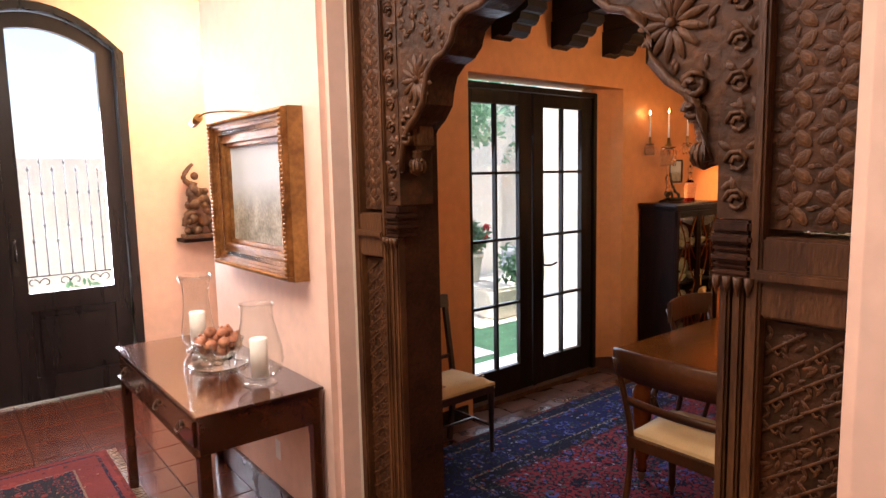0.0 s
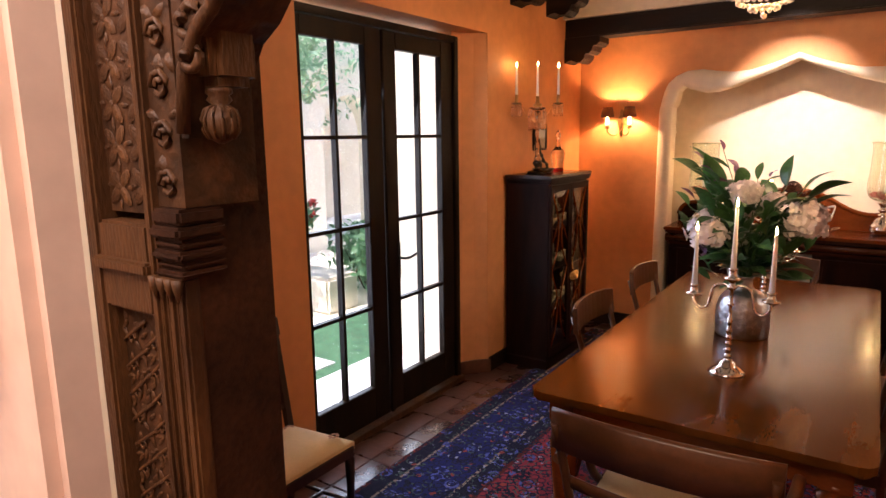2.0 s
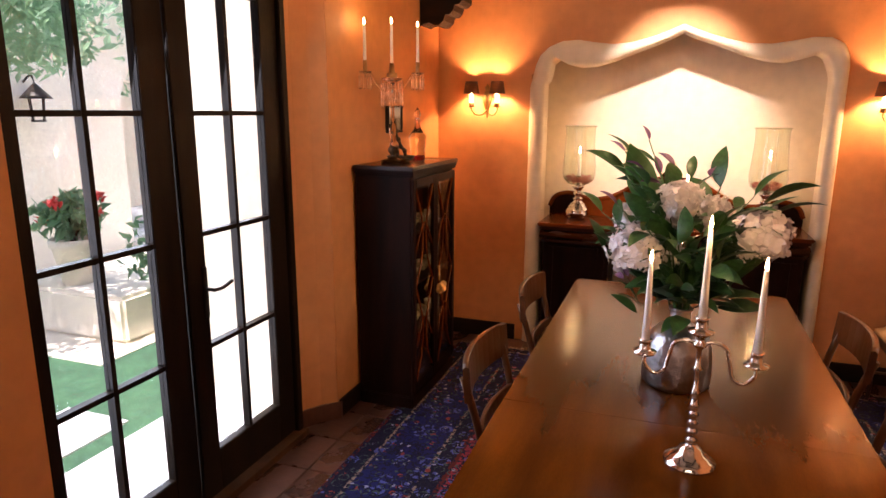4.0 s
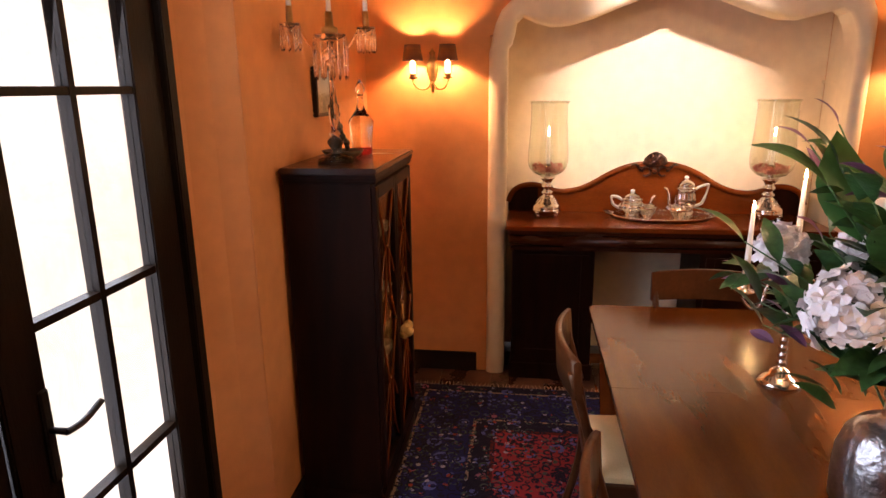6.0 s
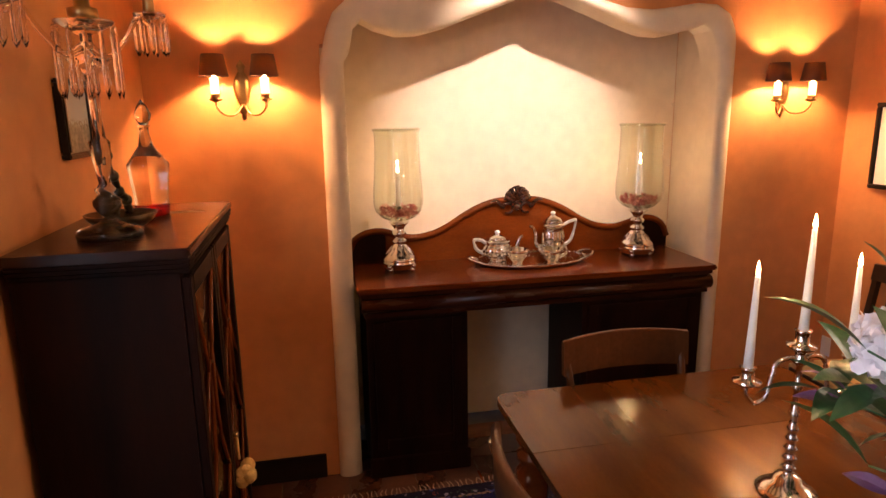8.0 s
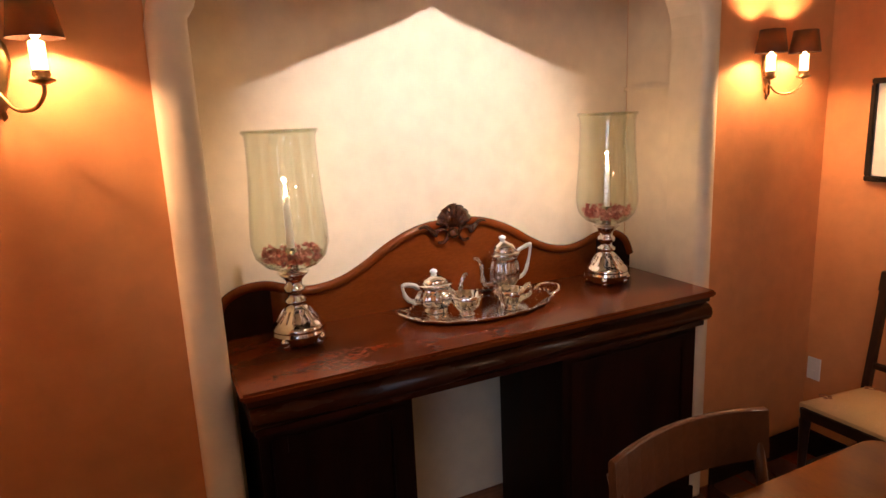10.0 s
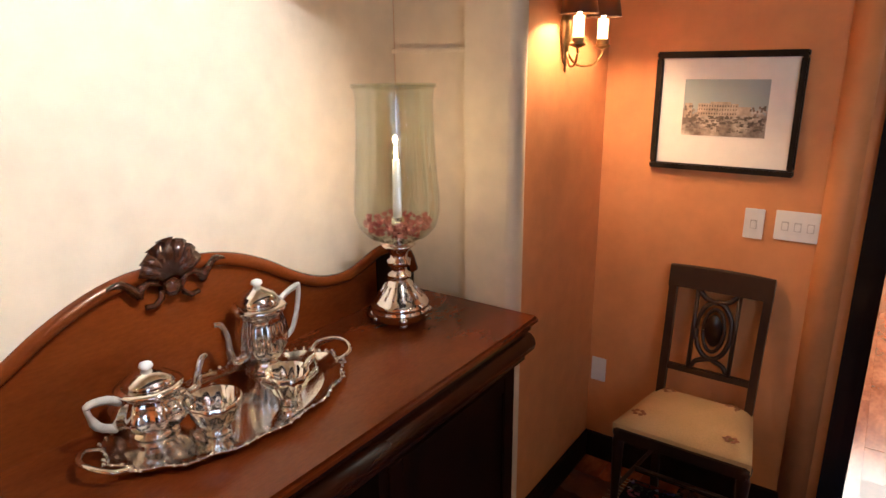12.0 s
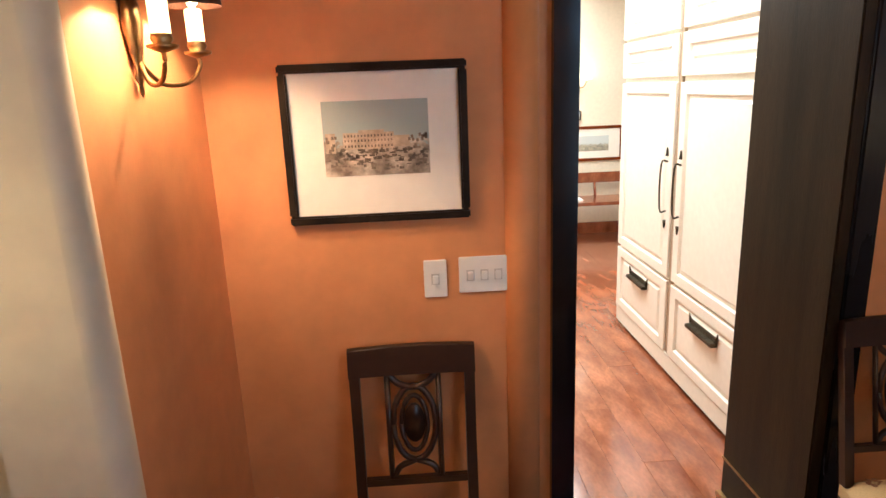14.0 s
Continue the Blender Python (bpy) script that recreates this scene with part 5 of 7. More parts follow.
def engraving_material(name, seed, dark=(0.16, 0.13, 0.10), light=(0.62, 0.55, 0.44), skyc=(0.36, 0.42, 0.40)):
    """An old tinted print: sky above, a pale building, a busy dark foreground."""
    m = surf(name, dark, light, 14, 0.7, 0.0, 70, vary=0.3)
    n, l = m.node_tree.nodes, m.node_tree.links
    tc, sep, ramp, mix, wave = n.new("ShaderNodeTexCoord"), n.new("ShaderNodeSeparateXYZ"), n.new("ShaderNodeValToRGB"), n.new("ShaderNodeMix"), n.new("ShaderNodeTexNoise")
    l.new(tc.outputs["Object"], sep.inputs[0])
    mr = n.new("ShaderNodeMapRange")
    mr.inputs["From Min"].default_value, mr.inputs["From Max"].default_value = -0.12, 0.12
    wave.inputs["Scale"].default_value = 16 + seed
    add = n.new("ShaderNodeMath")
    add.operation = "MULTIPLY_ADD"
    add.inputs[1].default_value = 0.09
    l.new(wave.outputs[0], add.inputs[0]), l.new(sep.outputs[2], add.inputs[2])
    l.new(add.outputs[0], mr.inputs[0]), l.new(mr.outputs[0], ramp.inputs[0])
    e = ramp.color_ramp.elements
    e[0].position, e[0].color = 0.62, (0, 0, 0, 1)
    e[1].position, e[1].color = 0.68, (1, 1, 1, 1)
    mix.data_type = "RGBA"
    hue = [x for x in n if x.bl_idname == "ShaderNodeHueSaturation"][0]
    l.new(ramp.outputs[0], mix.inputs[0]), l.new(hue.outputs[0], mix.inputs[6])
    mix.inputs[7].default_value = (*skyc, 1)
    l.new(mix.outputs[2], n["Principled BSDF"].inputs["Base Color"])
    return m


def framed(name, at, rz, w, h, fw, mount, frame_mat, image_mat, label, depth=0.025, iw=0, ih=0, up=0.0):
    """A framed picture on a wall; local +y points into the wall."""
    t = thing(name, at, label, "picture", "", rz)
    d = depth
    bm = bmesh.new()
    for b in ((-w / 2, w / 2, -d, 0, h / 2 - fw, h / 2), (-w / 2, w / 2, -d, 0, -h / 2, -h / 2 + fw), (-w / 2, -w / 2 + fw, -d, 0, -h / 2 + fw, h / 2 - fw), (w / 2 - fw, w / 2, -d, 0, -h / 2 + fw, h / 2 - fw)):
        box(bm, *b, bevel=0.004)
    part("frame", bm, frame_mat, t)
    if mount:
        part("mount", boxes((-w / 2 + fw, w / 2 - fw, -d * 0.45, -d * 0.3, -h / 2 + fw, h / 2 - fw)), MAT_BOARD, t, "cream mount")
    iw, ih = iw or w - 2 * fw, ih or h - 2 * fw
    o = part("print", boxes((-iw / 2, iw / 2, -d * 0.45 - 0.002, -d * 0.45 + 0.0, -ih / 2, ih / 2)), image_mat, t, "tinted engraving of buildings and a crowd" if mount else "")
    o.location = (0, 0, up)
    return t


PRINT = engraving_material("tinted_engraving", 1)
SCAPE = engraving_material("hazy_landscape", 3, (0.20, 0.19, 0.15), (0.42, 0.38, 0.28), (0.52, 0.56, 0.55))
print_1 = framed("framed_print", (5.093, -0.609, 1.498), 180, 0.472, 0.405, 0.022, True, BLACKFRAME, PRINT, "black-framed tinted engraving with cream mount above the side chair", iw=0.27, ih=0.19, up=0.015)
INK = surf("printed_ink", (0.12, 0.10, 0.08), (0.26, 0.21, 0.16), 30, 0.8, 0.0, 60)
INKPALE = surf("printed_pale_tint", (0.40, 0.32, 0.23), (0.52, 0.43, 0.32), 30, 0.8, 0.0, 60)
# the engraving: a long palace with a low wing, trees, and a busy ground of small strokes
bm = boxes((-0.085, 0.045, -0.0145, -0.0136, -0.012, 0.030), (0.045, 0.085, -0.0145, -0.0136, -0.008, 0.020), (-0.130, -0.105, -0.0145, -0.0136, -0.020, 0.030), (-0.045, 0.02, -0.0145, -0.0136, 0.030, 0.036))
part("printed_palace", bm, INKPALE, print_1, "pale printed palace front")
rnd = random.Random(31)
bm = bmesh.new()
for k in range(15):
    for z in (-0.004, 0.010, 0.022):
        x = -0.080 + k * 0.0085
        box(bm, x - 0.0018, x + 0.0018, -0.0150, -0.0146, z - 0.003, z + 0.003)
for k in range(170):
    x, z = rnd.uniform(-0.13, 0.13), -0.012 - abs(rnd.gauss(0, 0.028))
    if z > -0.076:
        w, h = rnd.uniform(0.0015, 0.007), rnd.uniform(0.001, 0.0045)
        box(bm, max(-0.132, x - w), min(0.132, x + w), -0.0150, -0.0146, z - h, z + h)
for k in range(26):
    x, z = rnd.choice((rnd.uniform(-0.128, -0.092), rnd.uniform(0.082, 0.128))), rnd.uniform(-0.012, 0.022)
    box(bm, x - 0.003, x + 0.003, -0.0152, -0.0151, z - 0.004, z + 0.004)
part("printed_strokes", bm, INK, print_1, "dark engraved windows, trees and ground", "stuff")
framed("framed_print", (1.62, 2.699, 1.66), 0, 0.40, 0.59, 0.024, True, BLACKFRAME, MAT_BOARD, "black-framed picture with a pale mount above the side chair")
framed("small_framed_print", (4.69, 2.699, 1.685), 0, 0.22, 0.21, 0.016, False, BLACKFRAME, SCAPE, "small dark-framed picture on the wall behind the candelabrum")


def plate_on_wall(name, at, rz, w, h, label, paddles=0):
    t = thing(name, at, label, "switch" if paddles else "socket", "", rz)
    part("cover_plate", boxes((-w / 2, w / 2, -0.006, 0, -h / 2, h / 2), bevel=0.002), SWITCH, t)
    for k in range(paddles):
        x = (k - (paddles - 1) / 2) * w / paddles * 0.82
        # grey sheet behind the rocker: its contact shade, put in as colour
        part("rocker_shadow", boxes((x - 0.011, x + 0.011, -0.0066, -0.006, -0.017, 0.014)), MAT_SHADOW, t, "thin grey sheet painted as shade round the rocker")
        part("rocker", boxes((x - 0.008, x + 0.008, -0.013, -0.006, -0.014, 0.010), bevel=0.002), SWITCH, t)
    if not paddles:
        for z in (-0.02, 0.02):
            part("socket_face", boxes((-0.016, 0.016, -0.0075, -0.006, z - 0.014, z + 0.014), bevel=0.0006), SWITCH, t)
    return t


plate_on_wall("light_switch", (4.957, -0.6095, 1.125), 180, 0.063, 0.106, "single white light switch beside the kitchen opening", 1)
plate_on_wall("light_switch", (4.822, -0.6095, 1.131), 180, 0.140, 0.102, "white triple light switch beside the kitchen opening", 3)
plate_on_wall("wall_outlet", (5.478, -0.6095, 0.42), 180, 0.062, 0.105, "white wall outlet low on the orange wall")
plate_on_wall("wall_outlet", (0.639, 2.42, 0.33), 90, 0.062, 0.105, "white wall outlet under the console table")


# ---- candelabra and flowers on the table ----
def candelabrum(at, rz, label):
    t = thing("silver_candelabrum", at, label, "candelabrum", "candelabra on the dining table", rz)
    bm = bmesh.new()
    pr = [(0.001, 0), (0.070, 0.0), (0.071, 0.006), (0.056, 0.014), (0.050, 0.022), (0.034, 0.030), (0.030, 0.045), (0.016, 0.052)]
    for k in range(5):
        z = 0.060 + k * 0.026
        pr += [(0.010, z), (0.018 - 0.001 * k, z + 0.008), (0.010, z + 0.016)]
    pr += [(0.008, 0.20), (0.013, 0.215), (0.007, 0.225), (0.006, 0.27), (0.014, 0.28), (0.007, 0.29), (0.007, 0.335), (0.018, 0.345), (0.020, 0.352), (0.012, 0.36), (0.012, 0.37), (0.032, 0.382), (0.034, 0.388), (0.016, 0.392), (0.016, 0.42), (0.020, 0.425), (0.001, 0.425)]
    lathe(bm, pr, seg=22)
    part("stem", bm, SILVER, t, "turned ringed silver stem")
    for s in (-1, 1):
        bm = bmesh.new()
        tube(bm, bend([(0, 0, 0.345), (s * 0.03, 0, 0.358), (s * 0.065, 0, 0.345), (s * 0.078, 0, 0.30), (s * 0.088, 0, 0.262), (s * 0.115, 0, 0.252), (s * 0.138, 0, 0.275), (s * 0.14, 0, 0.30)], 5), 0.0062, 8, 0.005)
        part("arm", bm, SILVER, t, "S-curved silver arm")
        bm = bmesh.new()
        lathe(bm, [(0.006, 0.296), (0.030, 0.306), (0.033, 0.312), (0.016, 0.316), (0.014, 0.34), (0.019, 0.346), (0.001, 0.346)], (s * 0.14, 0, 0), 18)
        part("candle_cup", bm, SILVER, t)
        candle(t, (s * 0.14, 0, 0.34), 0.0115, 0.006, 0.225, lean=(0, 0.004 * s))
    candle(t, (0, 0, 0.42), 0.0115, 0.006, 0.245)
    return t


candelabrum((2.745, 0.91, 0.7505), 90, "three-light silver candelabrum with lit white tapers near the armchair")
candelabrum((3.955, 0.95, 0.7505), 90, "three-light silver candelabrum with lit tapers behind the flowers")
for x, y in ((2.745, 0.91), (3.955, 0.95)):
    lamp("candle_light", "POINT", (x, y, 1.462), 0.9, BULB, 0.008)


def bouquet():
    pot = thing("metal_vase", (3.31, 0.95, 0.7505), "hammered bottle-shaped grey metal vase on the dining table", "vase")
    bm = bmesh.new()
    lathe(bm, [(0.001, 0), (0.112, 0.0), (0.118, 0.01), (0.120, 0.06), (0.117, 0.13), (0.104, 0.175), (0.080, 0.205), (0.045, 0.222), (0.036, 0.235), (0.034, 0.275), (0.036, 0.28), (0.030, 0.28), (0.028, 0.235), (0.001, 0.22)], seg=30)
    part("body", bm, PEWTER, pot)
    bm = bmesh.new()
    lathe(bm, [(0.0365, 0.270), (0.041, 0.275), (0.041, 0.281), (0.0365, 0.284), (0.0365, 0.270)], seg=24)
    part("lip", bm, PEWTER, pot)
    fl = thing("flower_arrangement", (3.31, 0.95, 1.031), "white hydrangeas and long dark green leaves in the metal vase", "flowers")
    rnd = random.Random(4)
    stems = bmesh.new()

    def leaf_shape(ln, w, cup=0.25):
        """A pointed leaf with a midrib fold, lying along +x."""
        vs, fs = [], []
        n = 7
        for i in range(n + 1):
            u = i / n
            half = w * math.sin(math.pi * min(1, u * 1.02)) ** 0.8 * (1 - 0.25 * u)
            z = 0.16 * ln * math.sin(u * 2.2) - 0.10 * ln * u * u
            vs += [(u * ln, -half, z + half * cup), (u * ln, 0, z), (u * ln, half, z + half * cup)]
        for i in range(n):
            a = 3 * i
            fs += [(a, a + 3, a + 4, a + 1), (a + 1, a + 4, a + 5, a + 2)]
        return vs, fs

    meshes = []
    for k, (ln, w) in enumerate(((0.135, 0.024), (0.160, 0.033), (0.115, 0.022), (0.180, 0.041))):
        me = bpy.data.meshes.new("leaf")
        vs, fs = leaf_shape(ln, w)
        me.from_pydata(vs, [], fs)
        for p in me.polygons:
            p.use_smooth = True
        me.materials.append(LEAF)
        meshes.append(me)
    purple = bpy.data.meshes.new("leaf")
    vs, fs = leaf_shape(0.085, 0.017)
    purple.from_pydata(vs, [], fs)
    purple.materials.append(surf("purple_leaf", (0.11, 0.04, 0.10), (0.24, 0.11, 0.20), 9, 0.45, 0.1, 60))

    def leaf(at, yaw, pitch, roll, k):
        o = new("leaf", meshes[k] if k >= 0 else purple)
        o.parent = fl
        o.matrix_local = Matrix.Translation(at) @ Euler((radians(roll), radians(-pitch), radians(yaw)), "XYZ").to_matrix().to_4x4()
        if k < 0:
            o["label"] = "purple-tinged slender leaf"

    # stems: direction, reach, height
    sprays = [(88, 0.27, 0.46, 5), (100, 0.30, 0.36, 4), (70, 0.26, 0.54, 5), (48, 0.22, 0.58, 4), (20, 0.34, 0.44, 5), (60, 0.38, 0.30, 5), (38, 0.38, 0.16, 5), (70, 0.32, 0.17, 4), (5, 0.40, 0.28, 5), (-20, 0.34, 0.40, 4), (-75, 0.26, 0.40, 4),
              (-95, 0.30, 0.34, 5), (-60, 0.28, 0.28, 4), (-110, 0.28, 0.20, 4), (130, 0.22, 0.30, 4), (170, 0.22, 0.26, 4), (-150, 0.24, 0.22, 4), (-130, 0.20, 0.34, 3), (45, 0.34, 0.07, 4), (10, 0.40, 0.10, 4), (-40, 0.36, 0.10, 4), (80, 0.24, 0.50, 6), (112, 0.22, 0.44, 5), (-88, 0.28, 0.38, 6), (-100, 0.24, 0.30, 5), (0, 0.18, 0.44, 5)]
    for yaw, reach, up, n in sprays:
        reach *= 0.80 if 75 < yaw % 360 < 290 else 0.95
        a = radians(yaw)
        pts = bend([(0, 0, -0.09), (0.03 * math.cos(a), 0.03 * math.sin(a), 0.02), (reach * 0.45 * math.cos(a), reach * 0.45 * math.sin(a), up * 0.62), (reach * math.cos(a), reach * math.sin(a), up)], 5)
        tube(stems, pts, 0.0035, 5, 0.002)
        for j in range(n + 3):
            u = 0.34 + 0.66 * j / (n + 2)
            p = pts[min(len(pts) - 1, int(u * (len(pts) - 1)))]
            last = j == n + 2
            tip = purple if (last and yaw in (88, 70, 48, 100, 20, -60)) else None
            side = 0 if last else (62 if j % 2 else -62)
            leaf(p, yaw + side + rnd.uniform(-18, 18), rnd.uniform(15, 60) if last else rnd.uniform(-5, 45), rnd.uniform(-40, 40), -1 if tip and rnd.random() < 0.8 else rnd.choice((0, 1, 1, 2, 3)))
    for k in range(64):
        a, q = rnd.uniform(0, 360), rnd.uniform(0.03, 0.16)
        z = rnd.uniform(-0.04, 0.34) * (1 - q * 1.1)
        leaf((q * math.cos(radians(a)), q * math.sin(radians(a)), z), a + rnd.uniform(-50, 50), rnd.uniform(-15, 60), rnd.uniform(-50, 50), rnd.choice((0, 1, 1, 2, 3)))
    for yaw, q, z in ((72, 0.20, 0.08), (60, 0.24, 0.12), (50, 0.28, 0.04), (40, 0.28, 0.16), (95, 0.10, 0.44), (110, 0.16, 0.48), (85, 0.06, 0.50), (-30, 0.12, 0.46)):
        for j in range(1):
            leaf((q * math.cos(radians(yaw)), q * math.sin(radians(yaw)), z), yaw + rnd.uniform(-45, 45), rnd.uniform(-10, 45), rnd.uniform(-40, 40), -1)
    # the low spray that leans towards the candelabrum at the far end
    pts = bend([(0.02, 0.02, -0.05), (0.10, 0.09, 0.10), (0.23, 0.20, 0.20), (0.31, 0.25, 0.17)], 6)
    tube(stems, pts, 0.0035, 5, 0.002)
    for j in range(13):
        p = pts[min(len(pts) - 1, int((0.40 + 0.60 * j / 12) * (len(pts) - 1)))]
        leaf(p, 40 + (68 if j % 2 else -68) * (j < 12) + rnd.uniform(-25, 25), rnd.uniform(-25, 30), rnd.uniform(-40, 40), rnd.choice((0, 2, 2)))
    leaf((0.27, 0.25, 0.19), 75, 20, 10, -1)
    leaf((0.25, 0.26, 0.17), 40, -5, -20, -1)
    big = bpy.data.meshes.new("large_leaf")
    vs, fs = leaf_shape(0.25, 0.060, 0.15)
    big.from_pydata(vs, [], fs)
    for p in big.polygons:
        p.use_smooth = True
    big.materials.append(surf("bright_leaf", (0.03, 0.13, 0.03), (0.06, 0.20, 0.05), 6, 0.4, 0.15, 40))
    o = new("large_leaf", big)
    o.parent = fl
    o.matrix_local = Matrix.Translation((0.02, 0.13, 0.34)) @ Euler((radians(80), radians(-70), radians(100)), "XYZ").to_matrix().to_4x4()
    o["label"] = "broad bright green leaf"
    part("stem", stems, LEAF, fl, "green stems", "stuff")

    def hydrangea(at, r, seed, tint=""):
        rr = random.Random(seed)
        bm = bmesh.new()
        for k in range(105):
            z = 1 - 1.85 * (k + 0.5) / 105
            a = k * 2.39996
            q = math.sqrt(max(0, 1 - z * z))
            d = Vector((q * math.cos(a), q * math.sin(a), z))
            lump = 1 + 0.16 * math.sin(3.1 * d.x + seed) * math.cos(2.7 * d.y - seed) + 0.10 * math.sin(5 * d.z + 2 * seed)
            c = Vector(at) + d * r * lump * rr.uniform(0.62, 1.12)
            turn = d.to_track_quat("Z", "Y").to_matrix().to_4x4() @ Matrix.Rotation(rr.uniform(-0.5, 0.5), 4, "X") @ Matrix.Rotation(rr.uniform(0, 1.5), 4, "Z")
            for p in range(4):
                m = Matrix.Translation(c) @ turn @ Matrix.Rotation(p * math.pi / 2, 4, "Z")
                s = rr.uniform(0.017, 0.026)
                pts = [(0, 0, 0), (0.5, -0.55, rr.uniform(0.0, 0.3)), (1.1, -0.5, rr.uniform(0.1, 0.6)), (1.3, 0, rr.uniform(0.0, 0.5)), (1.1, 0.5, rr.uniform(0.1, 0.6)), (0.5, 0.55, rr.uniform(0.0, 0.3))]
                bm.faces.new([bm.verts.new(m @ (Vector(v) * s)) for v in pts])
        ball(bm, at, r * 0.55, 10, 7)
        part("hydrangea_head", bm, PETAL, fl, tint or "white hydrangea head")

    hydrangea((-0.06, 0.165, 0.215), 0.082, 1)
    hydrangea((0.13, 0.06, 0.30), 0.050, 6)
    hydrangea((-0.05, -0.232, 0.285), 0.080, 2)
    hydrangea((0.05, 0.03, 0.38), 0.056, 3, "blush-white hydrangea head")
    hydrangea((0.16, -0.09, 0.32), 0.050, 4, "blush-white hydrangea head")
    hydrangea((0.12, 0.08, 0.16), 0.065, 5)
    hydrangea((0.235, 0.205, 0.275), 0.050, 7)


bouquet()


# ---- chandelier and ceiling spot ----
def chandelier():
    t = thing("crystal_chandelier", (3.30, 0.95, 2.20), "round chandelier of strung crystal balls over the dining table", "chandelier")
    bm = bmesh.new()
    prof = [(0.01, 0.0), (0.05, 0.03), (0.10, 0.06), (0.155, 0.10), (0.185, 0.15), (0.195, 0.20), (0.195, 0.25)]
    for r, z in prof:
        tube(bm, [(r * math.cos(a), r * math.sin(a), z) for a in (2 * math.pi * k / 24 for k in range(25))], 0.003, 5)
    lathe(bm, [(0.012, 0.24), (0.012, 0.72), (0.05, 0.73), (0.05, 0.749)], seg=12)
    for k in range(4):
        a = k * math.pi / 2
        tube(bm, [(0.19 * math.cos(a), 0.19 * math.sin(a), 0.25), (0.01 * math.cos(a), 0.01 * math.sin(a), 0.42)], 0.004, 5)
    part("frame", bm, BRASS, t)
    bm = bmesh.new()
    for j, (r, z) in enumerate(prof):
        n = max(1, int(2 * math.pi * r / 0.026))
        for k in range(n):
            a = 2 * math.pi * (k + 0.5 * (j % 2)) / n
            for dz in (0.0, 0.024) if j > 2 else (0.0,):
                ball(bm, ((r + 0.006) * math.cos(a), (r + 0.006) * math.sin(a), z - 0.004 + dz), 0.0115, 7, 5)
    part("crystal_balls", bm, CRYSTALBALL, t, "strings of small crystal balls", "stuff")


CRYSTALBALL = surf("crystal_beads", (0.80, 0.74, 0.62), (0.88, 0.83, 0.72), 30, 0.08, 0.1, 60, vary=0.1)
CRYSTALBALL.node_tree.nodes["Principled BSDF"].inputs["Transmission Weight"].default_value = 0.6
chandelier()
lamp("chandelier_light", "POINT", (3.30, 0.95, 2.52), 24, (1.0, 0.68, 0.38), 0.10)


def spot_fixture():
    t = thing("ceiling_spotlight", (4.42, 1.05, 2.945), "small white cylindrical spotlight aimed at the niche", "spotlight")
    bm = bmesh.new()
    lathe(bm, [(0.03, 0.0), (0.03, -0.012), (0.008, -0.015), (0.008, -0.22), (0.02, -0.225)][::-1], seg=12)
    part("mount_rod", bm, SWITCH, t)
    bm = bmesh.new()
    lathe(bm, [(0.02, 0.05), (0.032, 0.045), (0.034, -0.04), (0.030, -0.04), (0.028, 0.0), (0.001, 0.0)], seg=16)
    o = part("head", bm, SWITCH, t)
    o.matrix_local = pose(0, 0, -0.25, 0, -52, 0)


spot_fixture()


# ---- console table and what stands on it ----
def console():
    t = thing("console_table", (0.36, 2.555, 0), "polished mahogany console table with drawers against the peach wall", "table")
    W, L = 0.27, 0.68
    part("top", boxes((-W, W, -L, L, 0.785, 0.80), bevel=0.004), CONSOLEWOOD, t)
    part("carcass", boxes((-W + 0.012, W - 0.004, -L + 0.012, L - 0.012, 0.64, 0.784)), CONSOLEWOOD, t)
    for k in range(2):
        y0 = -L + 0.06 + k * (L - 0.055)
        y1 = y0 + L - 0.07
        d = part("drawer", boxes((-W + 0.002, -W + 0.012, y0, y1, 0.66, 0.765), bevel=0.003), CONSOLEWOOD, t)
        for y in (y0 + 0.14, y1 - 0.14):
            bm = bmesh.new()
            lathe(bm, [(0.001, -0.003), (0.012, -0.002), (0.012, 0.003), (0.001, 0.003)], (0, 0, 0), 10)
            for v in bm.verts:
                v.co = Vector((-W - 0.002 + v.co.z, y + v.co.x, 0.72 + v.co.y))
            tube(bm, bend([(-W - 0.004, y - 0.03, 0.715), (-W - 0.02, y - 0.02, 0.695), (-W - 0.02, y + 0.02, 0.695), (-W - 0.004, y + 0.03, 0.715)], 4), 0.003, 6)
            part("handle", bm, BRONZE, d, "dark bronze bail handle")
    part("moulding", boxes((-W - 0.002, -W + 0.012, -L + 0.012, L - 0.012, 0.632, 0.642), bevel=0.002), CONSOLEWOOD, t)
    for x in (-W + 0.03, W - 0.03):
        for y in (-L + 0.035, L - 0.035):
            part("leg", boxes((x - 0.023, x + 0.023, y - 0.023, y + 0.023, 0.0, 0.64), bevel=0.003), CONSOLEWOOD, t)
            bm = bmesh.new()
            s = 1 if y < 0 else -1
            slab(bm, [(y + s * 0.023, 0.64), (y + s * 0.095, 0.64), (y + s * 0.08, 0.61), (y + s * 0.06, 0.60), (y + s * 0.055, 0.575), (y + s * 0.03, 0.565), (y + s * 0.023, 0.54)], "x", x - 0.008, x + 0.008)
            part("bracket", bm, CONSOLEWOOD, t)


console()


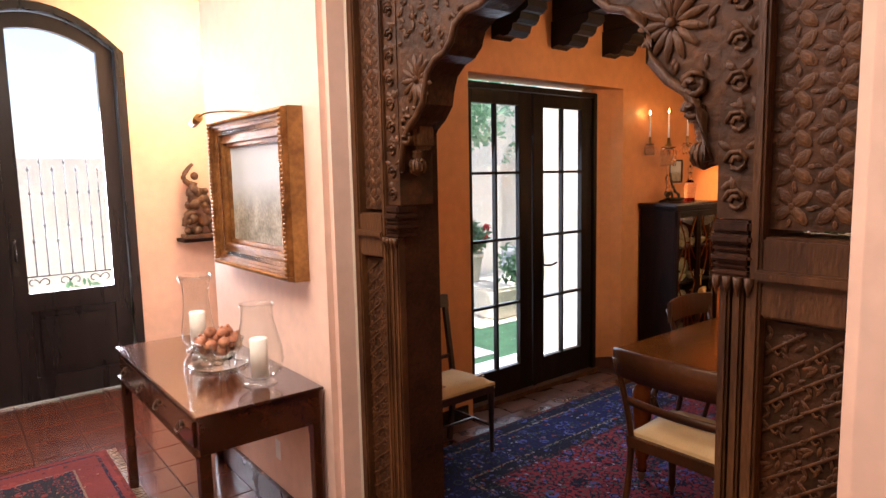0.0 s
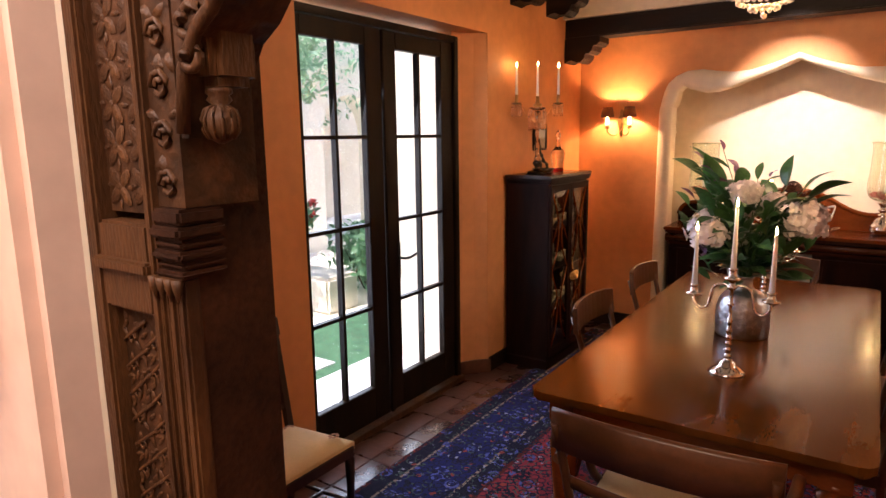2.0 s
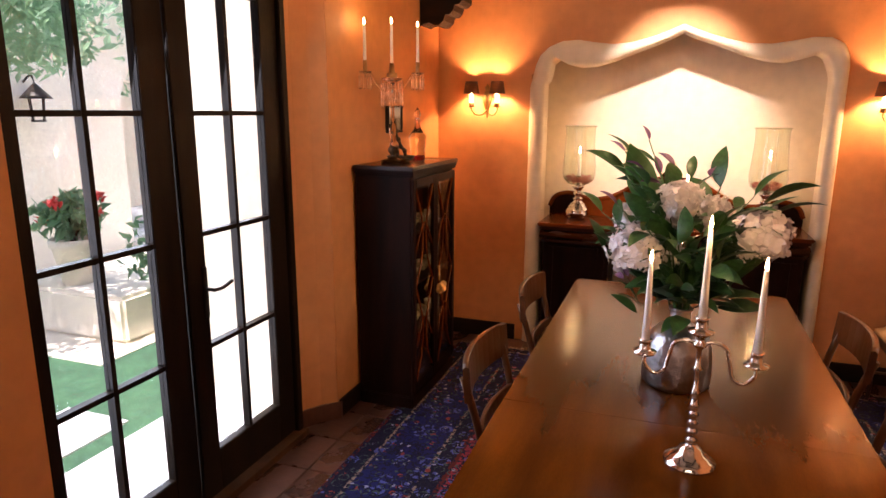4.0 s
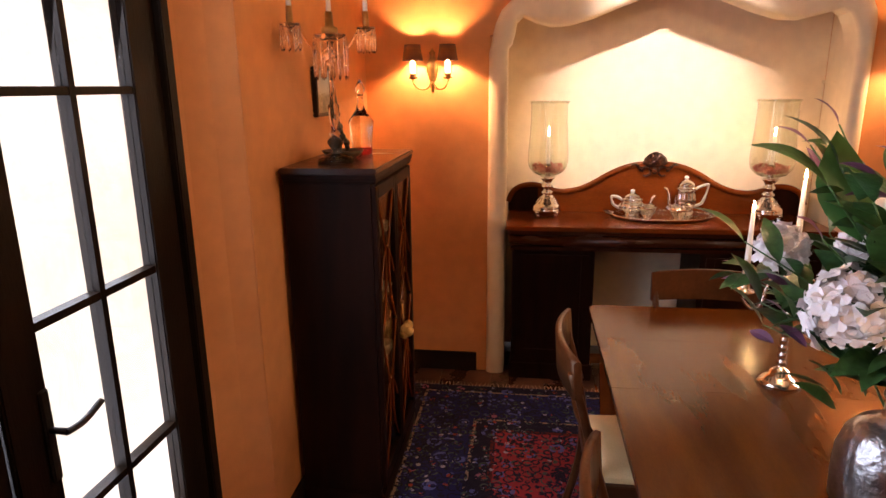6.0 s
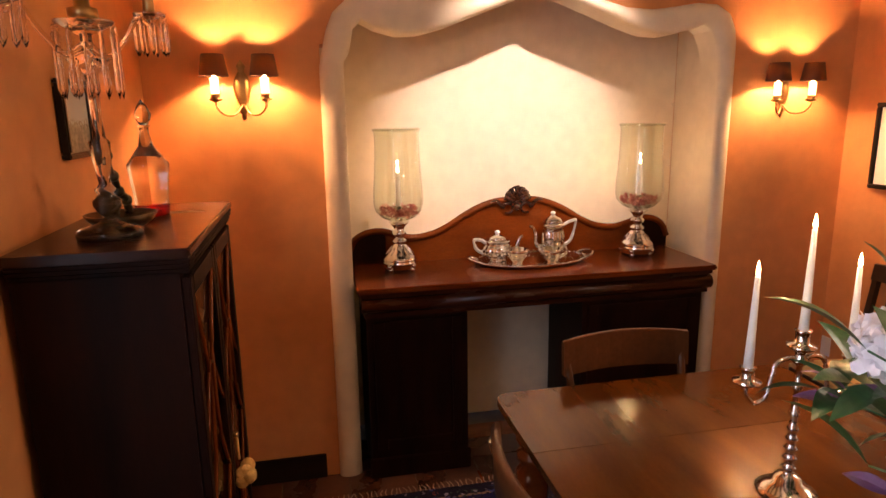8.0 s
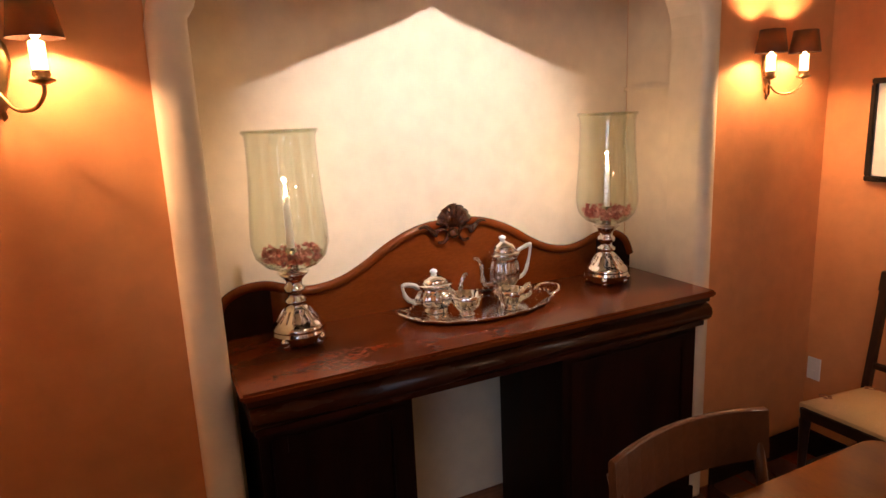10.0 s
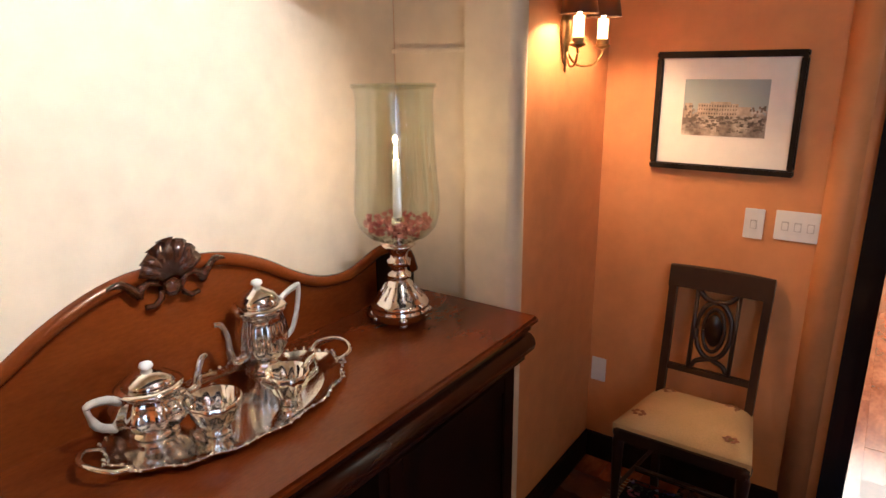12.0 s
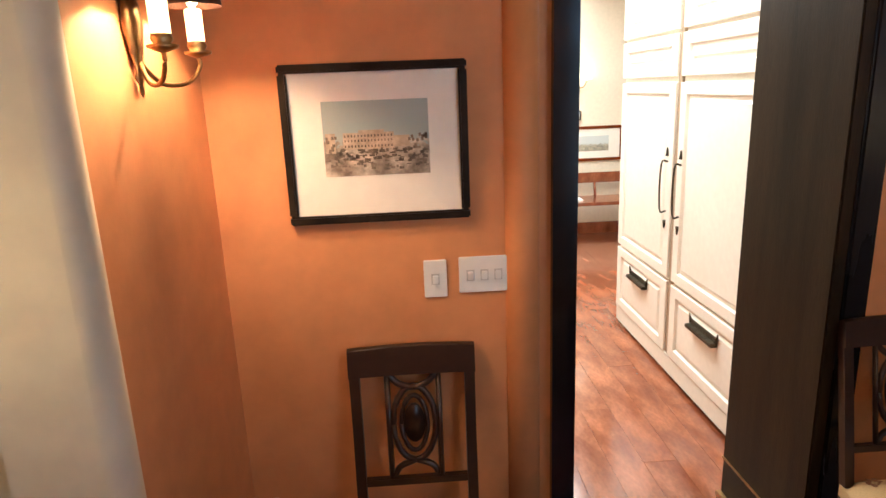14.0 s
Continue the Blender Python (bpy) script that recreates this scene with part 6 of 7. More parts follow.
def glass_cylinder(at, r, h, ch, cr, label, bowl=True):
    t = thing("glass_hurricane", at, label, "candle holder", "glass candle holders on the console")
    bm = bmesh.new()
    if bowl:
        out = [(0.055, 0.0), (0.060, 0.004), (0.050, 0.012), (0.030, 0.022), (0.050, 0.03), (0.078, 0.055), (0.088, 0.10), (0.084, 0.15), (0.070, 0.21), (0.058, 0.27), (0.056, 0.31), (0.062, 0.335)]
    else:
        out = [(0.055, 0.0), (0.060, 0.004), (0.050, 0.012), (0.030, 0.022), (0.055, 0.03), (0.072, 0.055), (0.078, 0.10), (0.068, 0.18), (0.060, 0.26), (0.062, 0.34), (0.080, 0.40)]
    k = h / out[-1][1]
    out = [(a * r / 0.088, b * k) for a, b in out]
    lathe(bm, out + [(max(0.001, a - 0.003), b + 0.001) for a, b in out[::-1]], seg=30)
    g = part("glass", bm, THINGLASS, t, "clear bulbous glass")
    g.visible_shadow = False
    bm = bmesh.new()
    lathe(bm, [(0.001, 0.034), (cr, 0.034), (cr, 0.034 + ch - 0.003), (cr - 0.004, 0.034 + ch), (0.001, 0.032 + ch)], seg=24)
    part("candle", bm, WAX, t, "cream pillar candle")


glass_cylinder((0.44, 2.10, 0.80), 0.105, 0.36, 0.17, 0.038, "clear bulbous glass hurricane with cream candle on the console")
glass_cylinder((0.42, 2.86, 0.80), 0.095, 0.40, 0.17, 0.040, "taller clear glass hurricane with cream candle beside the glass bowl", False)


def fruit_bowl():
    t = thing("glass_bowl", (0.40, 2.50, 0.80), "cut-glass footed bowl on a glass plate", "bowl")
    bm = bmesh.new()
    lathe(bm, [(0.001, 0.0), (0.12, 0.0), (0.135, 0.010), (0.137, 0.014), (0.12, 0.006), (0.001, 0.006)], seg=30)
    part("plate", bm, VESSEL, t)
    bm = bmesh.new()
    out = [(0.05, 0.008), (0.035, 0.02), (0.05, 0.03), (0.085, 0.05), (0.105, 0.085), (0.112, 0.12), (0.118, 0.13)]
    lathe(bm, out + [(a - 0.004, b + 0.002) for a, b in out[::-1]], seg=30)
    g = part("bowl", bm, THINGLASS, t)
    g.visible_shadow = False
    bm = bmesh.new()
    for k in range(20):
        a = k * math.pi / 10
        tube(bm, [((r + 0.001) * math.cos(a), (r + 0.001) * math.sin(a), z) for r, z in out[2:]], 0.004, 5)
    g = part("cut_ribbing", bm, VESSEL, t, "cut ribs round the bowl", "stuff")
    g.visible_shadow = False
    rnd = random.Random(6)
    shell = surf("pomegranate_skin", (0.28, 0.10, 0.05), (0.46, 0.20, 0.10), 14, 0.6, 0.3, 60, vary=0.2, random=0.3)
    first = None
    spots = [(0.0, 0.0, 0.075), (0.055, 0.01, 0.085), (-0.052, 0.02, 0.085), (0.01, 0.06, 0.088), (0.0, -0.058, 0.088), (0.045, -0.05, 0.12), (-0.045, -0.045, 0.115), (0.05, 0.05, 0.125), (-0.04, 0.06, 0.125), (0.0, 0.005, 0.135), (-0.07, 0.0, 0.13), (0.075, 0.0, 0.13), (0.02, -0.03, 0.165), (-0.02, 0.035, 0.168), (0.045, 0.015, 0.16), (0.0, -0.09, 0.13)]
    for x, y, z in spots:
        if first is None:
            first = thing("dried_pod", (0.40 + x, 2.50 + y, 0.80 + z - 0.02), "dried red-brown pomegranate in the glass bowl", "dried fruit", "dried fruit in the bowl")
            bm = bmesh.new()
            ball(bm, (0, 0, 0.02), 0.030, 12, 8, 0.9)
            lathe(bm, [(0.006, 0.044), (0.010, 0.054), (0.004, 0.052)], seg=6)
            part("fruit", bm, shell, first)
        else:
            k = rnd.uniform(0.8, 1.1)
            copy_thing(first, pose(0.40 + x, 2.50 + y, 0.80 + z - 0.02, rnd.uniform(-40, 40), rnd.uniform(-40, 40), rnd.uniform(0, 360)))


fruit_bowl()


# ---- the large gilt-framed painting with its picture light ----
def painting():
    t = thing("gilt_painting", (0.638, 2.435, 1.62), "hazy landscape in a deep carved gilt frame above the console", "painting")
    w, h = 0.45, 0.37
    bm = bmesh.new()
    steps = [(0.0, 0.0, 0.08), (0.0, 0.024, 0.098), (0.024, 0.036, 0.088), (0.036, 0.050, 0.078), (0.05, 0.075, 0.062), (0.075, 0.10, 0.052), (0.10, 0.115, 0.066), (0.115, 0.135, 0.045)]
    for (a, b, d) in steps[1:]:
        for q in ((-w + a, w - a, h - b, h - a), (-w + a, w - a, -h + a, -h + b)):
            box(bm, -d, 0, q[0], q[1], q[2], q[3], bevel=0.004)
        for q in ((-w + a, -w + b), (w - b, w - a)):
            box(bm, -d + 0.0005, -0.0005, q[0], q[1], -h + b, h - b, bevel=0.004)
    part("frame", bm, GOLD, t, "deep gilt frame")
    e = 0.005
    part("frame_side", boxes((-0.070, 0, -w - e, -w - 0.0005, -h - e, h + e), (-0.070, 0, w + 0.0005, w + e, -h - e, h + e), (-0.070, 0, -w - 0.0005, w + 0.0005, h + 0.0005, h + e), (-0.070, 0, -w - 0.0005, w + 0.0005, -h - e, -h - 0.0005)), GOLDSIDE, t, "plain bronze-gold side of the frame")
    part("frame_slip", boxes((-0.068, -0.060, -w + 0.050, -w + 0.072, -h + 0.050, h - 0.050), (-0.068, -0.060, w - 0.072, w - 0.050, -h + 0.050, h - 0.050), (-0.068, -0.060, -w + 0.072, w - 0.072, -h + 0.050, -h + 0.072), (-0.068, -0.060, -w + 0.072, w - 0.072, h - 0.072, h - 0.050), bevel=0.002), SILVER, t, "silvered inner band")
    bm = bmesh.new()
    for sgn in (-1, 1):
        n = 46
        for k in range(n):
            ball(bm, (-0.097, -w + 0.014 + k * (2 * w - 0.028) / (n - 1), sgn * (h - 0.014)), 0.009, 6, 4)
        n = 38
        for k in range(n):
            ball(bm, (-0.097, sgn * (w - 0.014), -h + 0.014 + k * (2 * h - 0.028) / (n - 1)), 0.009, 6, 4)
    part("beading", bm, GOLD, t, "carved beading", "stuff")
    o = part("canvas", boxes((-0.03, -0.02, -w + 0.13, w - 0.13, -h + 0.13, h - 0.13)), SCAPE2, t, "hazy grey-green landscape")
    bm = bmesh.new()
    tube(bm, bend([(-0.02, -0.1, h + 0.005), (-0.10, 0.08, h + 0.025), (-0.16, 0.25, h + 0.03), (-0.17, 0.36, h + 0.015)], 4), 0.005, 6)
    tube(bm, [(-0.17, 0.34, h + 0.015), (-0.17, 0.44, h - 0.01)], 0.021, 10)
    part("picture_light", bm, BRASS, t, "brass picture light on an arm")


SCAPE2 = engraving_material("misty_oil_paint", -13, (0.17, 0.16, 0.11), (0.40, 0.38, 0.30), (0.50, 0.56, 0.58))
SCAPE2.node_tree.nodes["Principled BSDF"].inputs["Coat Weight"].default_value = 0.3
for n_ in SCAPE2.node_tree.nodes:
    if n_.bl_idname == "ShaderNodeValToRGB" and abs(n_.color_ramp.elements[0].position - 0.62) < 0.01:
        n_.color_ramp.elements[0].position, n_.color_ramp.elements[1].position = 0.30, 0.95
painting()


STATUE = surf("brown_patina", (0.05, 0.022, 0.009), (0.16, 0.075, 0.030), 14, 0.4, 0.4, 60, vary=0.3)


def statue():
    b = thing("bronze_statue", (1.14, 4.99, 1.21), "small dark bronze statue on a bracket beside the entry door", "statue")
    bm = bmesh.new()
    box(bm, -0.14, 0.14, -0.09, 0.09, -0.0, 0.03, bevel=0.006)
    rnd = random.Random(2)
    for k in range(34):
        z = rnd.uniform(0.0, 0.36)
        q = 0.11 - 0.16 * z
        ball(bm, (rnd.uniform(-q, q), rnd.uniform(-0.05, 0.05), 0.05 + z), rnd.uniform(0.025, 0.050), 8, 6)
    tube(bm, bend([(0.05, 0, 0.1), (0.0, 0, 0.26), (-0.06, 0, 0.36), (-0.03, 0, 0.47)], 5), 0.055, 8, 0.035)
    tube(bm, bend([(-0.03, 0, 0.42), (-0.11, 0, 0.5), (-0.07, 0, 0.58), (-0.03, 0, 0.62)], 5), 0.026, 7, 0.015)
    tube(bm, bend([(0.0, 0, 0.34), (0.08, -0.02, 0.30), (0.11, 0, 0.22)], 5), 0.028, 7, 0.02)
    tube(bm, bend([(-0.02, 0, 0.22), (-0.10, 0, 0.2), (-0.13, 0, 0.10)], 5), 0.03, 7, 0.022)
    ball(bm, (-0.02, 0, 0.52), 0.035, 8, 6)
    part("figure", bm, STATUE, b)
    s = thing("wall_bracket", (1.14, 5.0, 1.18), "narrow dark wooden wall bracket", "shelf")
    part("board", boxes((-0.17, 0.17, -0.12, 0.099, 0.0, 0.029), bevel=0.004), MAHOGD, s)


statue()


# ---- the arched entry door ----
def entry_door():
    t = thing("door_2", (0.06, 5.18, 0), "black arched entry door with a tall pane and iron grille", "")
    t["kind"] = "structure"
    X = 0.06
    def arc(x, top, rise, half=0.62):
        return top - rise * (x / half) ** 2
    # frame with a segmental arch
    def ring(x0, x1, z0, top, rise, n=14, half=0.62):
        return [(x0, z0)] + [(x0 + (x1 - x0) * k / n, arc(x0 + (x1 - x0) * k / n, top, rise, half)) for k in range(n + 1)] + [(x1, z0)]
    o, i = ring(-0.66, 0.60, 0, 3.02, 0.33), ring(-0.60, 0.535, 0, 2.96, 0.31)
    bm = bmesh.new()
    slab(bm, o + i[::-1], "y", -0.10, 0.06)
    part("door_frame", bm, BLACKWOOD, t)
    bm = bmesh.new()
    # stiles, rails and arched top rail
    slab(bm, [(-0.27, 0.02), (-0.17, 0.02), (-0.17, arc(-0.17, 2.84, 0.30)), (-0.17, arc(-0.17, 2.95, 0.31)), (-0.27, arc(-0.27, 2.95, 0.31))], "y", -0.03, 0.03)
    slab(bm, [(0.415, 0.02), (0.53, 0.02), (0.53, arc(0.53, 2.95, 0.31)), (0.415, arc(0.415, 2.95, 0.31))], "y", -0.03, 0.03)
    box(bm, -0.17, 0.415, -0.03, 0.03, 0.02, 0.20), box(bm, -0.17, 0.415, -0.03, 0.03, 0.72, 0.86)
    n = 12
    xs = [-0.17 + 0.585 * k / n for k in range(n + 1)]
    slab(bm, [(x, arc(x, 2.84, 0.30)) for x in xs] + [(x, arc(x, 2.95, 0.31)) for x in xs[::-1]], "y", -0.03, 0.03)
    leaf = part("door_leaf", bm, BLACKWOOD, t)
    part("door_panel", boxes((-0.17, 0.415, -0.012, 0.012, 0.20, 0.72), (-0.12, 0.365, -0.022, -0.012, 0.25, 0.67), bevel=0.006), BLACKWOOD, leaf)
    bm = bmesh.new()
    slab(bm, ring(-0.17, 0.415, 0.86, 2.84, 0.30), "y", 0.004, 0.008)
    pane = part("pane", bm, GLASS, leaf)
    pane.visible_shadow = False
    # fixed side: solid left leaf
    bm = bmesh.new()
    slab(bm, ring(-0.605, -0.271, 0.02, 2.955, 0.30), "y", -0.028, 0.03)
    part("side_leaf", bm, BLACKWOOD, t)
    bm = bmesh.new()
    tube(bm, bend([(-0.235, -0.03, 1.12), (-0.235, -0.08, 1.14), (-0.235, -0.08, 1.26), (-0.235, -0.03, 1.28)], 4), 0.009, 8)
    box(bm, -0.26, -0.21, -0.036, -0.03, 1.0, 1.34, bevel=0.003)
    part("door_handle", bm, IRON, t, "wrought-iron door pull")
    # grille: bars with collars, scrolls below
    bm = bmesh.new()
    for k, x in enumerate((-0.10, -0.02, 0.06, 0.14, 0.22, 0.30, 0.37)):
        top = 1.78 + (0.06 if k % 2 else 0.0)
        tube(bm, [(x, 0.035, 0.98), (x, 0.035, top)], 0.006, 6, 0.005)
        lathe(bm, [(0.001, 0.0), (0.012, 0.012), (0.001, 0.05)], (x, 0.035, top), 6)
        for z in (1.25 + 0.12 * (k % 2), 1.62):
            ball(bm, (x, 0.035, z), 0.012, 6, 5, 1.4)
    part("grille_bars", bm, IRON, t, "thin iron bars with collars")
    bm = bmesh.new()
    tube(bm, [(-0.17, 0.035, 0.98), (0.415, 0.035, 0.98)], 0.006, 6)
    for x in (-0.09, 0.12, 0.33):
        for s in (-1, 1):
            tube(bm, [(x + s * (0.045 - (0.045 - 0.004 * a) * math.cos(a * 0.5)), 0.035, 0.925 + (0.045 - 0.0035 * a) * math.sin(a * 0.5)) for a in range(11)], 0.0055, 6)
    part("grille_scrolls", bm, IRON, t, "iron scrollwork")


entry_door()


# ---- rugs ----
def rug_material(name, hx, hy, bands, field, accents, scale):
    """A knotted rug: nested borders of fixed widths, each with its own small motifs. bands: (distance from the edge, colour)."""
    m = bpy.data.materials.new(name)
    m.use_nodes = True
    n, l = m.node_tree.nodes, m.node_tree.links
    p = n["Principled BSDF"]
    tc, sep = n.new("ShaderNodeTexCoord"), n.new("ShaderNodeSeparateXYZ")
    l.new(tc.outputs["Object"], sep.inputs[0])
    def math_(op, a, b=None):
        k = n.new("ShaderNodeMath")
        k.operation = op
        for i, v in enumerate((a, b)):
            if v is None:
                continue
            if isinstance(v, (int, float)):
                k.inputs[i].default_value = v
            else:
                l.new(v, k.inputs[i])
        return k.outputs[0]
    ax, ay = math_("ABSOLUTE", sep.outputs[0]), math_("ABSOLUTE", sep.outputs[1])
    edge = math_("MINIMUM", math_("SUBTRACT", hx, ax), math_("SUBTRACT", hy, ay))
    wob = n.new("ShaderNodeTexNoise")
    wob.inputs["Scale"].default_value = 30
    l.new(tc.outputs["Object"], wob.inputs[0])
    edge = math_("ADD", edge, math_("MULTIPLY", math_("SUBTRACT", wob.outputs[0], 0.5), 0.012))
    ramp = n.new("ShaderNodeValToRGB")
    ramp.color_ramp.interpolation = "CONSTANT"
    els = ramp.color_ramp.elements
    els[0].position, els[0].color = 0, (*bands[0][1], 1)
    els[1].position, els[1].color = bands[1][0], (*bands[1][1], 1)
    for d, c in bands[2:]:
        els.new(d).color = (*c, 1)
    l.new(edge, ramp.inputs[0])
    # motifs mirrored about the centre, as in a woven rug
    comb = n.new("ShaderNodeCombineXYZ")
    l.new(ax, comb.inputs[0]), l.new(ay, comb.inputs[1])
    col = ramp.outputs[0]
    for k, (sc, lo, hi, c) in enumerate(accents):
        v = n.new("ShaderNodeTexVoronoi")
        v.inputs["Scale"].default_value = sc * scale
        v.inputs["Randomness"].default_value = 0.55
        mp = n.new("ShaderNodeMapping")
        mp.inputs["Location"].default_value = (k * 3.7, k * 1.9, 0)
        l.new(comb.outputs[0], mp.inputs[0]), l.new(mp.outputs[0], v.inputs[0])
        pick = math_("MULTIPLY", math_("GREATER_THAN", v.outputs["Distance"], lo), math_("LESS_THAN", v.outputs["Distance"], hi))
        fine = n.new("ShaderNodeTexNoise")
        fine.inputs["Scale"].default_value = 55
        l.new(comb.outputs[0], fine.inputs[0])
        pick = math_("MULTIPLY", pick, math_("GREATER_THAN", fine.outputs[0], 0.42))
        mx = n.new("ShaderNodeMix")
        mx.data_type = "RGBA"
        l.new(pick, mx.inputs[0]), l.new(col, mx.inputs[6])
        mx.inputs[7].default_value = (*c, 1)
        col = mx.outputs[2]
    worn = n.new("ShaderNodeTexNoise")
    worn.inputs["Scale"].default_value = 2.2
    l.new(tc.outputs["Object"], worn.inputs[0])
    hue = n.new("ShaderNodeHueSaturation")
    mr = n.new("ShaderNodeMapRange")
    mr.inputs["To Min"].default_value, mr.inputs["To Max"].default_value = 0.42, 1.12
    l.new(worn.outputs[0], mr.inputs[0]), l.new(mr.outputs[0], hue.inputs["Value"]), l.new(col, hue.inputs["Color"])
    l.new(hue.outputs[0], p.inputs["Base Color"])
    p.inputs["Roughness"].default_value = 0.9
    p.inputs["Specular IOR Level"].default_value = 0.15
    pile, bp = n.new("ShaderNodeTexNoise"), n.new("ShaderNodeBump")
    pile.inputs["Scale"].default_value = 400
    bp.inputs["Strength"].default_value, bp.inputs["Distance"].default_value = 0.5, 0.003
    l.new(tc.outputs["Object"], pile.inputs[0]), l.new(pile.outputs[0], bp.inputs["Height"]), l.new(bp.outputs[0], p.inputs["Normal"])
    return m


def rug(name, x0, x1, y0, y1, mat, fringe_mat, label):
    cx, cy = (x0 + x1) / 2, (y0 + y1) / 2
    t = thing(name, (cx, cy, 0.0), label, "rug")
    part("field", boxes((x0 - cx, x1 - cx, y0 - cy, y1 - cy, 0.0005, 0.0115), bevel=0.003), mat, t)
    bm = bmesh.new()
    rnd = random.Random(9)
    for s in (-1, 1):
        n = int((y1 - y0) / 0.022)
        for k in range(n):
            y = y0 - cy + (k + 0.5) * (y1 - y0) / n
            e = s * (x1 - x0) / 2
            tube(bm, [(e, y, 0.005), (e + s * 0.03, y + rnd.uniform(-0.006, 0.006), 0.003), (e + s * 0.055, y + rnd.uniform(-0.012, 0.012), 0.003)], 0.0025, 4)
    part("fringe", bm, fringe_mat, t, "short knotted fringe", "stuff")
    return t


NAVY, BLUE, RED, DEEP, SAND = (0.007, 0.007, 0.022), (0.011, 0.014, 0.085), (0.23, 0.026, 0.036), (0.09, 0.014, 0.012), (0.26, 0.19, 0.14)
RUG1 = rug_material("persian_wool", 2.08, 1.48, [(0, DEEP), (0.02, NAVY), (0.10, SAND), (0.115, BLUE), (0.40, SAND), (0.415, NAVY), (0.50, DEEP), (0.52, RED)], RED,
                    [(1.0, 0.22, 0.40, NAVY), (1.0, 0.0, 0.15, (0.30, 0.10, 0.16)), (1.8, 0.20, 0.36, (0.07, 0.09, 0.30)), (2.4, 0.0, 0.20, (0.26, 0.045, 0.03)), (3.4, 0.0, 0.20, (0.26, 0.27, 0.36)), (2.9, 0.30, 0.40, (0.05, 0.08, 0.07)), (4.3, 0.38, 0.55, (0.010, 0.010, 0.028))], 5.0)
FRINGE = surf("wool_fringe", (0.30, 0.24, 0.17), (0.42, 0.35, 0.26), 20, 0.9, 0.1, 80)
rug("dining_rug", 1.18, 5.28, -0.53, 2.44, RUG1, FRINGE, "large worn blue and crimson persian rug under the dining table")
RUG2 = rug_material("entry_wool", 1.05, 1.25, [(0, DEEP), (0.02, (0.13, 0.02, 0.018)), (0.05, NAVY), (0.07, (0.12, 0.020, 0.018)), (0.20, (0.16, 0.11, 0.08)), (0.212, NAVY), (0.24, (0.010, 0.009, 0.014))], NAVY,
                    [(0.8, 0.0, 0.34, (0.17, 0.028, 0.022)), (0.8, 0.10, 0.16, (0.015, 0.010, 0.014)), (1.6, 0.0, 0.12, (0.24, 0.13, 0.07)), (2.3, 0.30, 0.42, (0.13, 0.022, 0.020)), (3.4, 0.0, 0.14, (0.012, 0.010, 0.016))], 10)
rug("entry_rug", -2.0, 0.10, 1.35, 3.84, RUG2, FRINGE, "black and red persian rug on the entry tiles")


# ---- floor baseboards, casing of the kitchen opening ----
structure("baseboard", boxes((4.67, 5.519, -0.609, -0.594, 0, 0.12), (0.975, 3.71, -0.609, -0.594, 0, 0.12), (5.505, 5.519, -0.594, 0.0, 0, 0.12), (5.505, 5.519, 2.07, 2.699, 0, 0.12), (3.91, 5.505, 2.685, 2.699, 0, 0.11), (0.975, 2.15, 2.685, 2.699, 0, 0.11), bevel=0.003), BEAM, "low dark baseboard")
bm = bmesh.new()
slab(bm, [(3.60, 2.859), (3.69, 2.838), (3.755, 2.808), (3.83, 2.76), (3.912, 2.684), (3.925, 2.684), (3.86, 2.77), (3.77, 2.82), (3.70, 2.85)], "z", 0.0, 0.10)
structure("baseboard_curved", bm, TILE, "curved tile base round the plaster reveal")
structure("baseboard_entry", boxes((0.615, 0.638, 1.85, 3.22, 0, 0.14), (0.665, 1.5, 5.08, 5.099, 0, 0.14), bevel=0.003), TILE, "tile base in the entry")
structure("opening_casing", boxes((3.715, 3.789, -0.625, -0.595, 0, 2.40), (3.789, 4.56, -1.09, -0.60, 2.30, 2.349), bevel=0.006), BLACKWOOD, "glossy black timber casing of the kitchen opening")
structure("opening_post", boxes((4.560, 4.672, -1.09, -0.585, 0, 2.35), bevel=0.035), GLOSSBLACK, "glossy black rounded timber post of the kitchen opening")
structure("opening_lining", boxes((3.789, 3.83, -1.10, -0.60, 0.0, 2.30), bevel=0.005), LINING, "deep dark-stained board lining of the kitchen opening")
structure("door_track", boxes((3.831, 3.85, -1.10, -0.60, 0.0, 0.022), (3.831, 3.836, -1.099, -0.601, 0.17, 0.178)), BRASS, "narrow floor strip at the opening")
# rounded plaster edge between the orange wall and the casing
bm = bmesh.new()
lathe(bm, [(0.05, 0.0), (0.05, 2.36)], (4.715, -0.625, 0), 16)
structure("wall_edge_round", bm, PLASTER, "rounded orange plaster edge")
# pale rounded plaster edge beside the carved gateway
bm = bmesh.new()
slab(bm, [(0.64, 2.06), (0.648, 1.98), (0.668, 1.91), (0.70, 1.85), (0.742, 1.805), (0.76, 1.795), (0.80, 1.795), (0.80, 2.06)], "z", 0, 3.1)
slab(bm, [(0.64, -0.36), (0.648, -0.28), (0.668, -0.21), (0.70, -0.15), (0.742, -0.105), (0.76, -0.098), (0.80, -0.098), (0.80, -0.36)], "z", 0, 3.1)
structure("wall_edge_pale", bm, CREAM, "rounded pale plaster edge beside the gateway")


# ---- kitchen beyond the opening ----
DIVIDER = surf("tan_divider", (0.30, 0.22, 0.13), (0.36, 0.27, 0.17), 4, 0.4, 0.05, 40)


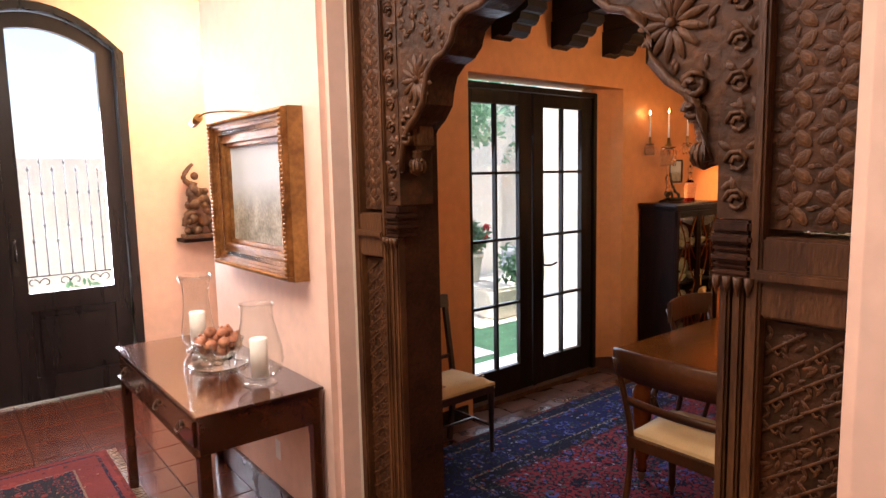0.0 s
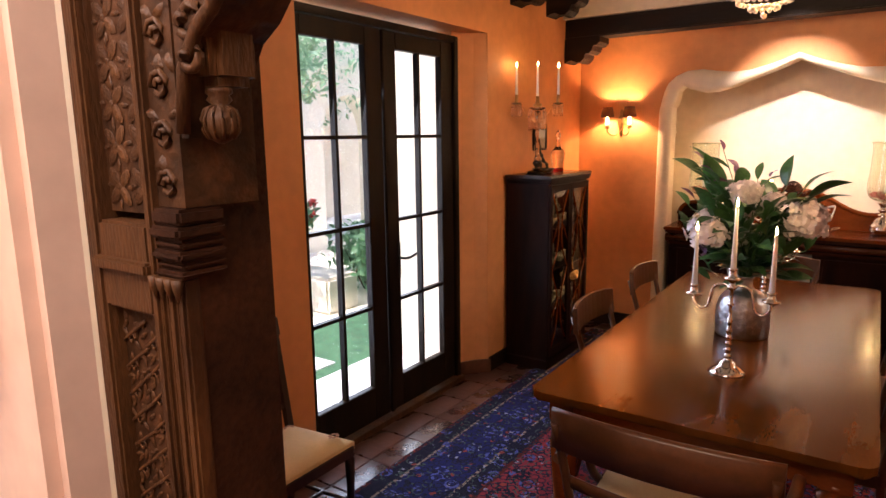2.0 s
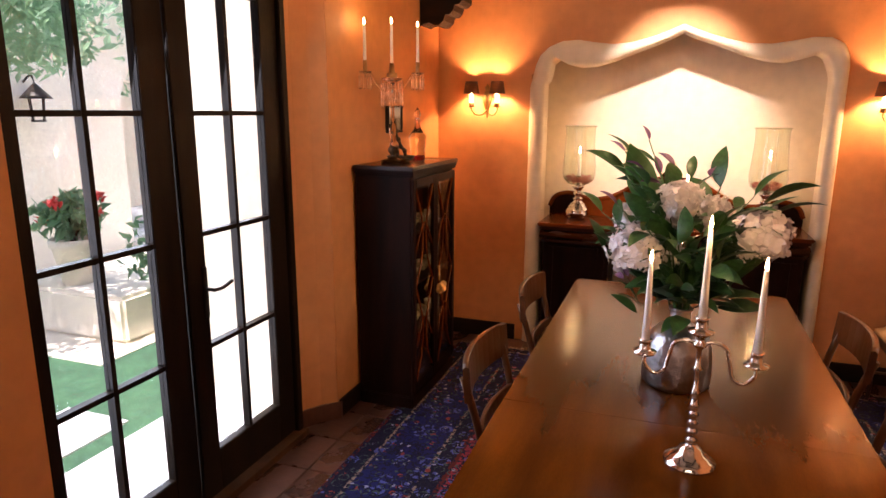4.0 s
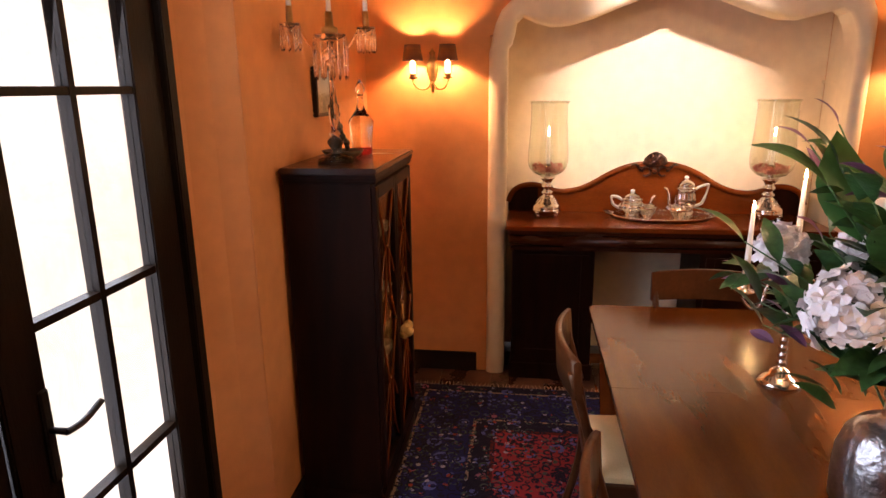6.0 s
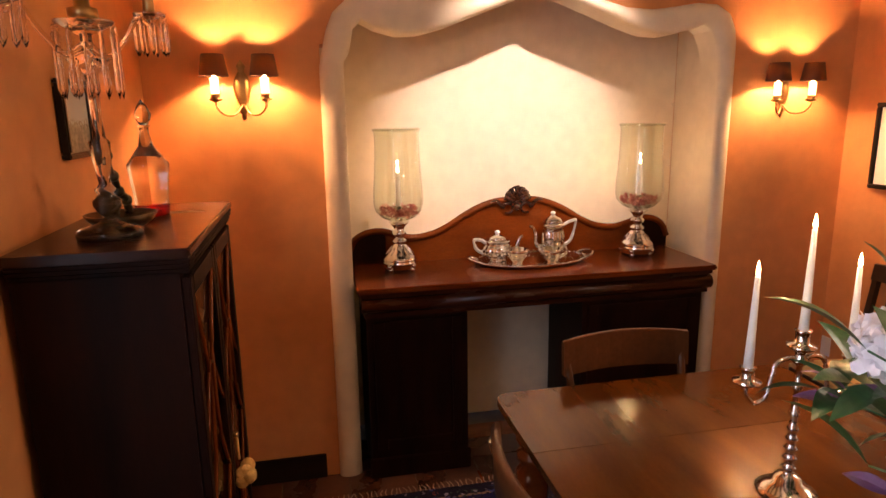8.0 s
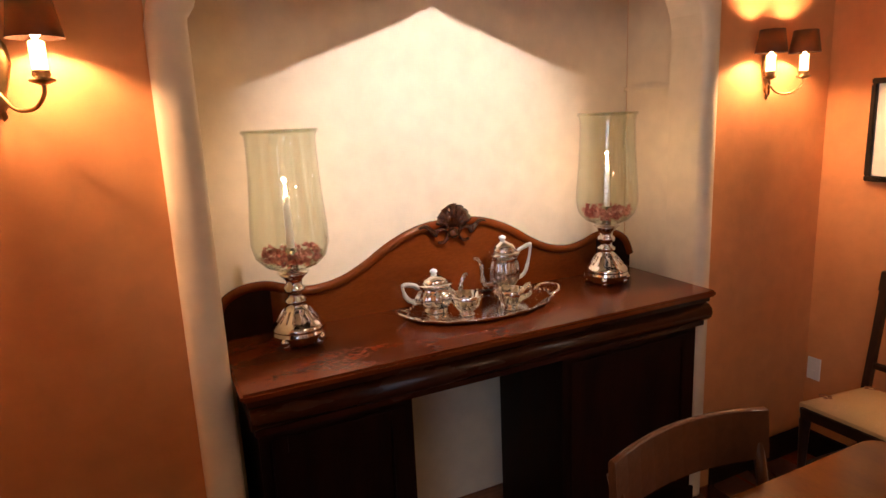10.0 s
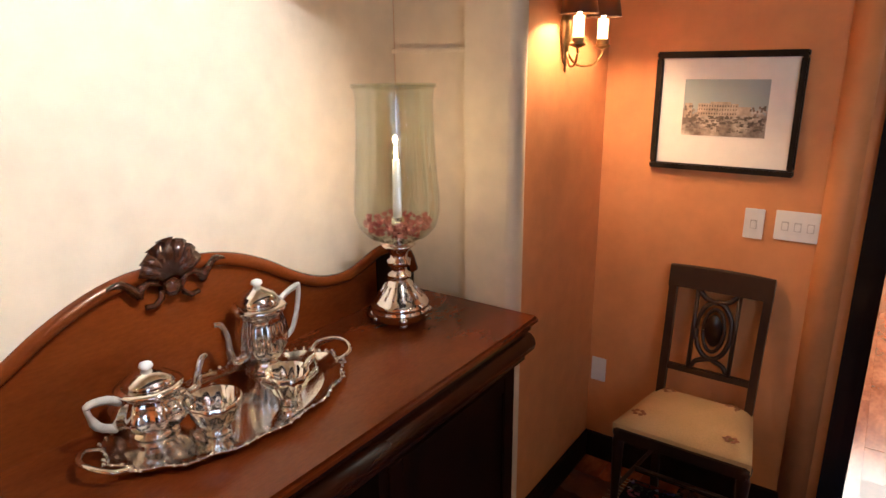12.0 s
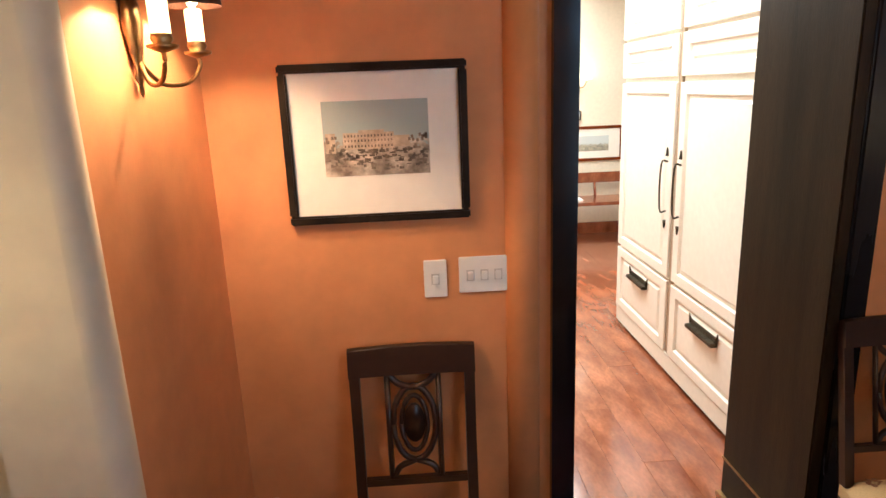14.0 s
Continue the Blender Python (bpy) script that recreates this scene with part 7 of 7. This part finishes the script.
def front(x, thick, y0, y1, z0, z1):
    """A cabinet front in one solid piece: frame, sunk field and raised centre, from rings of steps."""
    bm = bmesh.new()
    rings = []
    for inset, out in ((0.0, 0.0), (0.0, thick - 0.004), (0.004, thick), (0.070, thick), (0.078, thick - 0.014), (0.098, thick - 0.014), (0.115, thick - 0.003)):
        iz = inset * 0.8
        rings.append([bm.verts.new((x + out, y, z)) for y, z in ((y0 + inset, z0 + iz), (y1 - inset, z0 + iz), (y1 - inset, z1 - iz), (y0 + inset, z1 - iz))])
    for a, b in zip(rings, rings[1:]):
        for k in range(4):
            bm.faces.new((a[k], a[(k + 1) % 4], b[(k + 1) % 4], b[k]))
    bm.faces.new(rings[0][::-1]), bm.faces.new(rings[-1])
    return bm


def kitchen_units():
    t = thing("refrigerator_cabinet", (3.33, -2.18, 0), "tall cream refrigerator cabinet with panelled doors and iron pulls", "cabinet")
    x = 0.27
    part("carcass", boxes((-0.30, x, -0.86, 0.86, 0.07, 2.62), (-0.30, x - 0.04, -0.86, 0.86, 0.0, 0.07)), CABINET, t)
    part("end_panel", boxes((-0.30, x + 0.05, 0.861, 1.24, 0.0, 2.88)), WHITEWALL, t)
    part("base_rail", boxes((x, x + 0.018, -0.85, 0.85, 0.02, 0.125), bevel=0.003), CABINET, t)
    part("door_divider", boxes((x, x + 0.014, -0.022, 0.022, 0.128, 2.60), bevel=0.003), DIVIDER, t, "tan strip between the doors")
    for y0, y1, s in ((-0.845, -0.03, 1), (0.03, 0.845, -1)):
        for z0, z1, kind in ((0.13, 0.545, "drawer"), (0.565, 1.61, "door"), (1.64, 1.85, "upper_door"), (1.87, 2.58, "upper_door")):
            d = part(kind, front(x, 0.025, y0, y1, z0, z1), CABINET, t)
            bm = bmesh.new()
            if kind == "door":
                yy = -0.085 if s > 0 else 0.085
                tube(bm, bend([(x + 0.025, yy, 0.93), (x + 0.06, yy, 0.945), (x + 0.06, yy, 1.185), (x + 0.025, yy, 1.20)], 4), 0.0055, 8)
                for z in (0.88, 1.23):
                    tube(bm, [(x + 0.028, yy, z), (x + 0.030, yy, z + 0.045 * (1 if z > 1.1 else -1))], 0.012, 6, 0.004)
            elif kind == "drawer":
                yy = (y0 + y1) / 2
                box(bm, x + 0.026, x + 0.058, yy - 0.14, yy + 0.14, 0.405, 0.425, bevel=0.004)
                box(bm, x + 0.022, x + 0.030, yy - 0.14, yy + 0.14, 0.405, 0.452, bevel=0.003)
                for q in (-1, 1):
                    tube(bm, [(x + 0.028, yy + q * 0.13, 0.43), (x + 0.03, yy + q * 0.15, 0.475)], 0.011, 6, 0.004)
            if kind != "upper_door":
                part("pull", bm, BRONZE, d, "dark bronze pull")
            else:
                bm.free()


kitchen_units()
structure("wall_kitchen_far", boxes((0.6, 4.14, -5.90, -5.70, 0, 2.9), bevel=0.01), WHITEWALL, "pale cream wall with the bench")
structure("baseboard_kitchen", boxes((0.6, 4.15, -5.70, -5.68, 0, 0.12)), PLANK, "wood baseboard")


def bench():
    t = thing("wooden_bench", (2.93, -5.35, 0), "light wooden settle bench with a rail back against the pale wall", "bench")
    W = 0.68
    bm = boxes((-W, W, -0.20, 0.22, 0.41, 0.445), bevel=0.008)
    part("seat", bm, PLANK, t)
    part("back_rail", boxes((-W, W, -0.24, -0.21, 0.58, 0.69), bevel=0.008), PLANK, t)
    for x in (-W + 0.05, W - 0.05):
        for y in (-0.19, 0.18):
            bm = bmesh.new()
            tube(bm, [(x * 1.04, y * 1.1, 0.0), (x, y, 0.411)], 0.018, 8)
            part("leg", bm, PLANK, t)
        bm = bmesh.new()
        tube(bm, [(x, -0.19, 0.444), (x, -0.225, 0.582)], 0.014, 8)
        part("back_post", bm, PLANK, t)
    bm = bmesh.new()
    tube(bm, [(0.1, -0.19, 0.444), (0.1, -0.225, 0.582)], 0.014, 8)
    part("back_post", bm, PLANK, t)
    b = thing("folded_paper", (3.38, -5.28, 0.446), "white folded paper on the bench seat", "paper")
    part("sheets", boxes((-0.13, 0.13, -0.08, 0.08, 0, 0.02), bevel=0.003), SWITCH, b)


bench()
framed("framed_print", (3.10, -5.699, 0.985), 180, 0.80, 0.37, 0.03, True, MAHOG, SCAPE, "wood-framed seascape print above the bench", iw=0.50, ih=0.16)
framed("framed_print", (3.21, -5.699, 1.285), 180, 0.11, 0.10, 0.012, True, BLACKFRAME, SCAPE, "tiny framed print beside the larger one")


def kitchen_sconce():
    t = thing("hall_sconce", (3.22, -5.699, 1.60), "small brass wall light with pale shades above the bench", "wall lamp")
    bm = bmesh.new()
    for s in (-1, 1):
        tube(bm, bend([(0, 0.01, 0), (s * 0.06, 0.06, -0.03), (s * 0.10, 0.08, 0.03)], 4), 0.006, 6)
        lathe(bm, [(0.02, 0.03), (0.02, 0.035), (0.001, 0.035)], (s * 0.10, 0.08, 0), 10)
    box(bm, -0.03, 0.03, 0.0, 0.012, -0.08, 0.08, bevel=0.004)
    part("bracket", bm, BRASS, t)
    for s in (-1, 1):
        bm = bmesh.new()
        lathe(bm, [(0.055, 0.06), (0.035, 0.17), (0.033, 0.17), (0.053, 0.06)], (s * 0.10, 0.08, 0), 16)
        part("shade", bm, glow("pale_shade", (1.0, 0.86, 0.62), 3.0), t, "glowing pale shade")


kitchen_sconce()


def far_table():
    t = thing("side_table", (4.75, -7.2, 0), "dark side table in the room beyond", "table")
    part("top", boxes((-0.35, 0.35, -0.25, 0.25, 0.70, 0.74), bevel=0.005), PLANK, t)
    for x in (-0.3, 0.3):
        for y in (-0.2, 0.2):
            part("leg", boxes((x - 0.02, x + 0.02, y - 0.02, y + 0.02, 0, 0.70)), PLANK, t)
    v = thing("dark_vase", (4.62, -7.2, 0.74), "dark vase on the side table", "vase")
    bm = bmesh.new()
    lathe(bm, [(0.001, 0), (0.05, 0), (0.09, 0.08), (0.07, 0.16), (0.03, 0.24), (0.045, 0.30), (0.03, 0.30), (0.001, 0.2)], seg=16)
    part("body", bm, BRONZE, v)


far_table()


# ---- the garden court outside the doors ----
GRASS = surf("turf", (0.030, 0.10, 0.055), (0.055, 0.16, 0.085), 9, 0.9, 0.6, 120, vary=0.25, dist=0.02)
STONE = surf("bluestone_paving", (0.52, 0.55, 0.60), (0.64, 0.67, 0.72), 3, 0.8, 0.2, 30, vary=0.1)
LEAFOUT = surf("garden_leaf", (0.04, 0.14, 0.07), (0.10, 0.26, 0.13), 7, 0.5, 0.1, 40, vary=0.3)
LEAFPALE = surf("pale_tree_leaf", (0.18, 0.32, 0.22), (0.30, 0.46, 0.34), 7, 0.5, 0.1, 40, vary=0.3)
for m_ in (LEAFOUT, LEAFPALE):
    n_, l_ = m_.node_tree.nodes, m_.node_tree.links
    t_, x_ = n_.new("ShaderNodeBsdfTranslucent"), n_.new("ShaderNodeMixShader")
    t_.inputs[0].default_value, x_.inputs[0].default_value = (0.30, 0.50, 0.30, 1), 0.5
    l_.new(n_["Principled BSDF"].outputs[0], x_.inputs[1]), l_.new(t_.outputs[0], x_.inputs[2]), l_.new(x_.outputs[0], n_["Material Output"].inputs[0])
structure("ground", boxes((-60, 60, 5.36, 90, -0.3, -0.06), (1.71, 60, 2.955, 5.36, -0.3, -0.06)), STONE, "pale paved ground of the garden court")
structure("ground_entry", boxes((-60, 1.7, 5.36, 30, -0.06, -0.05)), STUCCO, "pale gravel ground outside the entry")
structure("terrace", boxes((1.71, 9.0, 3.411, 3.70, -0.06, -0.03)), STONE, "bluestone paving along the house")
structure("door_sill", boxes((2.0, 3.92, 2.952, 3.41, -0.06, -0.03)), STONE, "stone sill outside the garden doors")
structure("lawn", boxes((1.8, 9.0, 3.705, 8.0, -0.06, -0.035)), GRASS, "strip of green lawn")
structure("stepping_slab", boxes((2.9, 3.50, 3.84, 4.30, -0.06, -0.025)), STONE, "square pale stepping slab in the lawn")
structure("patio_far", boxes((4.05, 9.0, 4.66, 8.0, -0.034, -0.025)), STUCCO, "pale sandy patio beyond the lawn")
# house wall that stands out beside the doors, and the far wall with its arch
bm = bmesh.new()
slab(bm, [(3.93, 2.952), (3.84, 3.02), (3.82, 3.22), (3.88, 3.40), (4.02, 3.70), (4.12, 3.80), (4.3, 3.84), (7.5, 3.84), (7.5, 2.952)], "z", -0.03, 3.1)
structure("wall_garden_wing", bm, STUCCO, "cream stucco wing of the house")
bm = bmesh.new()
n = 12
arch = [(7.75 + 0.62 * math.cos(a), 1.75 + 0.62 * math.sin(a)) for a in (math.pi * k / n for k in range(n + 1))]
slab(bm, [(4.8, -0.03), (4.8, 3.3), (12.0, 3.3), (12.0, -0.03), (8.37, -0.03)] + arch + [(7.13, -0.03)], "y", 7.5, 7.9)
structure("wall_garden_arch", bm, STUCCO, "cream stucco garden wall with a round arch")
structure("wall_garden_back", boxes((2.0, 14.0, 10.5, 10.7, -0.05, 3.0), (13.0, 13.3, 3.0, 10.5, -0.05, 3.0)), STUCCO, "cream garden wall")
structure("planter_wall", boxes((4.41, 4.86, 4.80, 6.60, -0.025, 0.34), bevel=0.03), STUCCO, "low cream stucco block seat")


def leaf_cloud(bm, centre, r, n, size, rnd, squash=0.8):
    for k in range(n):
        z = rnd.uniform(-1, 1)
        a = rnd.uniform(0, 6.283)
        q = math.sqrt(1 - z * z)
        d = rnd.uniform(0.45, 1.08)
        c = Vector(centre) + Vector((q * math.cos(a) * r * d, q * math.sin(a) * r * d, z * r * squash * d))
        m = pose(*c, rnd.uniform(-70, 70), rnd.uniform(-70, 70), rnd.uniform(0, 360))
        s = size * rnd.uniform(0.7, 1.4)
        bm.faces.new([bm.verts.new(m @ Vector(v)) for v in ((-s, 0, 0), (-0.2 * s, 0.4 * s, 0.1 * s), (s, 0, 0), (-0.2 * s, -0.4 * s, 0.1 * s))])


def tree(at, h, r, seed, mat, label):
    rnd = random.Random(seed)
    t = thing("garden_tree", at, label, "tree", "garden trees")
    bm = bmesh.new()
    tube(bm, bend([(0, 0, 0), (0.05, 0.03, h * 0.25), (-0.03, 0.06, h * 0.5)], 4), 0.09, 9, 0.06)
    tips = []
    for k in range(7):
        a = k * 0.9 + rnd.uniform(-0.3, 0.3)
        e = (r * 0.75 * math.cos(a), r * 0.75 * math.sin(a), h * rnd.uniform(0.62, 0.95))
        tube(bm, bend([(-0.03, 0.06, h * 0.45), (e[0] * 0.4, e[1] * 0.4, h * 0.6), e], 3), 0.04, 6, 0.012)
        tips.append(e)
    part("trunk", bm, TEAKDEEP, t, "grey-brown trunk and limbs")
    bm = bmesh.new()
    for e in tips + [(0, 0, h * 0.85)]:
        leaf_cloud(bm, e, r * 0.55, 900, 0.06, rnd)
    part("crown", bm, mat, t, "airy pale green crown")


tree((6.6, 8.9, -0.05), 4.4, 1.7, 1, LEAFPALE, "slender garden tree with a pale airy crown")
tree((8.6, 9.4, -0.05), 4.9, 1.8, 2, LEAFPALE, "taller garden tree with a pale airy crown near the arch")
tree((4.4, 8.5, -0.05), 4.1, 1.7, 3, LEAFPALE, "small garden tree with a pale airy crown")
tree((3.9, 6.2, -0.05), 3.9, 1.2, 4, LEAFPALE, "young tree with thin branches inside the court")


def shrub(at, r, seed, label, n=700, z=0.8, flowers=None):
    rnd = random.Random(seed)
    t = thing("garden_shrub", at, label, "shrub", "garden shrubs")
    bm = bmesh.new()
    for k in range(5):
        a = k * 1.3
        tube(bm, [(0, 0, 0), (r * 0.4 * math.cos(a), r * 0.4 * math.sin(a), r * 0.9)], 0.012, 5, 0.005)
    part("stems", bm, TEAKDEEP, t)
    bm = bmesh.new()
    for k in range(4):
        leaf_cloud(bm, (rnd.uniform(-0.3, 0.3) * r, rnd.uniform(-0.3, 0.3) * r, r * z * rnd.uniform(0.7, 1.2)), r * 0.75, n // 4, 0.06, rnd, 0.9)
    part("foliage", bm, LEAFOUT, t, "dense green leaves")
    if flowers:
        bm = bmesh.new()
        for k in range(9):
            a = rnd.uniform(0, 6.28)
            leaf_cloud(bm, (r * 0.8 * math.cos(a), r * 0.8 * math.sin(a), r * rnd.uniform(0.7, 1.6)), 0.05, 22, 0.03, rnd)
        part("flowers", bm, flowers, t, "red geranium flowers")


REDFLOWER = surf("red_flower", (0.60, 0.03, 0.03), (0.75, 0.07, 0.06), 20, 0.6, 0.1, 60)
shrub((5.45, 5.25, -0.03), 0.55, 5, "green leafy shrub beside the low stucco seat")
shrub((5.05, 4.45, -0.03), 0.46, 6, "green leafy shrub against the stucco wing", 900, 1.6)
shrub((4.64, 5.50, 0.66), 0.26, 7, "potted geranium with red flowers on the low wall", 420, 0.9, REDFLOWER)
shrub((4.72, 4.30, -0.03), 0.30, 9, "leafy green climber against the stucco wing", 1000, 2.0)
p = thing("flower_pot", (4.64, 5.50, 0.3405), "pale clay flower pot on the low stucco seat", "pot")
bm = bmesh.new()
lathe(bm, [(0.001, 0.0), (0.11, 0.0), (0.16, 0.30), (0.18, 0.31), (0.18, 0.37), (0.16, 0.37), (0.145, 0.34), (0.001, 0.34)], seg=20)
part("body", bm, STUCCO, p)


def lantern():
    t = thing("garden_lantern", (5.9, 7.499, 1.75), "dark metal wall lantern on the garden wall", "lantern")
    bm = bmesh.new()
    tube(bm, bend([(0, 0, 0.25), (0, -0.12, 0.32), (0, -0.16, 0.24)], 4), 0.012, 6)
    lathe(bm, [(0.16, 0.08), (0.12, 0.12), (0.03, 0.22), (0.001, 0.24)], (0, -0.16, 0), 8)
    lathe(bm, [(0.07, -0.16), (0.075, -0.14)], (0, -0.16, 0), 8)
    for k in range(4):
        a = k * math.pi / 2
        tube(bm, [(0.07 * math.cos(a), -0.16 + 0.07 * math.sin(a), -0.15), (0.09 * math.cos(a), -0.16 + 0.09 * math.sin(a), 0.09)], 0.008, 5)
    part("body", bm, IRON, t)


lantern()
# outside the entry door
structure("wall_entry_court", boxes((-4.0, 2.5, 8.6, 8.8, -0.05, 2.0)), STUCCO, "cream wall outside the entry")
shrub((0.55, 7.3, -0.05), 0.40, 12, "green shrub outside the entry door")


# ---- floor pieces ----
def pieces(parent, name, x0, x1, y0, y1, w, l, mat, gap=0.006, skip=None, stagger=False, thick=0.012):
    bm = boxes((-w / 2 + gap / 2, w / 2 - gap / 2, -l / 2 + gap / 2, l / 2 - gap / 2, -thick, 0.0), bevel=min(0.003, gap / 2))
    me = bpy.data.meshes.new(name)
    bm.to_mesh(me)
    bm.free()
    me.materials.append(mat)
    rnd = random.Random(21)
    nx, ny = math.ceil((x1 - x0) / w), math.ceil((y1 - y0) / l)
    for i in range(nx):
        off = (i % 3) * l / 3 if stagger else 0
        for j in range(ny + (1 if stagger else 0)):
            x, y = x0 + (i + 0.5) * w, y0 + (j + 0.5) * l - off
            if skip and skip(x, y):
                continue
            o = new(name, me)
            o.parent = parent
            o.location = (x, y, rnd.uniform(-0.0012, 0.0))


base = structure("floor_dining", boxes((0.6, 5.55, -1.1, 2.86, -0.03, -0.008)), GROUT, "grout bed of the terracotta floor")
pieces(base, "floor_tile", 0.64, 5.56, -1.08, 2.86, 0.305, 0.305, TILE, skip=lambda x, y: (1.4 < x < 5.1 and -0.3 < y < 2.2) or (y < -0.7 and not 3.6 < x < 4.8) or (y > 2.75 and not 2.1 < x < 4.0))
base = structure("floor_entry", boxes((-3.2, 0.66, -2.6, 5.2, -0.03, -0.008), (0.66, 1.32, 3.22, 5.1, -0.03, -0.008)), TEAKDEEP, "grout bed of the entry floor")
pieces(base, "floor_tile", -1.495, 0.64, 0.9, 5.18, 0.305, 0.305, ENTRYTILE, skip=lambda x, y: x < -0.2 and 1.6 < y < 3.6)
base = structure("floor_kitchen", boxes((0.6, 6.3, -8.0, -1.1, -0.03, -0.0125)), MAHOG, "bed of the plank floor")
pieces(base, "floor_plank", 3.0, 6.3, -5.7, -1.1, 0.15, 1.45, PLANK, gap=0.001, stagger=True)
structure("floor_kitchen_far", boxes((0.6, 6.3, -8.0, -5.9, -0.0119, 0.0), (0.6, 3.0, -5.9, -4.3, -0.0119, 0.0)), PLANK, "cherry plank floor")
